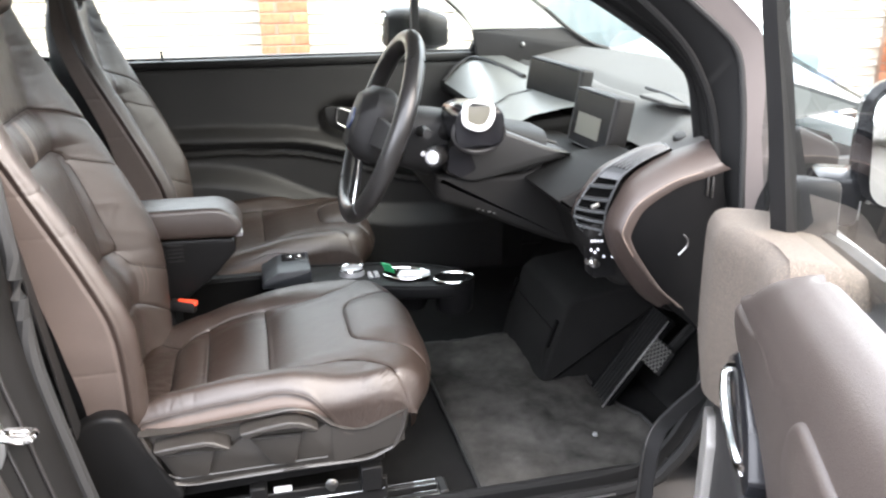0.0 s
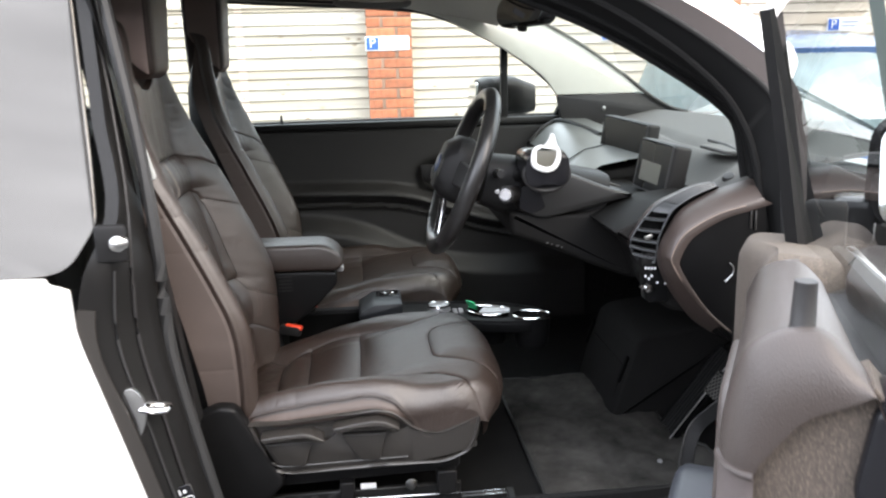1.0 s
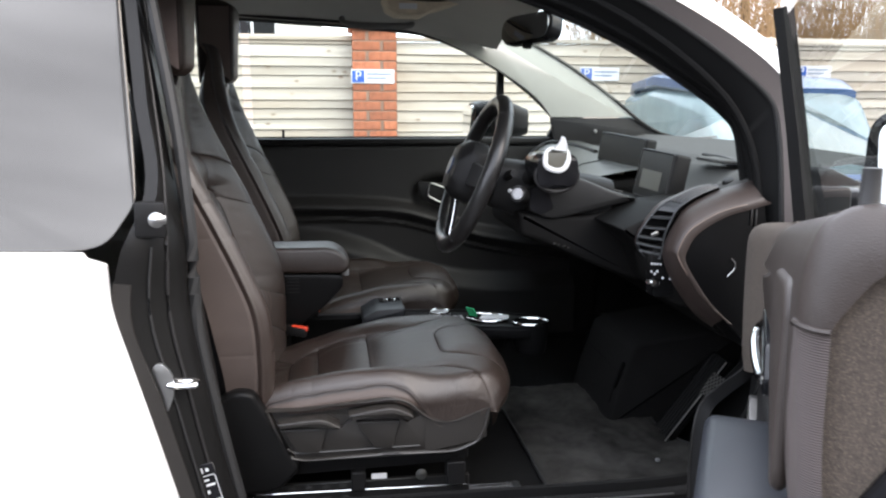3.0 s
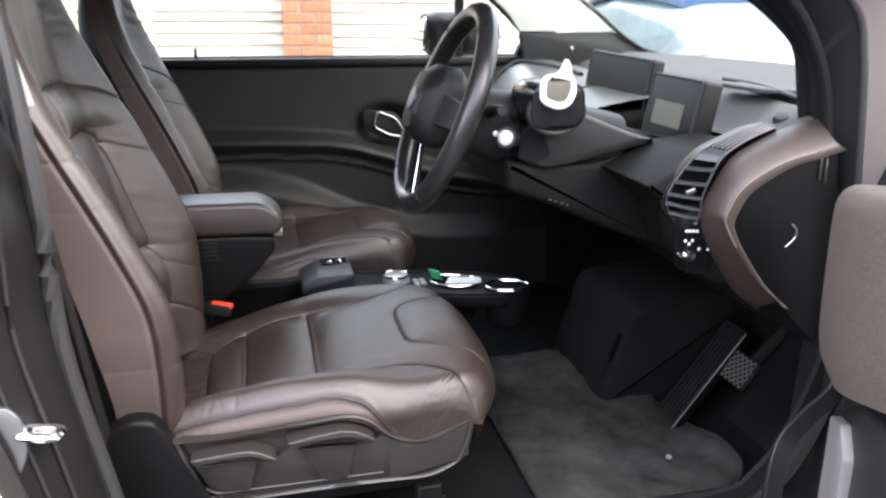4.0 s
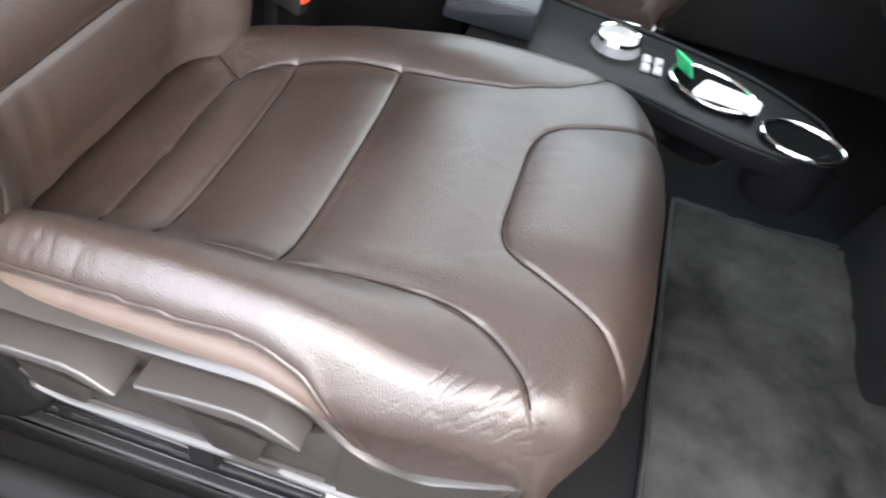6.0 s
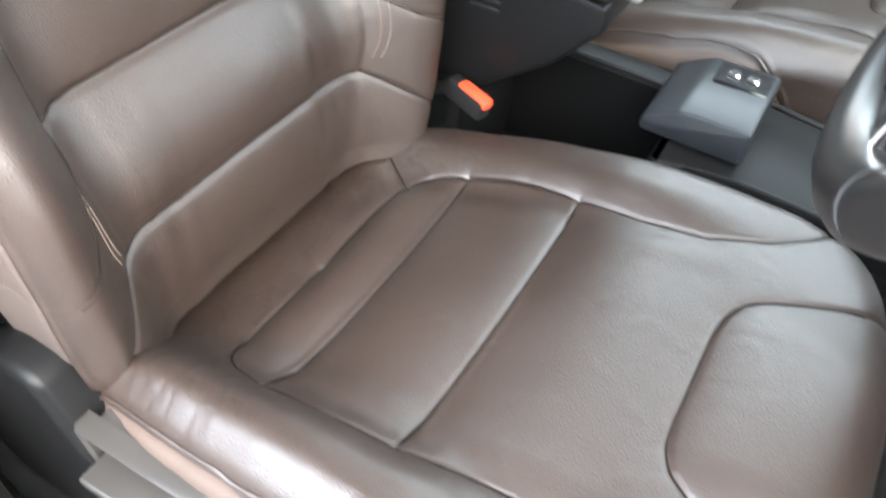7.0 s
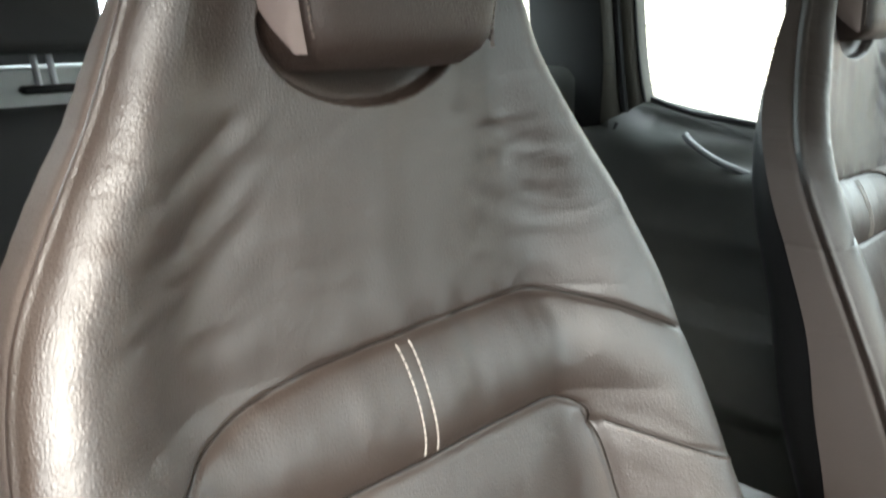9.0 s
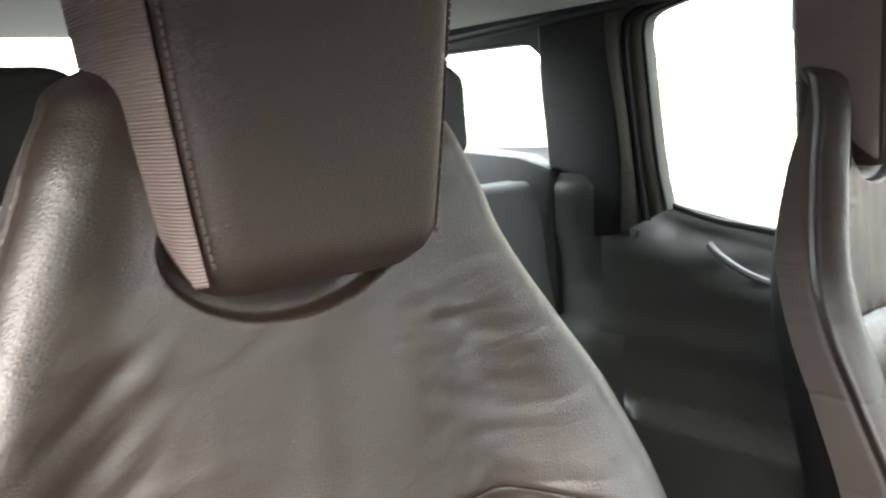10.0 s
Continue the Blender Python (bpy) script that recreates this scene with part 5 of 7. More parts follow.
def dashboard():
    d = thing("dashboard", "layered dark dashboard with a pale felt top and brown leather trim", "dashboard")
    # lower mass across the car
    part("lower_dash", prism(round_poly([(.60, .88), (.66, .945), (.74, .965), (.80, 1.0), (1.05, 1.03), (1.06, .80), (.95, .66), (.74, .70), (.62, .80)], .03), "y", -.60, .66, .01), DASH, d)
    # felt top, dished and rising to the windscreen
    xs, ys = np.linspace(0, 1, 26), np.linspace(-.66, .66, 60)
    Xn, Y = np.meshgrid(xs, ys, indexing="ij")
    front = .745 + .06 * step(Y, -.05, .25) - .055 * step(-Y, .42, .60)
    X = front + (1.13 - .10 * (Y / .66) ** 2 - front) * Xn
    Z = .985 + .052 * step(Xn, 0, .25) + .046 * Xn - .012 * np.exp(-((Xn - .32) / .05) ** 2) + .030 * step(-Y, .46, .56) * (1 - step(Xn, .0, .3))
    part("felt_top", grid(np.stack([X, Y, Z], -1)), DASH_TOP, d, "pale grey felt dash top")
    part("top_groove", sweep(smooth_path([(.80, -.56, 1.058), (.845, -.36, 1.066), (.86, -.22, 1.066)], 6), .004, 6), RUBBER, d)
    part("top_flap", prism(round_poly([(.80, -.30), (.80, -.44), (.86, -.50), (.90, -.46), (.89, -.30)], .012), "z", 1.058, 1.066, .002, 1), DASH_TOP, d)
    # smooth panel before the passenger, with its seam and swept upper edge
    ledge = loft([[(.60, .60, .985), (.585, .30, .985), (.575, .05, .985), (.56, -.18, .985)], [(.66, .62, 1.035), (.64, .30, 1.030), (.63, .05, 1.022), (.61, -.18, 1.010)],
                  [(.72, .63, 1.062), (.71, .30, 1.052), (.70, .05, 1.036), (.68, -.18, 1.022)], [(.80, .64, 1.060), (.79, .30, 1.050), (.78, .05, 1.036), (.76, -.18, 1.03)]], 8)
    part("passenger_ledge", ledge, SHELF, d, "smooth satin panel before the passenger")
    part("ledge_front", prism(round_poly([(.60, .955), (.60, .99), (.70, 1.0), (.80, 1.0), (.80, .94)], .012), "y", -.15, .66, .01), DASH, d)
    part("ledge_edge", sweep(smooth_path([(.60, .60, .987), (.645, .62, 1.03), (.70, .61, 1.056), (.715, .40, 1.056), (.715, .18, 1.048)], 6), .007, 8), BLACK, d, "black edge of the passenger panel")
    part("ledge_seam", sweep([(.572, .05, .987), (.63, .045, 1.023), (.70, .04, 1.037)], .0016, 6), RUBBER, d)
    # knee panel round the column, and the facet that leads over to the vent
    part("knee_panel", prism(round_poly([(.328, .958), (.332, .905), (.399, .882), (.51, .832), (.60, .795), (.70, .795), (.70, .965), (.592, .978), (.49, .948)], [.01, .015, .04, .05, .03, .03, .02, .01, .02]), "y", -.448, -.14, .014, 4), DASH, d, "dark knee panel under the column")
    part("dash_bridge", prism(round_poly([(.500, .942), (.566, .888), (.60, .80), (.70, .80), (.70, .995), (.60, .985)], [.004, .012, .02, .02, .02, .006]), "y", -.62, -.436, .006, 3), DASH, d, "facet between knee panel and side vent")
    for k, w in enumerate((.006, .003, .006, .003)):
        part("scuff", box(.408 + .011 * k, .408 + .011 * k + w, -.4496, -.4470, .886 - .0035 * k, .8878 - .0035 * k, 0), STEEL, d)
    part("column_shelf", prism(round_poly([(.345, .962), (.394, .941), (.43, .946), (.593, .981), (.586, .988), (.537, 1.002), (.478, 1.026), (.449, 1.037), (.42, 1.035), (.36, 1.02)], [.01, .03, .03, .004, .004, .02, .02, .01, .02, .02]), "y", -.459, -.24, .007, 3), SHELF_DARK, d, "faceted satin shelf under the column")
    # thin black sheet on the face paints the shade of a recess
    part("recess_shade", prism(round_poly([(.347, .967), (.352, 1.012), (.386, 1.016), (.404, .966), (.376, .953)], .008), "y", -.4615, -.458, .001, 1), GLOSS, d)
    part("shelf_ridge", sweep([(.452, -.36, 1.040), (.537, -.37, 1.006), (.590, -.38, .989)], .0035, 6), SHELF_DARK, d)
    # leather band that frames the end of the dash, a stitched edge and the black end face
    mid = [((a + c) / 2 - .004, (b + e) / 2 + .003) for (a, b), (c, e) in zip(BAND_OUT, BAND_IN)]
    back = [(x + .02, z - .012) for x, z in BAND_OUT]
    part("leather_band", loft([at_y(back, -.645), at_y([(x + .004, z - .002) for x, z in BAND_OUT], -.655), at_y(BAND_OUT, -.661), at_y(mid, -.690), at_y(BAND_IN, -.714), at_y([(x + .004, z - .004) for x, z in BAND_IN], -.719),
                               at_y([(x + .02, z - .012) for x, z in BAND_IN], -.716)]), BAND_LEATHER, d, "brown leather band round the dash end", angle=180)
    part("band_seam", sweep(smooth_path(at_y([(x + .003, z - .003) for x, z in BAND_IN[1:8]], -.7195), 6), .0011, 6), THREAD_BROWN, d)
    end = [(x + .006, z - .006) for x, z in BAND_IN] + [(.755, .70), (.772, .80), (.765, .90), (.752, 1.0)]
    part("dash_end", prism(end, "y", -.712, -.60, .003, 2), GLOSS_END, d, "black end face of the dash")
    # bright hooked highlight on the end face, set as a steel tube
    part("end_hook_glint", sweep(smooth_path([(.688, -.714, .897), (.694, -.718, .888), (.692, -.718, .876), (.682, -.714, .862)], 5), .0013, 6), STEEL, d, "small steel finger pull")
    for k in range(2):
        part("end_clip", box(.722 + .009 * k, .725 + .009 * k, -.716, -.710, .960 - .004 * k, 1.0 - .008 * k, .001, 1), GREYP, d)
    # side vent: a shell painted near-black for its shade, cross blades, a plate and the long ribs on top
    deep = [((a + c) / 2 + .022, (b + e) / 2 - .012) for (a, b), (c, e) in zip(VENT_OUT, VENT_IN)]
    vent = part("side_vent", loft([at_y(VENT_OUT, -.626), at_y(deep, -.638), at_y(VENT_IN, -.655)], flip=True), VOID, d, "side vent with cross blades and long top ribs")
    vo, vi = smooth_path(at_y(VENT_OUT, -.630), 8), smooth_path(at_y(VENT_IN, -.656), 8)
    for k in range(5):
        i = 4 + k * 5
        a, b = vo[i], vi[i]
        part("slat", sweep([a, (a + b) / 2 + (-.002, -.002, 0), b], .0022, profile=[(-1, -2.6), (1, -2.6), (1.2, 0), (1, 2.6), (-1, 2.6), (-1.2, 0)], up=(0, 1, 0)), SLAT, vent)
    a, b, c, e = vo[28], vi[28], vo[35], vi[35]
    part("plate", loft([[a, (a + c) / 2 + (-.001, 0, .002), c], [b, (b + e) / 2 + (-.001, 0, .002), e]], 4), SLAT, vent)
    for k in range(6):
        u = k / 5
        part("top_rib", sweep(vo[35:57] * (1 - u) + vi[35:57] * u + (0, 0, .001), .0016, 6), SLAT, vent)
    rim = np.vstack([vo, vi[::-1]])
    part("vent_frame", sweep(rim + (0, -.001, .001), .0020, 6, closed=True), SLAT, vent, "satin rim of the vent")
    part("vent_tab", box(-.008, .008, -.003, .003, -.004, .004, .002, 2, pose(.556, -.650, .938, 0, -20, 0)), STEEL, vent, "bright vent wheel tab")
    part("vent_pod", loft([at_y([(x - .002, z - .001) for x, z in VENT_OUT], -.627), at_y([(x + .000, z + .002) for x, z in VENT_OUT], -.615), at_y([(x + .008, z - .004) for x, z in VENT_OUT], -.596), at_y([(x + .025, z - .014) for x, z in VENT_OUT], -.580),
                           at_y([(x + .07, z - .04) for x, z in VENT_OUT], -.570)], flip=True), BAND_LEATHER, d, "brown leather vent pod", angle=180)
    part("pod_foot", prism(round_poly([(.540, .90), (.556, .84), (.60, .79), (.66, .78), (.66, .92), (.575, .92)], .02), "y", -.655, -.575, .012, 3), DASH, d)
    part("dash_knob", lathe([(0, .012), (.010, .011), (.013, .006), (.013, 0)], 18, pose(.735, -.595, 1.030, 20, -20, 0)), DARK, d, "small round sensor cap")
    # switches under the vent
    sw = part("switch_panel", prism(round_poly([(.548, .886), (.590, .886), (.60, .81), (.556, .81)], .008), "y", -.658, -.62, .004), GLOSS_END, d)
    part("knob", lathe([(0, .012), (.008, .011), (.010, 0)], 16, pose(.556, -.656, .841, 90, 0, 0)), CHROME, sw)
    part("knob", lathe([(0, .007), (.005, .006), (.006, 0)], 12, pose(.545, -.656, .843, 90, 0, 0)), CHROME, sw)
    for k in range(4):
        part("button_mark", box(.548 + .006 * k, .5515 + .006 * k, -.6605, -.658, .878 - .0005 * k, .8815 - .0005 * k, 0), PAPER, sw)
    for x, z in ((.548, .862), (.555, .857), (.560, .862), (.572, .848), (.588, .846)):
        part("button_mark", box(x, x + .003, -.6605, -.658, z, z + .004, 0), PAPER, sw)
    return d


SHELF_DARK = material("dark_satin_shelf", (0.015, 0.0147, 0.0144), 0.42, grain=900, bump=0.2, vary=0.12, spec=0.4)
BAND_LEATHER = material("brown_band_leather", (0.034, 0.0235, 0.0200), 0.45, vary=0.12, grain=480, bump=0.5, blotch=4, voronoi=True, spec=0.6)
GLOSS_END = material("dull_black_end", (0.0045, 0.0045, 0.0048), 0.4, bump=0.1, grain=800, spec=0.12)
SLAT = material("satin_slate_plastic", (0.026, 0.028, 0.030), 0.34, bump=0.05, grain=900)
dashboard()
display("instrument_display", "flat black instrument display behind the wheel", .149, .115, .034, pose(.677, -.369, 1.027, 2.2, 9.9, 7), True)
display("centre_display", "wide flat black display on the dash centre", .228, .130, .026, pose(.718, -.035, 1.042, 3, 7.3, 10.7))


# ---- pedals and floor ----
def pedals():
    p = thing("accelerator_pedal", "tall black ribbed accelerator pedal with a steel edge", "pedal")
    P0, P1 = np.array((.755, -.325, .35)), np.array((.905, -.325, .55))
    for k in range(6):
        o = np.array((0, .065 - .0125 * k, 0))
        part("rib", sweep([P0 + o, (P0 + P1) / 2 + o, P1 + o], .0030, 6), RUBBER_FLAT, p)
    part("plate", box(-.008, .004, -.05, .05, 0, .25, .003, 1, Matrix.Translation((.765, -.29, .345)) @ Matrix.Rotation(radians(37), 4, 'Y')), VOID, p)
    part("edge_strip", sweep([P0 + (-.010, -.018, .002), P1 + (-.010, -.018, .002)], .0017, 8), STEEL, p, "bright steel edge strip")
    b = thing("brake_pedal", "rubber brake pedal with a cross-hatched face", "pedal")
    M = pose(.806, -.468, .535, 0, 35, 0)
    part("pad", box(-.008, .008, -.036, .036, -.031, .031, .008, 3, M), CARPET, b)
    for k in range(-4, 5):
        for sg in (-1, 1):
            # each bar is cut off where it leaves the pad
            run = [(y, z) for y, z in ((k * .014 + sg * q, q) for q in np.linspace(-.029, .029, 40)) if abs(y) < .034]
            if len(run) > 4:
                part("tread_bar", sweep([M @ Vector((-.0085, *run[0])), M @ Vector((-.0085, *run[-1]))], .0014, 5), PEWTER, b)
    part("arm", sweep(smooth_path([(.82, -.468, .535), (.90, -.468, .63), (.93, -.468, .75)], 5), .012, 8), CARPET, b)


pedals()


def floor_mat():
    n, m = 50, 76
    A, Bv = np.meshgrid(np.linspace(0, 1, n), np.linspace(0, 1, m), indexing="ij")
    X = .388 + A * (.40 + .02 * np.sin(Bv * 9)) + .045 * (1 - A) * (1 - step(Bv, 0, .09)) ** 2 - .05 * A * (1 - step(Bv, 0, .16)) ** 2
    Y = -.605 + Bv * .70 + .02 * A
    Z = .352 + .006 * value_noise(X * 14, Y * 14, 31) + .10 * step(X, .74, .90) ** 1.5 + .003 * value_noise(X * 60, Y * 60, 33)
    r = np.minimum(np.minimum(A, 1 - A), np.minimum(Bv, 1 - Bv))
    Z -= .010 * (1 - step(r, 0, .03))
    f = thing("floor_mat", "dusty charcoal carpet floor mat with a bound edge", "floor mat")
    P = np.stack([X, Y, Z], -1)
    part("carpet", grid(P), MAT, f)
    rim = np.vstack([P[:, 0], P[-1, 1:], P[::-1, -1][1:], P[0, ::-1][1:-1]]) + (0, 0, .002)
    part("binding", sweep(rim, .004, 6, closed=True), RUBBER, f)
    for k, (x, y) in enumerate(((.677, -.455),)):
        part("stud", lathe([(0, .006), (.005, .005), (.006, 0)], 10, pose(x, y, .356)), SILVER, f)
    return f


floor_mat()


# ---- centre console ----
def console():
    c = thing("centre_console", "low floating centre console with black tray and cup rings", "console")
    front = round_poly([(.030, -.060), (.030, .128), (.10, .130), (.30, .10), (.42, .06), (.50, .0), (.505, -.06), (.46, -.10), (.36, -.085), (.24, -.045), (.10, -.04)],
                       [.002, .002, .1, .1, .06, .04, .03, .03, .08, .08, .05], 6)
    part("tray", prism(front, "z", .555, .590, .008, 3), TRAY, c)
    part("edge_welt", sweep([(x, y, .591) for x, y in front if x > .034], .003, 6), TRAY, c)
    for x0, x1, y0, y1, top in ((-.22, .030, -.085, -.066, .535), (-.22, .030, .088, .126, .590), (-.22, -.20, -.066, .088, .590)):
        part("bin_wall", box(x0, x1, y0, y1, .42, top, .004, 2), TRAY, c)
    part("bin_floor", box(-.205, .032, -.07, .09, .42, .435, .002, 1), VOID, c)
    # near-black sheets over the walls paint the bin's inner shade
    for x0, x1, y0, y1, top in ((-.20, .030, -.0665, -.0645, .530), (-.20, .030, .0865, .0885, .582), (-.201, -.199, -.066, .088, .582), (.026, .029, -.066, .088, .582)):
        part("bin_shade_sheet", box(x0, x1, y0, y1, .434, top, 0), VOID, c)
    part("bin_edge", sweep([(-.20, -.060, .592), (-.20, .080, .592), (-.192, .088, .592), (.027, .088, .592)], .0035, 6), TRAY, c)
    part("stem", prism(round_poly([(-.22, .36), (.20, .36), (.34, .556), (.032, .556), (.032, .418), (-.22, .418)], .004), "y", -.03, .08, .004), BLACK, c)
    lid = part("phone_box", prism(round_poly([(-.0, .594), (.0, .612), (.04, .634), (.118, .636), (.118, .594)], .006), "y", -.02, .115, .005), SLATE, c, "slate grey padded box lid with a slot")
    part("slot", box(.05, .112, .058, .105, .634, .6375, .002, 1), GLOSS, lid)
    for k in range(2):
        part("chrome_tab", box(.062 + .022 * k, .076 + .022 * k, .074, .09, .637, .641, .002, 1), CHROME, lid)
    kn = part("control_knob", lathe([(0, .017), (.024, .017), (.029, .014), (.031, .007), (.033, 0)], 32, pose(.222, .045, .590)), SILVER, c, "round silver control knob")
    part("knob_rim", lathe([(.0265, .0165), (.029, .018), (.0315, .014)], 32, pose(.222, .045, .590)), CHROME, kn)
    for k in range(4):
        part("console_button", box(.258 + .016 * (k % 2), .271 + .016 * (k % 2), .022 - .022 * (k // 2), .040 - .022 * (k // 2), .589, .595, .002, 1), SILVER, c)
    for (cx, cy, rx, ry, ang) in ((.352, .0, .058, .040, -25), (.462, -.060, .050, .036, -12)):
        th = np.linspace(0, 2 * np.pi, 40, endpoint=False)
        a = radians(ang)
        ring = np.stack([cx + rx * np.cos(th) * math.cos(a) - ry * np.sin(th) * math.sin(a), cy + rx * np.cos(th) * math.sin(a) + ry * np.sin(th) * math.cos(a), 0 * th + .596], -1)
        part("cup_ring", sweep(ring, .0030, 8, closed=True), CHROME, c, "chrome cup holder ring")
        # shallow near-black disc over the cup, painted as the shade in its mouth
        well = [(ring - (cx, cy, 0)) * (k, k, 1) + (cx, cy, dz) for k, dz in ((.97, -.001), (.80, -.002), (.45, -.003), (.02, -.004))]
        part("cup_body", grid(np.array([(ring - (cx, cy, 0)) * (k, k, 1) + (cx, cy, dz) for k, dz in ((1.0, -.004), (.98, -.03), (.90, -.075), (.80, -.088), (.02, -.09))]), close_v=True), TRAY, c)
        part("cup_shade", grid(np.array(well), close_v=True), VOID, c, "dark cup holder opening")
    return c


console()


def tray_contents():
    p = thing("paper_slip", "folded white paper slip in the cup tray", "paper")
    part("sheet", prism(round_poly([(.322, -.035), (.405, -.042), (.412, -.010), (.34, .006)], .008), "z", .599, .604, .001, 1), PAPER, p)
    g = thing("green_card", "small bright green card standing in the cup tray", "card")
    part("sheet", box(-.002, .002, -.015, .015, 0, .030, .001, 1, pose(.315, .018, .597, 0, -30, 40)), GREEN, g)


tray_contents()


def armrest():
    a = thing("armrest", "padded armrest with a black base between the seats", "armrest")
    prof = round_poly([(-.34, .755), (-.34, .822), (-.075, .820), (-.040, .795), (-.030, .765), (-.050, .748), (-.10, .750)], [.01, .012, .035, .02, .012, .012, .02], 5)
    part("pad", prism(prof, "y", -.075, .045, .012, 4), LEATHER, a, "leather padded armrest top")
    part("base", prism(round_poly([(-.34, .60), (-.34, .752), (-.10, .748), (-.052, .744), (-.050, .715), (-.10, .66), (-.18, .60)], .012), "y", -.068, .038, .006), GLOSS_COVER, a)
    part("button", box(-.052, -.034, -.020, .012, .732, .748, .003, 1), SILVER, a)
    for k in range(5):
        part("rib", box(-.20, -.165, -.0692, -.067, .70 + .009 * k, .7035 + .009 * k, .0005, 1), BLACK, a)
    return a


armrest()


def buckle(x, y, z, yaw, tilt, label):
    b = thing("seat_belt_buckle", label, "buckle", "seat belt buckles")
    part("case", box(-.055, .001, -.010, .010, -.013, .013, .005, 2), BLACK, b)
    part("release", box(-.040, .004, -.008, .008, .004, .0155, .004, 2), RED, b, "bright red release button")
    part("stem", sweep([(-.05, 0, 0), (-.085, 0, -.03), (-.10, 0, -.08)], .008, 8), BLACK, b)
    b.matrix_basis = pose(x, y, z, 0, tilt, yaw)


buckle(-.150, -.104, .602, -14, 8, "red-buttoned seat belt buckle beside the driver's cushion")
buckle(-.122, .090, .600, 10, 8, "red-buttoned seat belt buckle beside the passenger cushion")


# ---- far door ----
def far_door():
    d = thing("front_door", "closed far door with a dark padded inner panel", "car door", "car doors")
    xs, zs = np.linspace(-.34, .80, 150), np.linspace(.36, 1.075, 120)
    X, Z = np.meshgrid(xs, zs, indexing="ij")
    Y = .675 - 0 * X
    Y += .02 * step(Z, 1.03, 1.075)
    bend = interp(X, [(-.34, .845), (.0, .838), (.16, .826), (.28, .795), (.40, .75), (.80, .68)])
    Y -= .035 * step(Z - bend, -.045, -.01) * (1 - step(Z - bend, .0, .03)) + .02 * (1 - step(Z - bend, -.01, .02))
    low = interp(X, [(-.34, .75), (-.10, .75), (.05, .71), (.2, .64), (.35, .60), (.8, .58)])
    Y -= .055 * (1 - step(Z - low, -.06, .01))
    Y += .045 * np.exp(-(((X - .30) / .075) ** 2 + ((Z - .868) / .055) ** 2) ** 2)
    Y -= .012 * np.exp(-((Z - bend + .055) / .006) ** 2)
    part("inner_panel", grid(np.stack([X, Y, Z], -1), flip=True), FAR_PANEL, d, "dark soft door panel with an armrest roll")
    part("outer_skin", box(-.34, .90, .78, .80, .3, 1.04, .01, 1), WHITE, d)
    part("waist_rail", box(-.345, .80, .66, .80, 1.045, 1.07, .008, 2), BLACK, d)
    h = [(.270, .915), (.325, .895), (.362, .835), (.305, .845), (.262, .868)]
    hp = part("handle_cup", prism(round_poly([(.225, .92), (.33, .91), (.375, .83), (.30, .825), (.235, .86)], .02), "y", .655, .675, .004), BLACK, d)
    part("handle", sweep([(x, .648, z) for x, z in round_poly(h, .012)], .0028, 8, closed=True), STEEL, hp, "chrome inner door handle")
    part("lock_pin", lathe([(0, .028), (.004, .028), (.005, 0), (.008, -.004)], 10, pose(-.234, .68, 1.07)), BLACK, d)
    part("divider", prism([(.515, 1.05), (.538, 1.05), (.540, 1.31), (.515, 1.33)], "y", .675, .70, .003), BLACK, d)
    g = part("window_glass", prism([(-.335, 1.06), (.52, 1.05), (.53, 1.32), (.40, 1.39), (.10, 1.455), (-.34, 1.46)], "y", .702, .705, 0), GLASS, d)
    g.visible_shadow = False
    g2 = part("quarter_glass", prism([(.535, 1.05), (.74, 1.06), (.70, 1.19), (.535, 1.31)], "y", .702, .705, 0), GLASS, d)
    g2.visible_shadow = False
    part("mirror_sail", prism(round_poly([(.70, 1.06), (.80, 1.05), (.80, 1.14), (.74, 1.14)], .01), "y", .68, .71, .003), BLACK, d)
    mh = part("mirror_housing", rounded_shell([(.47, .085, 1.075, 1.19, .5), (.50, .10, 1.055, 1.20, .5), (.60, .10, 1.05, 1.20, .5), (.68, .06, 1.07, 1.17, .6)]), BLACK, d)
    mh.location.y = .93
    mg = prism(round_poly([(.84, 1.078), (1.02, 1.078), (1.02, 1.182), (.84, 1.182)], .02), "x", .455, .4615, 0)
    for v in mg.verts:
        v.co.x += .10 * (v.co.z - 1.182)
    part("mirror_glass", mg, MIRROR, d, smooth=False)
    return d


far_door()


DOOR_GRAB = material("grey_grab_plastic", (0.15, 0.155, 0.16), 0.35, bump=0.1)


POST = material("olive_grey_trim", (0.052, 0.049, 0.040), 0.6, grain=800, bump=0.2, spec=0.3)


def at_far(pts, y):
    return [(x, y, z) for x, z in pts]


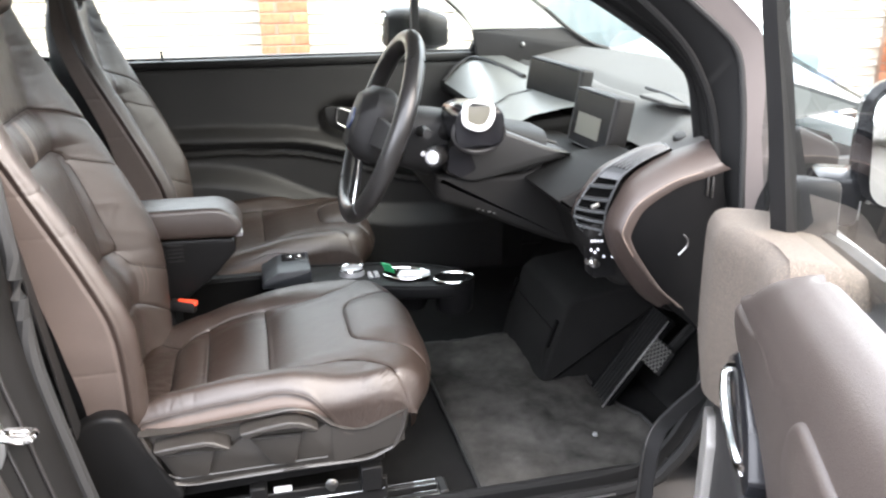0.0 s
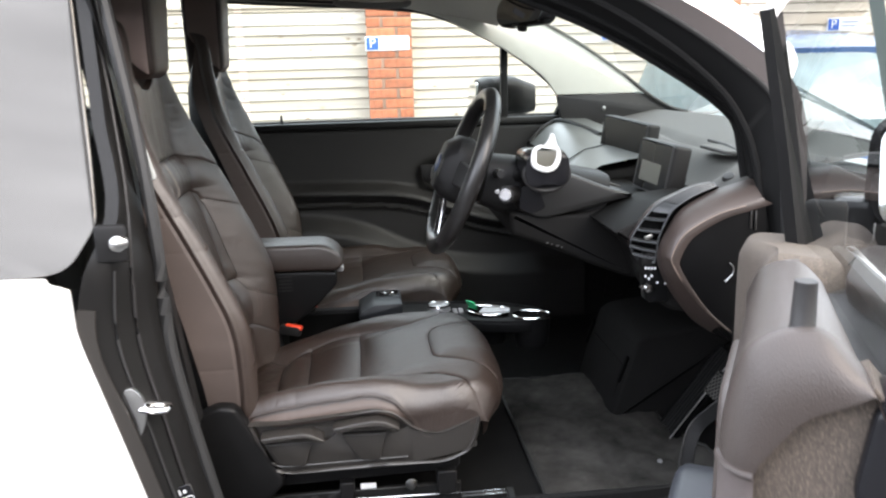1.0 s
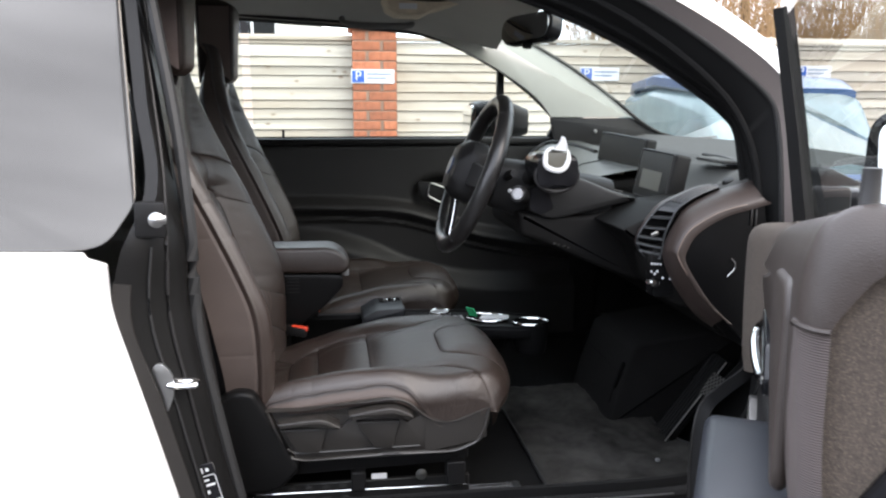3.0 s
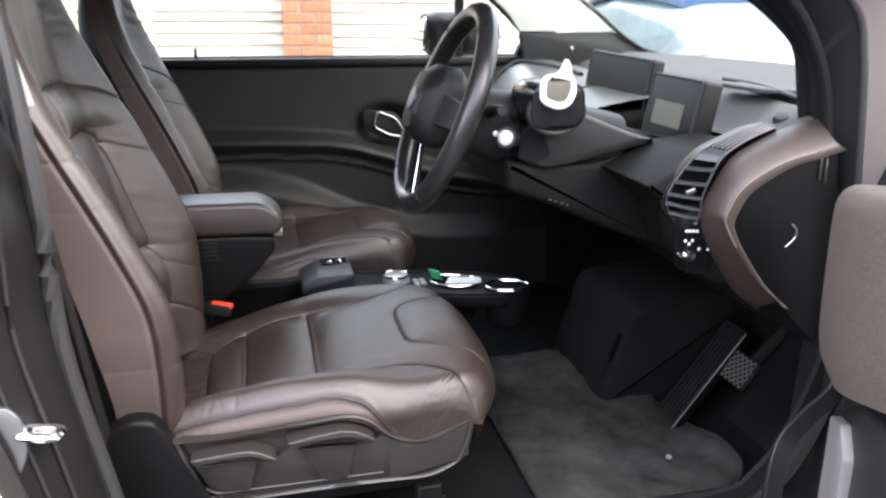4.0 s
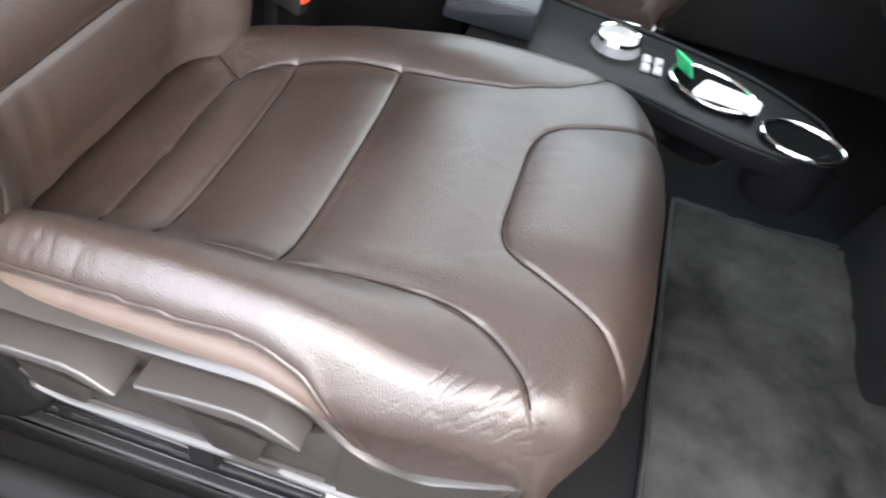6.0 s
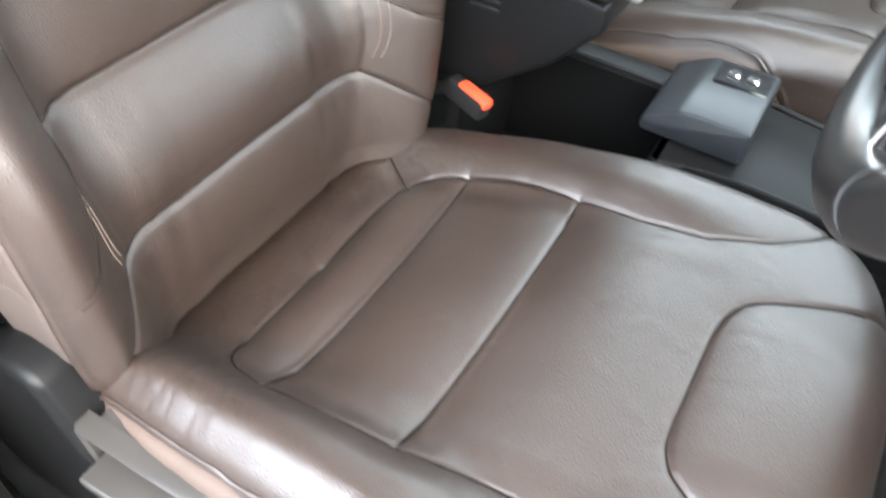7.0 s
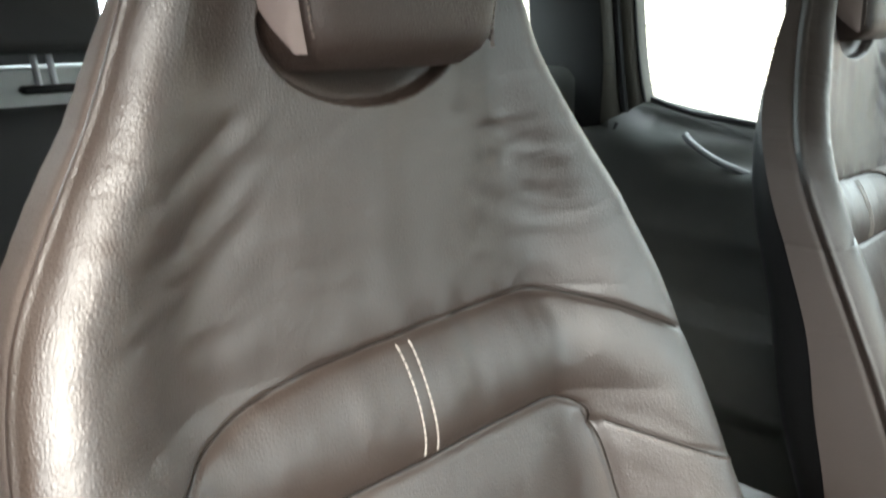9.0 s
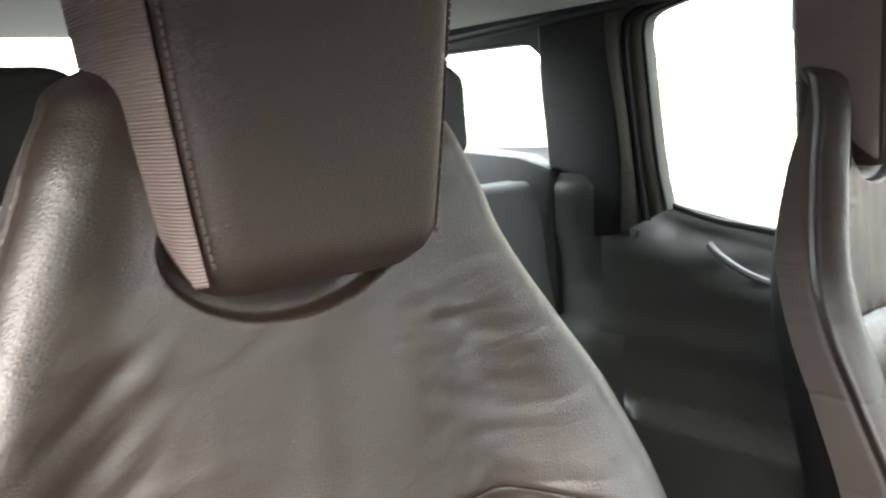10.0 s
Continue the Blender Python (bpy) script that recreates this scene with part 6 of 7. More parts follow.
def far_rear_door():
    d = thing("rear_door", "closed far rear door with a dark grab handle", "car door", "car doors")
    xs, zs = np.linspace(-1.0, -.36, 60), np.linspace(.40, 1.15, 70)
    X, Z = np.meshgrid(xs, zs, indexing="ij")
    topz = 1.140 - .185 * (X + .895)
    Z = .40 + (Z - .40) / .75 * (topz - .40)
    Y = .69 - .02 * (1 - step(Z, .85, .95)) + .055 * step(Z, topz - .10, topz)
    Y += .02 * np.exp(-(((X + .70) / .09) ** 2 + ((Z - 1.03) / .02) ** 2))
    Y -= .022 * step(Z, .84, .90) * (1 - step(Z, topz - .08, topz - .01))
    Y -= .045 * step(Z, .52, .60) * (1 - step(Z, .73, .77)) * step(X, -.98, -.90)
    part("inner_panel", grid(np.stack([X, Y, Z], -1), flip=True), SHELF, d)
    part("grab_edge", sweep(smooth_path([(-.775, .69, 1.075), (-.75, .683, 1.058), (-.70, .683, 1.032), (-.64, .69, 1.012)], 5), .007, 8), DOOR_GRAB, d)
    # pillar post, black seal and the door's window frame
    post = [(-.950, 1.087), (-.946, 1.21), (-.956, 1.316), (-.973, 1.422), (-.977, 1.495), (-.95, 1.53), (-.80, 1.545)]
    seal = [(-.908, 1.110), (-.923, 1.208), (-.936, 1.315), (-.947, 1.410), (-.947, 1.461), (-.925, 1.496), (-.80, 1.522)]
    edge = [(-.872, 1.130), (-.887, 1.195), (-.898, 1.271), (-.913, 1.417), (-.915, 1.468), (-.896, 1.494), (-.80, 1.514)]
    part("post", loft([at_far(post, .6665), at_far([(x * .5 + u * .5, z * .5 + v * .5) for (x, z), (u, v) in zip(post, seal)], .672), at_far(seal, .690)], 6), POST, d, "olive-grey pillar post", angle=60)
    part("post_seam", sweep([(-.948, .6655, 1.204), (-.936, .671, 1.205), (-.922, .688, 1.207)], .0012, 6), RUBBER, d)
    part("frame_seal", sweep(smooth_path(at_far(seal, .690), 6), .0085, 8, up=(0, 1, 0)), RUBBER_FLAT, d)
    part("frame", loft([at_far(seal, .694), at_far([(x * .45 + u * .55, z * .45 + v * .55) for (x, z), (u, v) in zip(seal, edge)], .693), at_far(edge, .704), at_far(edge, .738)], 6), POST, d, "olive-grey window frame", angle=60)
    part("frame_bead", sweep(smooth_path(at_far(edge, .704), 6), .0035, 6, up=(0, 1, 0)), RUBBER_FLAT, d)
    part("door_gap", sweep(smooth_path([(-.925, .688, 1.09), (-.932, .680, 1.04), (-.912, .676, .94), (-.865, .668, .875), (-.68, .668, .872)], 6), .004, 6), RUBBER, d)
    part("waist_strip", sweep(smooth_path([(-.90, .733, 1.142), (-.79, .733, 1.113), (-.67, .733, 1.098), (-.36, .73, 1.05)], 5), .007, 8), RUBBER, d)
    g = part("window_glass", prism([(-.93, 1.13), (-.37, 1.04), (-.37, 1.50), (-.93, 1.50)], "y", .735, .738, 0), GLASS, d)
    g.visible_shadow = False
    part("outer_skin", box(-1.0, -.36, .78, .80, .3, 1.05, .01, 1), WHITE, d)
    return d


far_rear_door()


def rear_bench():
    b = thing("rear_bench", "dark rear bench with white double stitching and headrests", "car seat")
    xs, zs = np.linspace(0, 1, 20), np.linspace(-.60, .60, 60)
    prof = smooth_path([(-.70, .56), (-.95, .55), (-1.03, .60), (-1.06, .80), (-1.10, 1.0), (-1.13, 1.17), (-1.20, 1.19)], 8)
    P = np.array([[(x - .012 * math.exp(-((abs(y) - .30) / .12) ** 4) * 0 + .02 * (1 - math.exp(-(y / .05) ** 2)), y, z) for y in zs] for x, z in prof])
    part("bench", grid(P, flip=True), BENCH, b)
    for z in (.98, 1.09):
        part("seam", sweep([(-1.077 - (z - .98) * .33, y, z) for y in np.linspace(-.58, -.05, 8)], .003, 6), RUBBER, b)
    for off in (-.004, .004):
        part("stitching", sweep([(-1.075, -.335 + off, .99), (-1.095, -.345 + off, 1.05), (-1.108, -.352 + off, 1.085)], .0012, 5), THREAD, b)
    part("parcel_edge", box(-1.34, -1.15, -.60, .42, 1.185, 1.238, .008, 2), GREY_SHELF, b, "pale parcel shelf edge")
    for y in (-.35, .32):
        h = part("headrest", prism(round_poly([(y - .125, 1.255), (y + .125, 1.255), (y + .12, 1.40), (y + .085, 1.425), (y - .085, 1.425), (y - .12, 1.40)], .03), "x", -1.22, -1.12, .02, 4), BENCH, b)
        for o in (.035, .055):
            part("post", sweep([(-1.145, y + o, 1.215), (-1.16, y + o, 1.27)], .0048, 8), SILVER, h)
        part("post_guide", box(-1.185, -1.13, y + .01, y + .08, 1.205, 1.216, .004, 1), BLACK, h)
    return b


GREY_SHELF = material("grey_green_shelf", (0.40, 0.42, 0.41), 0.7, bump=0.2)
BENCH = material("black_bench_cloth", (0.022, 0.021, 0.021), 0.7, grain=600, bump=0.4)
rear_bench()


# ---- near rear door, closed ----
def lean(z):
    """How far the glass leans inwards above the waist."""
    return max(0.0, z - .96) * .34


def near_rear_door():
    d = thing("rear_door", "closed white rear door with a dark glossy window and black jamb", "car door", "car doors")
    skin = round_poly([(-1.35, .30), (-.31, .30), (-.335, .46), (-.39, .68), (-.438, .86), (-.44, .935), (-.47, .945), (-.475, .955), (-1.35, .975)], [0, .02, .05, .1, .05, .004, .004, .004, 0], 4)
    part("outer_skin", prism(skin, "y", -.815, -.795, .004), WHITE, d, "white painted door skin")
    gl = round_poly([(-1.35, .975), (-.50, .955), (-.44, .962), (-.395, 1.03), (-.40, 1.12), (-.435, 1.46), (-1.35, 1.46)], [0, .05, .06, .02, .1, .01, 0], 5)
    a = prism(gl, "y", -.80, -.790, .002)
    for v in a.verts:
        v.co.y += lean(v.co.z)
    part("window_glass", a, REAR_GLASS, d, "dark grey door glass mirroring the sky", smooth=False)
    part("glass_edge", sweep(smooth_path([(x, -.803 + lean(z), z) for x, z in ((-.436, 1.46), (-.420, 1.25), (-.398, 1.03))], 6), .0016, 5), RUBBER, d)
    # jamb that faces the door opening
    P = []
    for z in np.linspace(.36, 1.47, 40):
        xo = float(interp(np.array(z), [(.36, -.315), (.46, -.338), (.68, -.392), (.86, -.437), (.95, -.42), (1.03, -.385), (1.2, -.40), (1.47, -.43)]))
        xi = float(interp(np.array(z), [(.36, -.235), (.46, -.262), (.68, -.305), (.86, -.330), (.95, -.33), (1.03, -.342), (1.2, -.363), (1.47, -.405)]))
        k, q = lean(z), 1 - .45 * step(z, .96, 1.4)
        P.append([(xo, -.802 + k, z), (xo + .02, -.800 + k, z), ((xo + xi) / 2, -.785 + k, z), (xi - .012, -.745 * q - .70 * (1 - q) + k * q, z), (xi, -.725 * q - .69 * (1 - q) + k * q, z),
                  (xi - .003, -.70 + .06 * (1 - q), z), (xi - .03, -.655 + .04 * (1 - q), z), (xi - .06, -.645 + .04 * (1 - q), z)])
    P = np.array(P)
    part("jamb", grid(P, flip=True), JAMB, d, "black plastic door jamb")
    part("jamb_fold", sweep(P[2:22, 2] + (.001, -.002, 0), .0022, 6), RUBBER, d)
    part("jamb_fold", sweep(P[2:36, 3] * .6 + P[2:36, 2] * .4 + (.002, -.002, 0), .0030, 6), DARK, d)
    part("jamb_flange", sweep(P[1:20, 0] * .55 + P[1:20, 1] * .45 + (.004, -.002, 0), .010, profile=[(-1.4, -.15), (1.4, -.15), (1.5, .1), (-1.5, .1)], up=(0, 1, 0)), GREYP, d, "grey painted door flange")
    seal = smooth_path([(-.245, -.715, .40), (-.285, -.715, .60), (-.318, -.715, .80), (-.322, -.715, .98), (-.340, -.690, 1.15), (-.39, -.645, 1.45)], 6)
    part("jamb_seal", sweep(seal, .011, 8), RUBBER, d)
    part("striker_plate", prism(round_poly([(-.376, .672), (-.362, .672), (-.350, .70), (-.350, .740), (-.368, .762), (-.384, .755), (-.386, .70)], .012), "y", -.795, -.786, .002), STEEL, d, "steel striker plate")
    part("striker", sweep(smooth_path([(-.368, -.786, .720), (-.338, -.800, .722), (-.316, -.806, .724), (-.312, -.792, .725), (-.334, -.780, .722), (-.362, -.772, .720)], 5), .0062, 8), CHROME, d, "bright steel striker loop")
    part("bolt", lathe([(0, .010), (.009, .008), (.013, .003), (.016, 0)], 14, pose(-.360, -.797, 1.005, 90, 0, 0)), STEEL, d)
    part("plug", box(-.395, -.345, -.80, -.785, .975, 1.035, .006, 2), BLACK, d)
    lab = pose(-.300, -.7745, .515, 0, -14, 0)
    label = part("warning_label", box(-.017, .017, -.0016, .0016, -.052, .052, .001, 1, lab), GLOSS, d, "black warning label with white print")
    frame_pts = [lab @ Vector((x, -.0018, z)) for x, z in round_poly([(-.014, -.048), (.014, -.048), (.014, .030), (-.014, .030)], .004)]
    part("print_frame", sweep([tuple(q) for q in frame_pts], .0007, 5, closed=True, up=(0, 1, 0)), PAPER, label)
    for x0, x1, z0, z1 in ((-.012, -.004, .036, .046), (.001, .006, .038, .044), (-.010, .002, .020, .023), (-.006, .010, .010, .014), (-.011, -.003, -.004, .002), (.002, .011, -.020, -.017), (-.009, .004, -.036, -.032)):
        part("print_bar", box(x0, x1, -.0024, -.0014, z0, z1, 0, 1, lab), PAPER, label)
    return d


JAMB = material("satin_black_jamb", (0.0088, 0.0085, 0.0083), 0.36, bump=0.1, grain=700, spec=0.25)
REAR_GLASS = material("mirroring_dark_glass", (0.03, 0.03, 0.032), 0.04, bump=0, vary=0.02, spec=1.0)
REAR_GLASS.node_tree.nodes["Principled BSDF"].inputs["IOR"].default_value = 1.56
REAR_GLASS.node_tree.nodes["Principled BSDF"].inputs["Specular Tint"].default_value = (1.0, 0.94, 0.85, 1)
near_rear_door()


def belt():
    b = thing("seat_belt", "seat belt guide with a pale tab beside the backrest", "seat belt")
    part("tab", box(-.006, .006, -.004, .004, -.048, .048, .003, 1, pose(-.352, -.614, 1.125, 0, -13, 0)), GREY_SHELF, b)
    part("strap", sweep([(-.40, -.66, 1.42), (-.375, -.64, 1.15), (-.34, -.63, .95), (-.30, -.63, .62)], .020, profile=[(-1, -.06), (1, -.06), (1, .06), (-1, .06)]), BLACK, b)


belt()


def footwell_trim():
    t = thing("sill_trim", "black moulded kick trim and rubber seal by the footwell", "trim", kind="structure")
    line = smooth_path([(.795, -.735, .90), (.808, -.735, .80), (.800, -.735, .70), (.765, -.735, .58), (.70, -.735, .47), (.60, -.735, .428), (.20, -.735, .425), (-.24, -.735, .425)], 8)
    part("seal_bead", sweep(line, .012, 8), RUBBER_FLAT, t)
    inner = line + (.0, .035, .004)
    part("kick_edge", sweep(inner, .012, profile=[(-1, -.5), (1, -.5), (1.1, .2), (.6, .7), (-.6, .7), (-1.1, .2)], up=(0, 1, 0)), RUBBER_FLAT, t)
    # steel thread added to draw the sill's glint as a bright line
    part("sill_glint", sweep([(-.24, -.752, .432), (.20, -.752, .432), (.58, -.752, .434)], .0018, 6), STEEL, t, "bright edge of the sill trim")
    for x, y, z in ((.79, -.665, .80), (.785, -.668, .762), (.80, -.66, .742)):
        part("bright_clip", lathe([(0, .005), (.005, .004), (.006, 0)], 10, pose(x, y, z, 90, 0, 0)), STEEL, t)
    return t


footwell_trim()


# ---- near front door, standing open ----
def door_top(x):
    """The height of the trim's top edge along the door."""
    return .980 + .156 * -x


def pane_y(x, z):
    """The door glass bows in towards the hinge and leans in above the waist."""
    return -.066 + .060 * (x + .96) / .70 + .23 * (z - 1.10)


def slant_pane(corners, n=10):
    """A curved pane between four (x, z) corners: low back, low front, high front, high back."""
    rows = []
    for u in np.linspace(0, 1, n):
        row = []
        for v in np.linspace(0, 1, n):
            lo = np.array(corners[0]) * (1 - u) + np.array(corners[1]) * u
            hi = np.array(corners[3]) * (1 - u) + np.array(corners[2]) * u
            x, z = lo * (1 - v) + hi * v
            row.append((x, pane_y(x, z), z))
        rows.append(row)
    return grid(np.array(rows))


# the door trim's section at its trailing end: the leather roll above, the ribbed strip below
ROLL = [(.038, -.080), (.0375, -.060), (.036, -.046), (.033, -.030), (.026, -.013), (.013, -.003), (.002, 0), (-.011, 0), (-.025, -.012), (-.034, -.024), (-.040, -.045)]
ROLL_HEM = [(.018, -.080), (.0165, -.074), (.0135, -.069), (.009, -.062), (.003, -.053), (-.003, -.045), (-.011, -.039), (-.021, -.034), (-.030, -.029), (-.036, -.026), (-.042, -.040)]
STRIP = [(.022, .60), (.018, .70), (.014, .78), (.015, .84), (.024, .885), (.032, .925), (.037, .98), (.038, 1.053)]


def leather_front(z):
    """Where the leather begins along the door, by height."""
    return float(interp(np.array(z), [(.60, -.50), (.78, -.40), (.84, -.28), (.87, -.245), (.90, -.25), (.95, -.30), (.99, -.37), (1.03, -.44), (1.06, -.51)]))


def near_front_door():
    d = thing("front_door", "wide open near front door with fibre and brown leather trim", "car door", "car doors")
    # built shut, along -x from its hinge, then swung out; the inner side is +y
    L = .98
    sk = prism(round_poly([(-L, .36), (-L, .70), (-L, .90), (-L, 1.100), (.0, .965), (.0, .90), (0, .70), (0, .34)], [.03, 0, 0, .03, .03, 0, 0, .03]), "y", -.108, -.088, .008, 3)
    for v in sk.verts:
        v.co.y -= .05 * max(0.0, .97 - v.co.z) * min(1.0, max(0.0, v.co.z - .45) / .3)
    part("outer_skin", sk, WHITE, d, "white painted outer skin")
    part("core", prism(round_poly([(-L + .02, .42), (-.02, .42), (-.02, .95), (-.50, 1.02), (-L + .02, 1.06)], .03), "y", -.087, .008, .004), DARK, d)
    # fibre board: inner face, rounded top edge, broad top
    rows = []
    for x in np.r_[-.052, np.linspace(-.058, -.60, 34)]:
        zt = door_top(x)
        nose = .012 if x > -.055 else 0.0
        low = .76 + .30 * max(0.0, -.17 - x)
        w = .062 - .034 * float(step(np.array(-x), .20, .40))
        zt -= .085 * float(step(np.array(-x), .45, .53))
        sec = smooth_path([(w - .008, low), (w - .002, low + .05), (w, zt - .05), (w - .004, zt - .016), (w - .018, zt - .002), (w * .3, zt), (-.02, zt - .002), (-.055, zt - .008), (-.062, zt - .03)], 4)
        rows.append([(x, y - nose * np.sign(y), z - nose * (z > zt - .03)) for y, z in sec])
    part("fibre_panel", grid(np.array(rows)), KENAF, d, "grey-brown fibre board upper trim", angle=60)
    part("board_end", prism(round_poly([(-.055, .80), (.045, .78), (.050, .965), (.036, .983), (-.055, .975)], .012), "x", -.058, -.051, .002), KENAF, d)
    # leather: inner face, roll over the top, and the turned trailing end
    xs = np.linspace(0, 1, 40)
    prof = smooth_path(ROLL, 4)
    hem = smooth_path(ROLL_HEM, 4)
    strip = smooth_path(STRIP, 4)
    whole_y, whole_z = np.r_[strip[:, 0], prof[1:, 0]], np.r_[strip[:, 1], 1.133 + prof[1:, 1]]
    hem_y, hem_z = np.r_[strip[:, 0] - .020, hem[1:, 0]], np.r_[strip[:, 1], 1.133 + hem[1:, 1]]
    roll = np.r_[np.zeros(len(strip)), np.ones(len(prof) - 1)]
    cols = []
    past_top = np.cumsum(whole_z >= 1.1329) > 0
    for i in range(len(whole_y)):
        y0, z0 = whole_y[i], whole_z[i]
        xf = -.515 if past_top[i] else leather_front(min(z0 - .075 * roll[i], 1.06) if roll[i] else z0)
        line = []
        for k, u in enumerate(xs):
            x = xf + (-.955 - xf) * u
            fall = (door_top(x) - 1.133) * step(np.array(z0), .94, 1.10)
            tuck = .016 * (1 - min(1, u * 14)) ** 2
            belly = .006 * step(np.array(x), -.55, -.35) * step(np.array(z0), .86, .93)
            line.append((x, y0 + belly - tuck * (1 if y0 > -.01 else -1), z0 + float(fall) - tuck * .8 * past_top[i]))
        for a in np.linspace(.12, 1, 8) * math.pi / 2:
            f = 1 - math.cos(a)
            line.append((-.955 - .029 * math.sin(a), y0 + (hem_y[i] - y0) * f, z0 + (hem_z[i] - z0) * f))
        cols.append(line)
    cols = np.array(cols)
    ns = len(strip)
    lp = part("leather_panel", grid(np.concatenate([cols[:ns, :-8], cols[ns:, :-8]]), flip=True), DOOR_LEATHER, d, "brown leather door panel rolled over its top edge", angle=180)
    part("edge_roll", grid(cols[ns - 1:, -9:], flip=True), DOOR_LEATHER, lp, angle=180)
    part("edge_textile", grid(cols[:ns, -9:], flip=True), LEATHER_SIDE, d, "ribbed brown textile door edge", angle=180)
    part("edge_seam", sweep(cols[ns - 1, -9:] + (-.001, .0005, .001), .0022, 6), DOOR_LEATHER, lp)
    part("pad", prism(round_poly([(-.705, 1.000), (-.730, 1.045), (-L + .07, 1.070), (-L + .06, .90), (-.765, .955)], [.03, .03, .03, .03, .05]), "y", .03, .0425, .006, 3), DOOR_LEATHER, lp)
    # armrest pocket, pull bow and the pale plate under it
    part("armrest", prism(round_poly([(-.92, .60), (-.92, .838), (-.575, .834), (-.50, .800), (-.46, .60)], [.03, .03, .03, .04, .04]), "y", .0, .100, .014, 4), BLUE_GREY, d, "slate grey padded door armrest")
    part("lower_panel", prism(round_poly([(-L + .04, .42), (-.10, .44), (-.09, .70), (-.20, .76), (-.45, .80), (-L + .04, .70)], .04), "y", -.015, .030, .012, 3), DARK, d)
    bow = smooth_path([(-.135, .040, .772), (-.160, .050, .752), (-.195, .085, .728), (-.226, .111, .700), (-.240, .118, .62), (-.245, .115, .50)], 6)
    part("pull_bow", sweep(bow, .010, profile=[(-1.0, -.35), (1.0, -.35), (1.1, 0), (1.0, .35), (-1.0, .35), (-1.1, 0)], up=(1, 0, 0)), BLACK, d, "gloss black bow of the door pocket")
    part("bow_edge", sweep(bow + (-.004, .008, .006), .0010, 6), GREYP, d)
    part("pale_plate", prism(round_poly([(-.115, .50), (-.115, .700), (-.17, .715), (-.21, .69), (-.21, .50)], .008), "y", .026, .042, .003), GREY_PLATE, d, "pale grey speaker plate")
    cup = part("handle_cup", prism(round_poly([(-.391, .924), (-.315, .882), (-.312, .858), (-.502, .850), (-.557, .854), (-.576, .882), (-.536, .911), (-.433, .922)], .010), "y", .008, .0385, .003), GLOSS, d, "black recess of the inner handle")
    part("handle", sweep(smooth_path([(-.405, .030, .912), (-.355, .041, .884), (-.39, .046, .875), (-.45, .045, .868), (-.51, .040, .864), (-.535, .036, .870), (-.548, .028, .886)], 6), .0062, 8), CHROME, cup, "chrome inner door handle")
    # the trailing edge: bare board, latch cover, gloss band and metal
    part("edge_board", prism([(.020, .60), (.020, 1.05), (.012, 1.066), (.002, 1.083), (-.010, 1.095), (-.024, 1.101), (-.036, 1.108), (-.052, 1.09), (-.056, 1.03), (-.050, 1.015), (-.039, .990), (-.019, .960), (-.004, .935), (.007, .89), (.012, .82), (.0, .60)],
                             "x", -L + .006, -L + .05, .001, 1), KENAF, d, "bare fibre board edge")
    part("latch_cover", prism(round_poly([(-.036, 1.098), (-.050, 1.113), (-.056, 1.108), (-.055, 1.060), (-.058, 1.028), (-.048, 1.022), (-.036, 1.032), (-.030, 1.052)], .006), "x", -L - .003, -L + .04, .005, 3), GLOSS, d, "gloss black latch cover")
    band = [(-.052, 1.022), (-.041, .993), (-.021, .963), (-.006, .938), (.005, .890), (.012, .80), (.014, .60), (-.004, .60), (-.008, .84), (-.018, .884), (-.040, .928), (-.058, .981), (-.061, 1.017)]
    part("edge_band", prism(band, "x", -L - .003, -L + .04, .003, 2), GLOSS, d, "gloss black curved edge band")
    part("edge_plate", prism(round_poly([(-.056, 1.10), (-.086, 1.10), (-.088, .42), (.0, .42), (-.004, .84), (-.016, .88), (-.038, .926), (-.056, .978)], .006), "x", -L + .002, -L + .05, .003), GREYP, d, "grey painted metal door edge")
    part("edge_fold", sweep([(-L, -.060, .985), (-L, -.078, .955), (-L, -.086, .950)], .003, 6), BLACK, d)
    part("lower_cover", prism(smooth_path([(-.002, .70), (-.006, .84), (-.014, .885), (-.030, .926), (-.062, .953), (-.10, .971), (-.17, .985)], 5).tolist() + [(-.17, .42), (0, .42)], "x", -L - .012, -L + .04, .005, 3), LOWER_COVER, d, "dark brown lower door cover")
    part("edge_seal", sweep(smooth_path([(-L - .002, -.087, 1.10), (-L - .002, -.089, 1.02), (-L - .002, -.090, .90), (-L - .002, -.090, .6)], 5), .0045, 6), RUBBER, d)
    part("lock_pin", lathe([(0, .026), (.006, .026), (.0068, 0), (.0095, -.004)], 12, pose(-L + .035, -.001, 1.128)), DARK, d, "dark lock pin")
    part("plug", lathe([(0, .003), (.004, .002), (.005, 0)], 10, pose(-.965, .008, 1.118)), DARK, d)
    # waist seal, glass, sash and mirror
    seal = [(x, -.070 if x < -.3 else -.066 + .02 * (x + .3), door_top(x) - .012) for x in np.linspace(-L + .01, -.06, 12)]
    part("waist_seal", sweep(seal, .011, profile=[(-.7, -1), (.7, -1), (.8, .6), (0, 1), (-.8, .6)]), RUBBER, d, "black waist seal under the glass")
    part("waist_rail", sweep(np.array(seal) + (0, -.014, -.006), .008, 8), STEEL, d)
    corners = [(-L + .02, 1.06), (-.25, 1.0), (-.285, 1.33), (-.955, 1.40)]
    g = part("window_glass", slant_pane(corners), GLASS, d, "clear door glass with a dark edge")
    g.visible_shadow = False
    edge = [(x, pane_y(x, z), z) for x, z in (np.array(corners[0]) * (1 - v) + np.array(corners[3]) * v for v in np.linspace(0, 1, 8))]
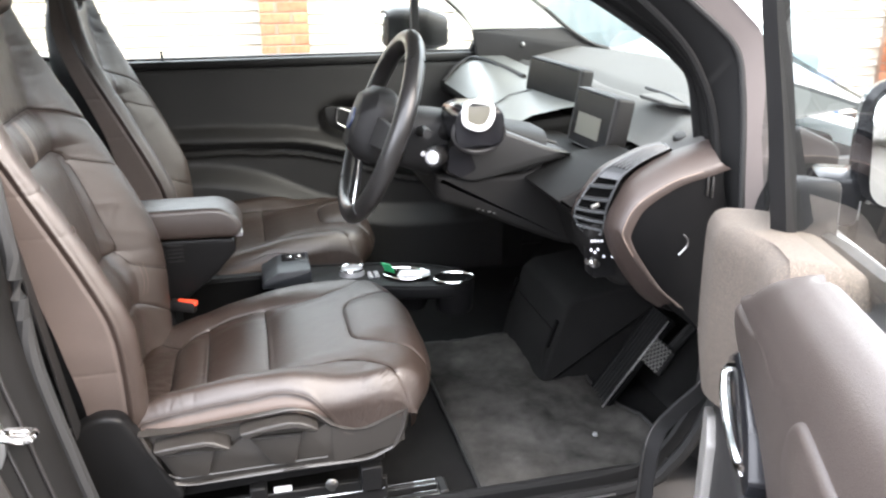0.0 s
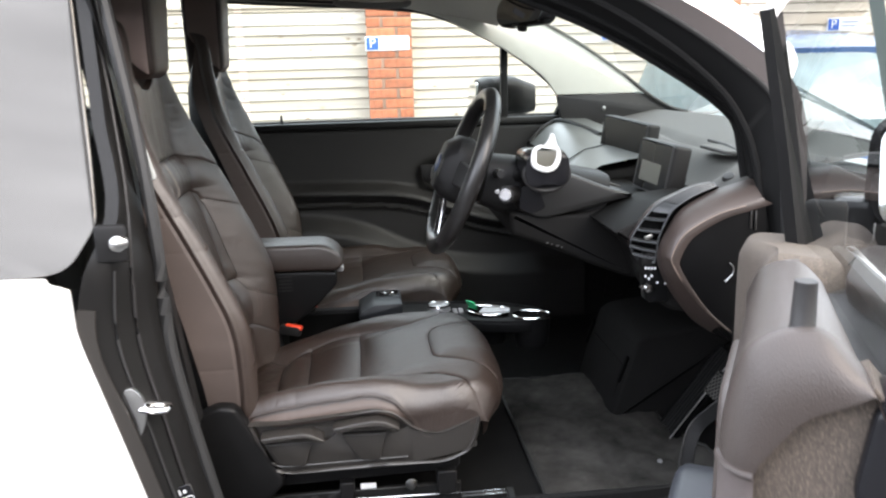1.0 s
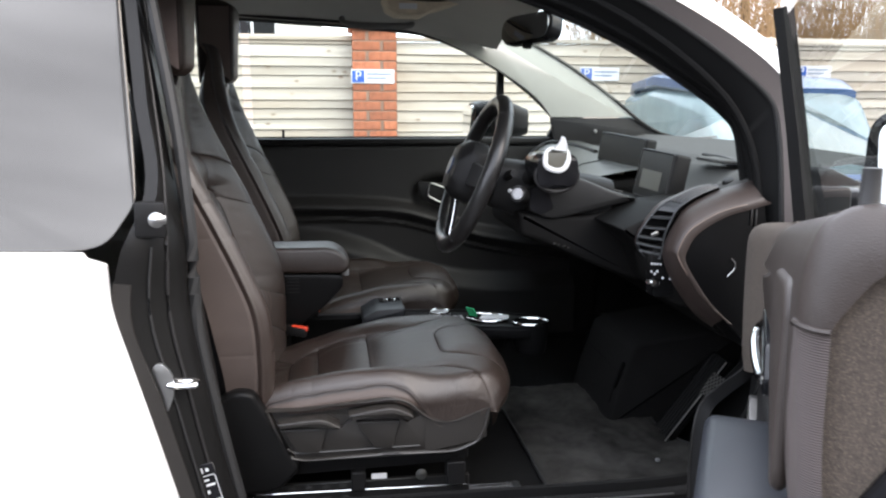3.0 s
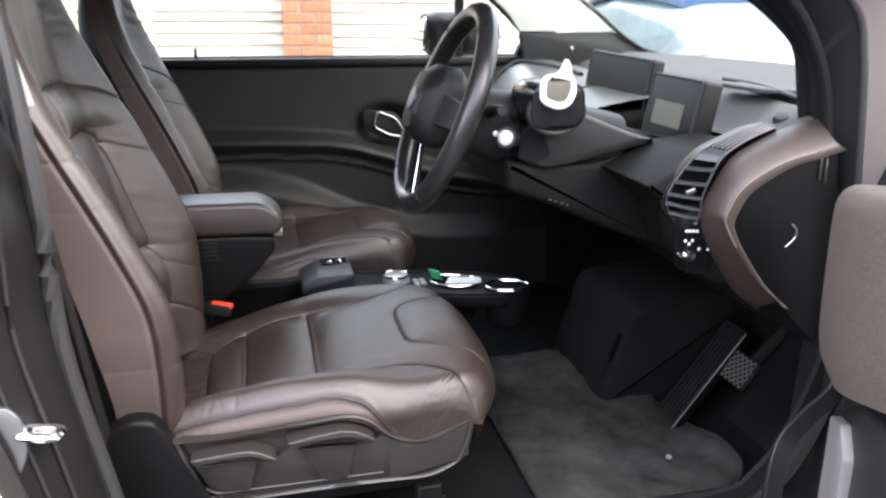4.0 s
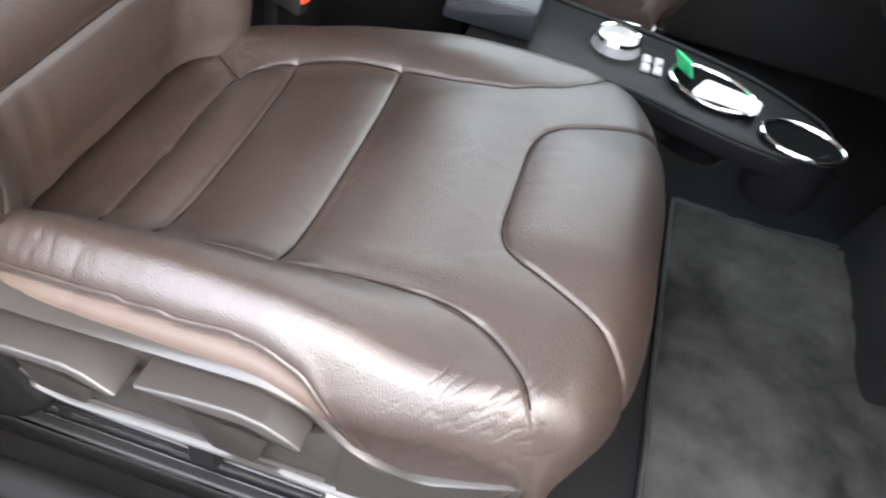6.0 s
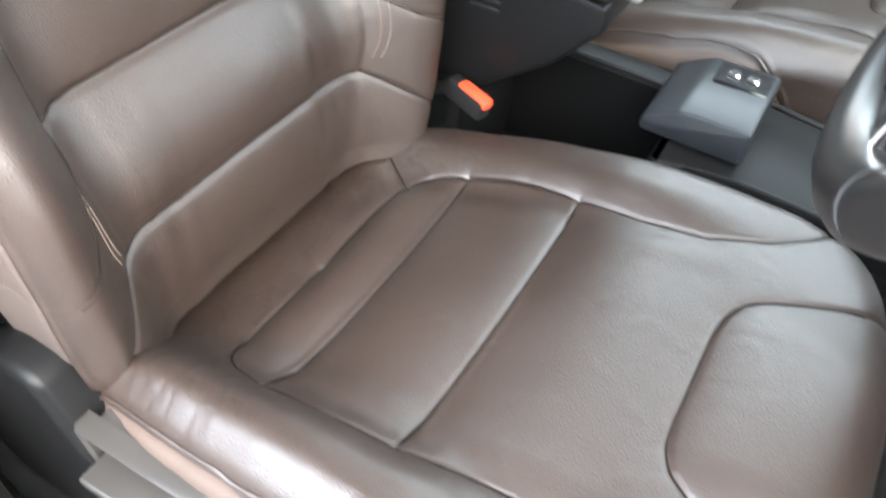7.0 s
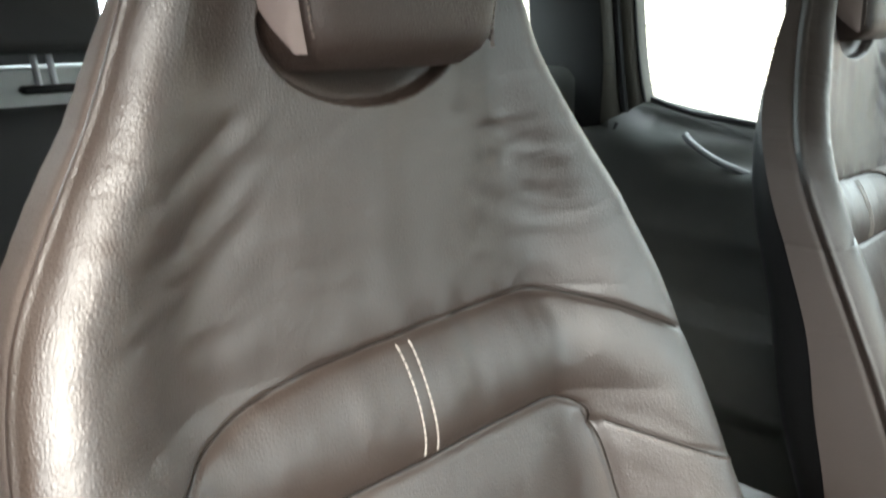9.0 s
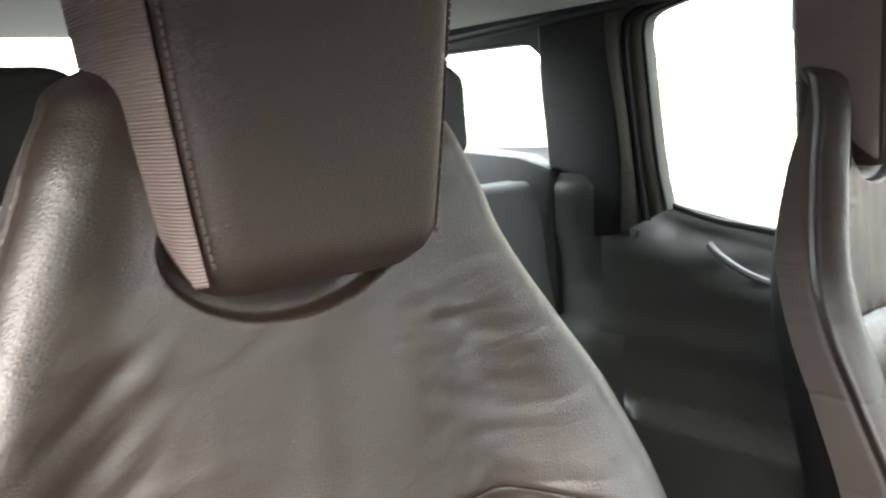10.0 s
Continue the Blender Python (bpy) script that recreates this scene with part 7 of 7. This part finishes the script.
    part("glass_edge", sweep(edge, .0032, profile=[(-1, -1), (1, -1), (1, 1), (-1, 1)]), PANE_EDGE, g)
    part("sash", sweep([(-.238, -.018, .985), (-.262, .008, 1.15), (-.282, .040, 1.325)], .012, profile=[(-1, -.7), (1, -.7), (1, .7), (-1, .7)]), BLACK, d, "black sash bar before the quarter light")
    q = part("quarter_light", slant_pane([(-.235, 1.0), (-.05, .99), (-.10, 1.10), (-.270, 1.27)], 6), GLASS, d)
    q.visible_shadow = False
    part("mirror_sail", prism(round_poly([(-.24, .975), (-.03, .95), (-.05, 1.04), (-.22, 1.075)], .015), "y", -.075, -.02, .008), BLACK, d)
    mh = part("mirror_housing", rounded_shell([(-.128, .108, 1.020, 1.182, .45), (-.12, .115, 1.015, 1.188, .45), (-.08, .11, 1.02, 1.185, .5), (-.02, .06, 1.05, 1.16, .6)]), GLOSS, d)
    mh.location.y = -.215
    mg = prism(round_poly([(-.312, 1.030), (-.118, 1.030), (-.112, 1.168), (-.312, 1.172)], .03), "x", -.158, -.152, 0)
    for v in mg.verts:
        v.co.x += .22 * (v.co.z - 1.172) + .026
    part("mirror_glass", mg, MIRROR, d, "mirror glass tilted to the sky", smooth=False)
    part("mirror_arm", box(-.13, -.05, -.12, -.06, .99, 1.06, .012, 2), GLOSS, d)
    d.matrix_basis = pose(.72, -.835, 0, 0, 0, DOOR_SWING)
    return d


LOWER_COVER = material("dark_brown_plastic", (0.016, 0.0132, 0.0122), 0.45, bump=0.1, vary=0.1, spec=0.3)
GREY_PLATE = material("pale_grey_plastic", (0.22, 0.21, 0.20), 0.45, bump=0.1)
PANE_EDGE = material("green_glass_edge", (0.06, 0.075, 0.07), 0.25, bump=0)


DOOR_SWING = 61
near_front_door()


def rear_view_mirror():
    m = thing("rear_view_mirror", "black rear-view mirror under the roof", "mirror")
    outline = [(-.095, -.036), (.095, -.040), (.118, -.020), (.120, .020), (.090, .038), (-.085, .040), (-.112, .022), (-.114, -.018)]
    part("housing", prism(round_poly(outline, .022, 6), "x", -.012, .030, .010, 4), GLOSS, m)
    part("glass", prism(round_poly([(y * .93, z * .86) for y, z in outline], .018, 6), "x", -.0145, -.0125, 0), DARKENED_MIRROR, m, "dimmed mirror glass")
    part("switch", box(-.006, .012, -.012, .012, -.052, -.036, .004, 2), BLACK, m)
    part("stem", sweep([(.02, 0, .01), (.07, 0, .045)], .009, 8), BLACK, m)
    m.matrix_basis = pose(.45, -.02, 1.385, 0, 10, 20)
    v = thing("sun_visor", "beige sun visor with a paper pocket hanging from the roof", "sun visor")
    flap = [(.085, 1.500), (.098, 1.462), (.130, 1.446), (.200, 1.444), (.240, 1.464), (.325, 1.476), (.325, 1.486), (.250, 1.488), (.180, 1.496)]
    board = part("board", prism(round_poly(flap, .006), "y", .22, .40, .004, 2), BEIGE, v)
    part("pocket", box(.128, .180, .2150, .2196, 1.456, 1.472, .001, 1, None), PAPER, board, "small white paper label")
    part("fold", sweep(smooth_path([(.09, .218, 1.497), (.15, .217, 1.484), (.22, .217, 1.480), (.30, .218, 1.483)], 5), .003, 6), DARK, board)


# mirror colour lowered so that it looks like a reflection of the dark cabin
DARKENED_MIRROR = material("darkened_mirror_glass", (0.30, 0.31, 0.33), 0.04, metal=1.0, vary=0.0, bump=0)
BEIGE = material("beige_cloth", (0.70, 0.60, 0.46), 0.9, grain=600, bump=0.3, vary=0.15, blotch=20)

rear_view_mirror()


def grab_handle():
    g = thing("grab_handle", "folded dark grab handle under the far roof rail", "handle")
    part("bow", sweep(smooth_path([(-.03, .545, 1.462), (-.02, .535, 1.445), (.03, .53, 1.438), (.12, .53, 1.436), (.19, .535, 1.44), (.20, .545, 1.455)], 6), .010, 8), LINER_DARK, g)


grab_handle()


# ---- brick pillars, course by course ----
def brick_pillar(x, w=.345, h=1.73):
    p = thing("brick_pillar", "square red brick pillar with a flat cap in the fence", "pillar", "brick pillars in the fence")
    y0, y1 = FENCE_Y - .16, FENCE_Y + .18
    part("mortar_core", box(x - w / 2 + .006, x + w / 2 - .006, y0 + .006, y1 - .006, 0, h, 0), MORTAR, p)
    full = box(-.105, .105, -.05, .05, -.0325, .0325, .004, 1)
    half = box(-.05, .05, -.05, .05, -.0325, .0325, .004, 1)
    me = {}
    for key, bm in (("full", full), ("half", half)):
        me[key] = bpy.data.meshes.new("brick")
        bm.to_mesh(me[key])
        bm.free()
        me[key].materials.append(BRICK)
    rows = int(h / .075)
    rnd = random.Random(int(x * 100))
    for k in range(rows):
        z = .0375 + .075 * k
        order = ("full", "half") if k % 2 else ("half", "full")
        xx = x - w / 2
        for key in order:
            ln = .21 if key == "full" else .10
            gap = (w - .32) 
            ob = new("brick", me[key])
            ob.parent = p
            ob.location = (xx + ln / 2 + (.0 if xx == x - w / 2 else 0), y0 + .05 + rnd.uniform(-.002, .002), z)
            xx += ln + gap
    part("cap", box(x - w / 2 - .03, x + w / 2 + .03, y0 - .03, y1 + .03, h, h + .03, .01, 1), BRICK, p)


for px in PILLARS:
    brick_pillar(px)
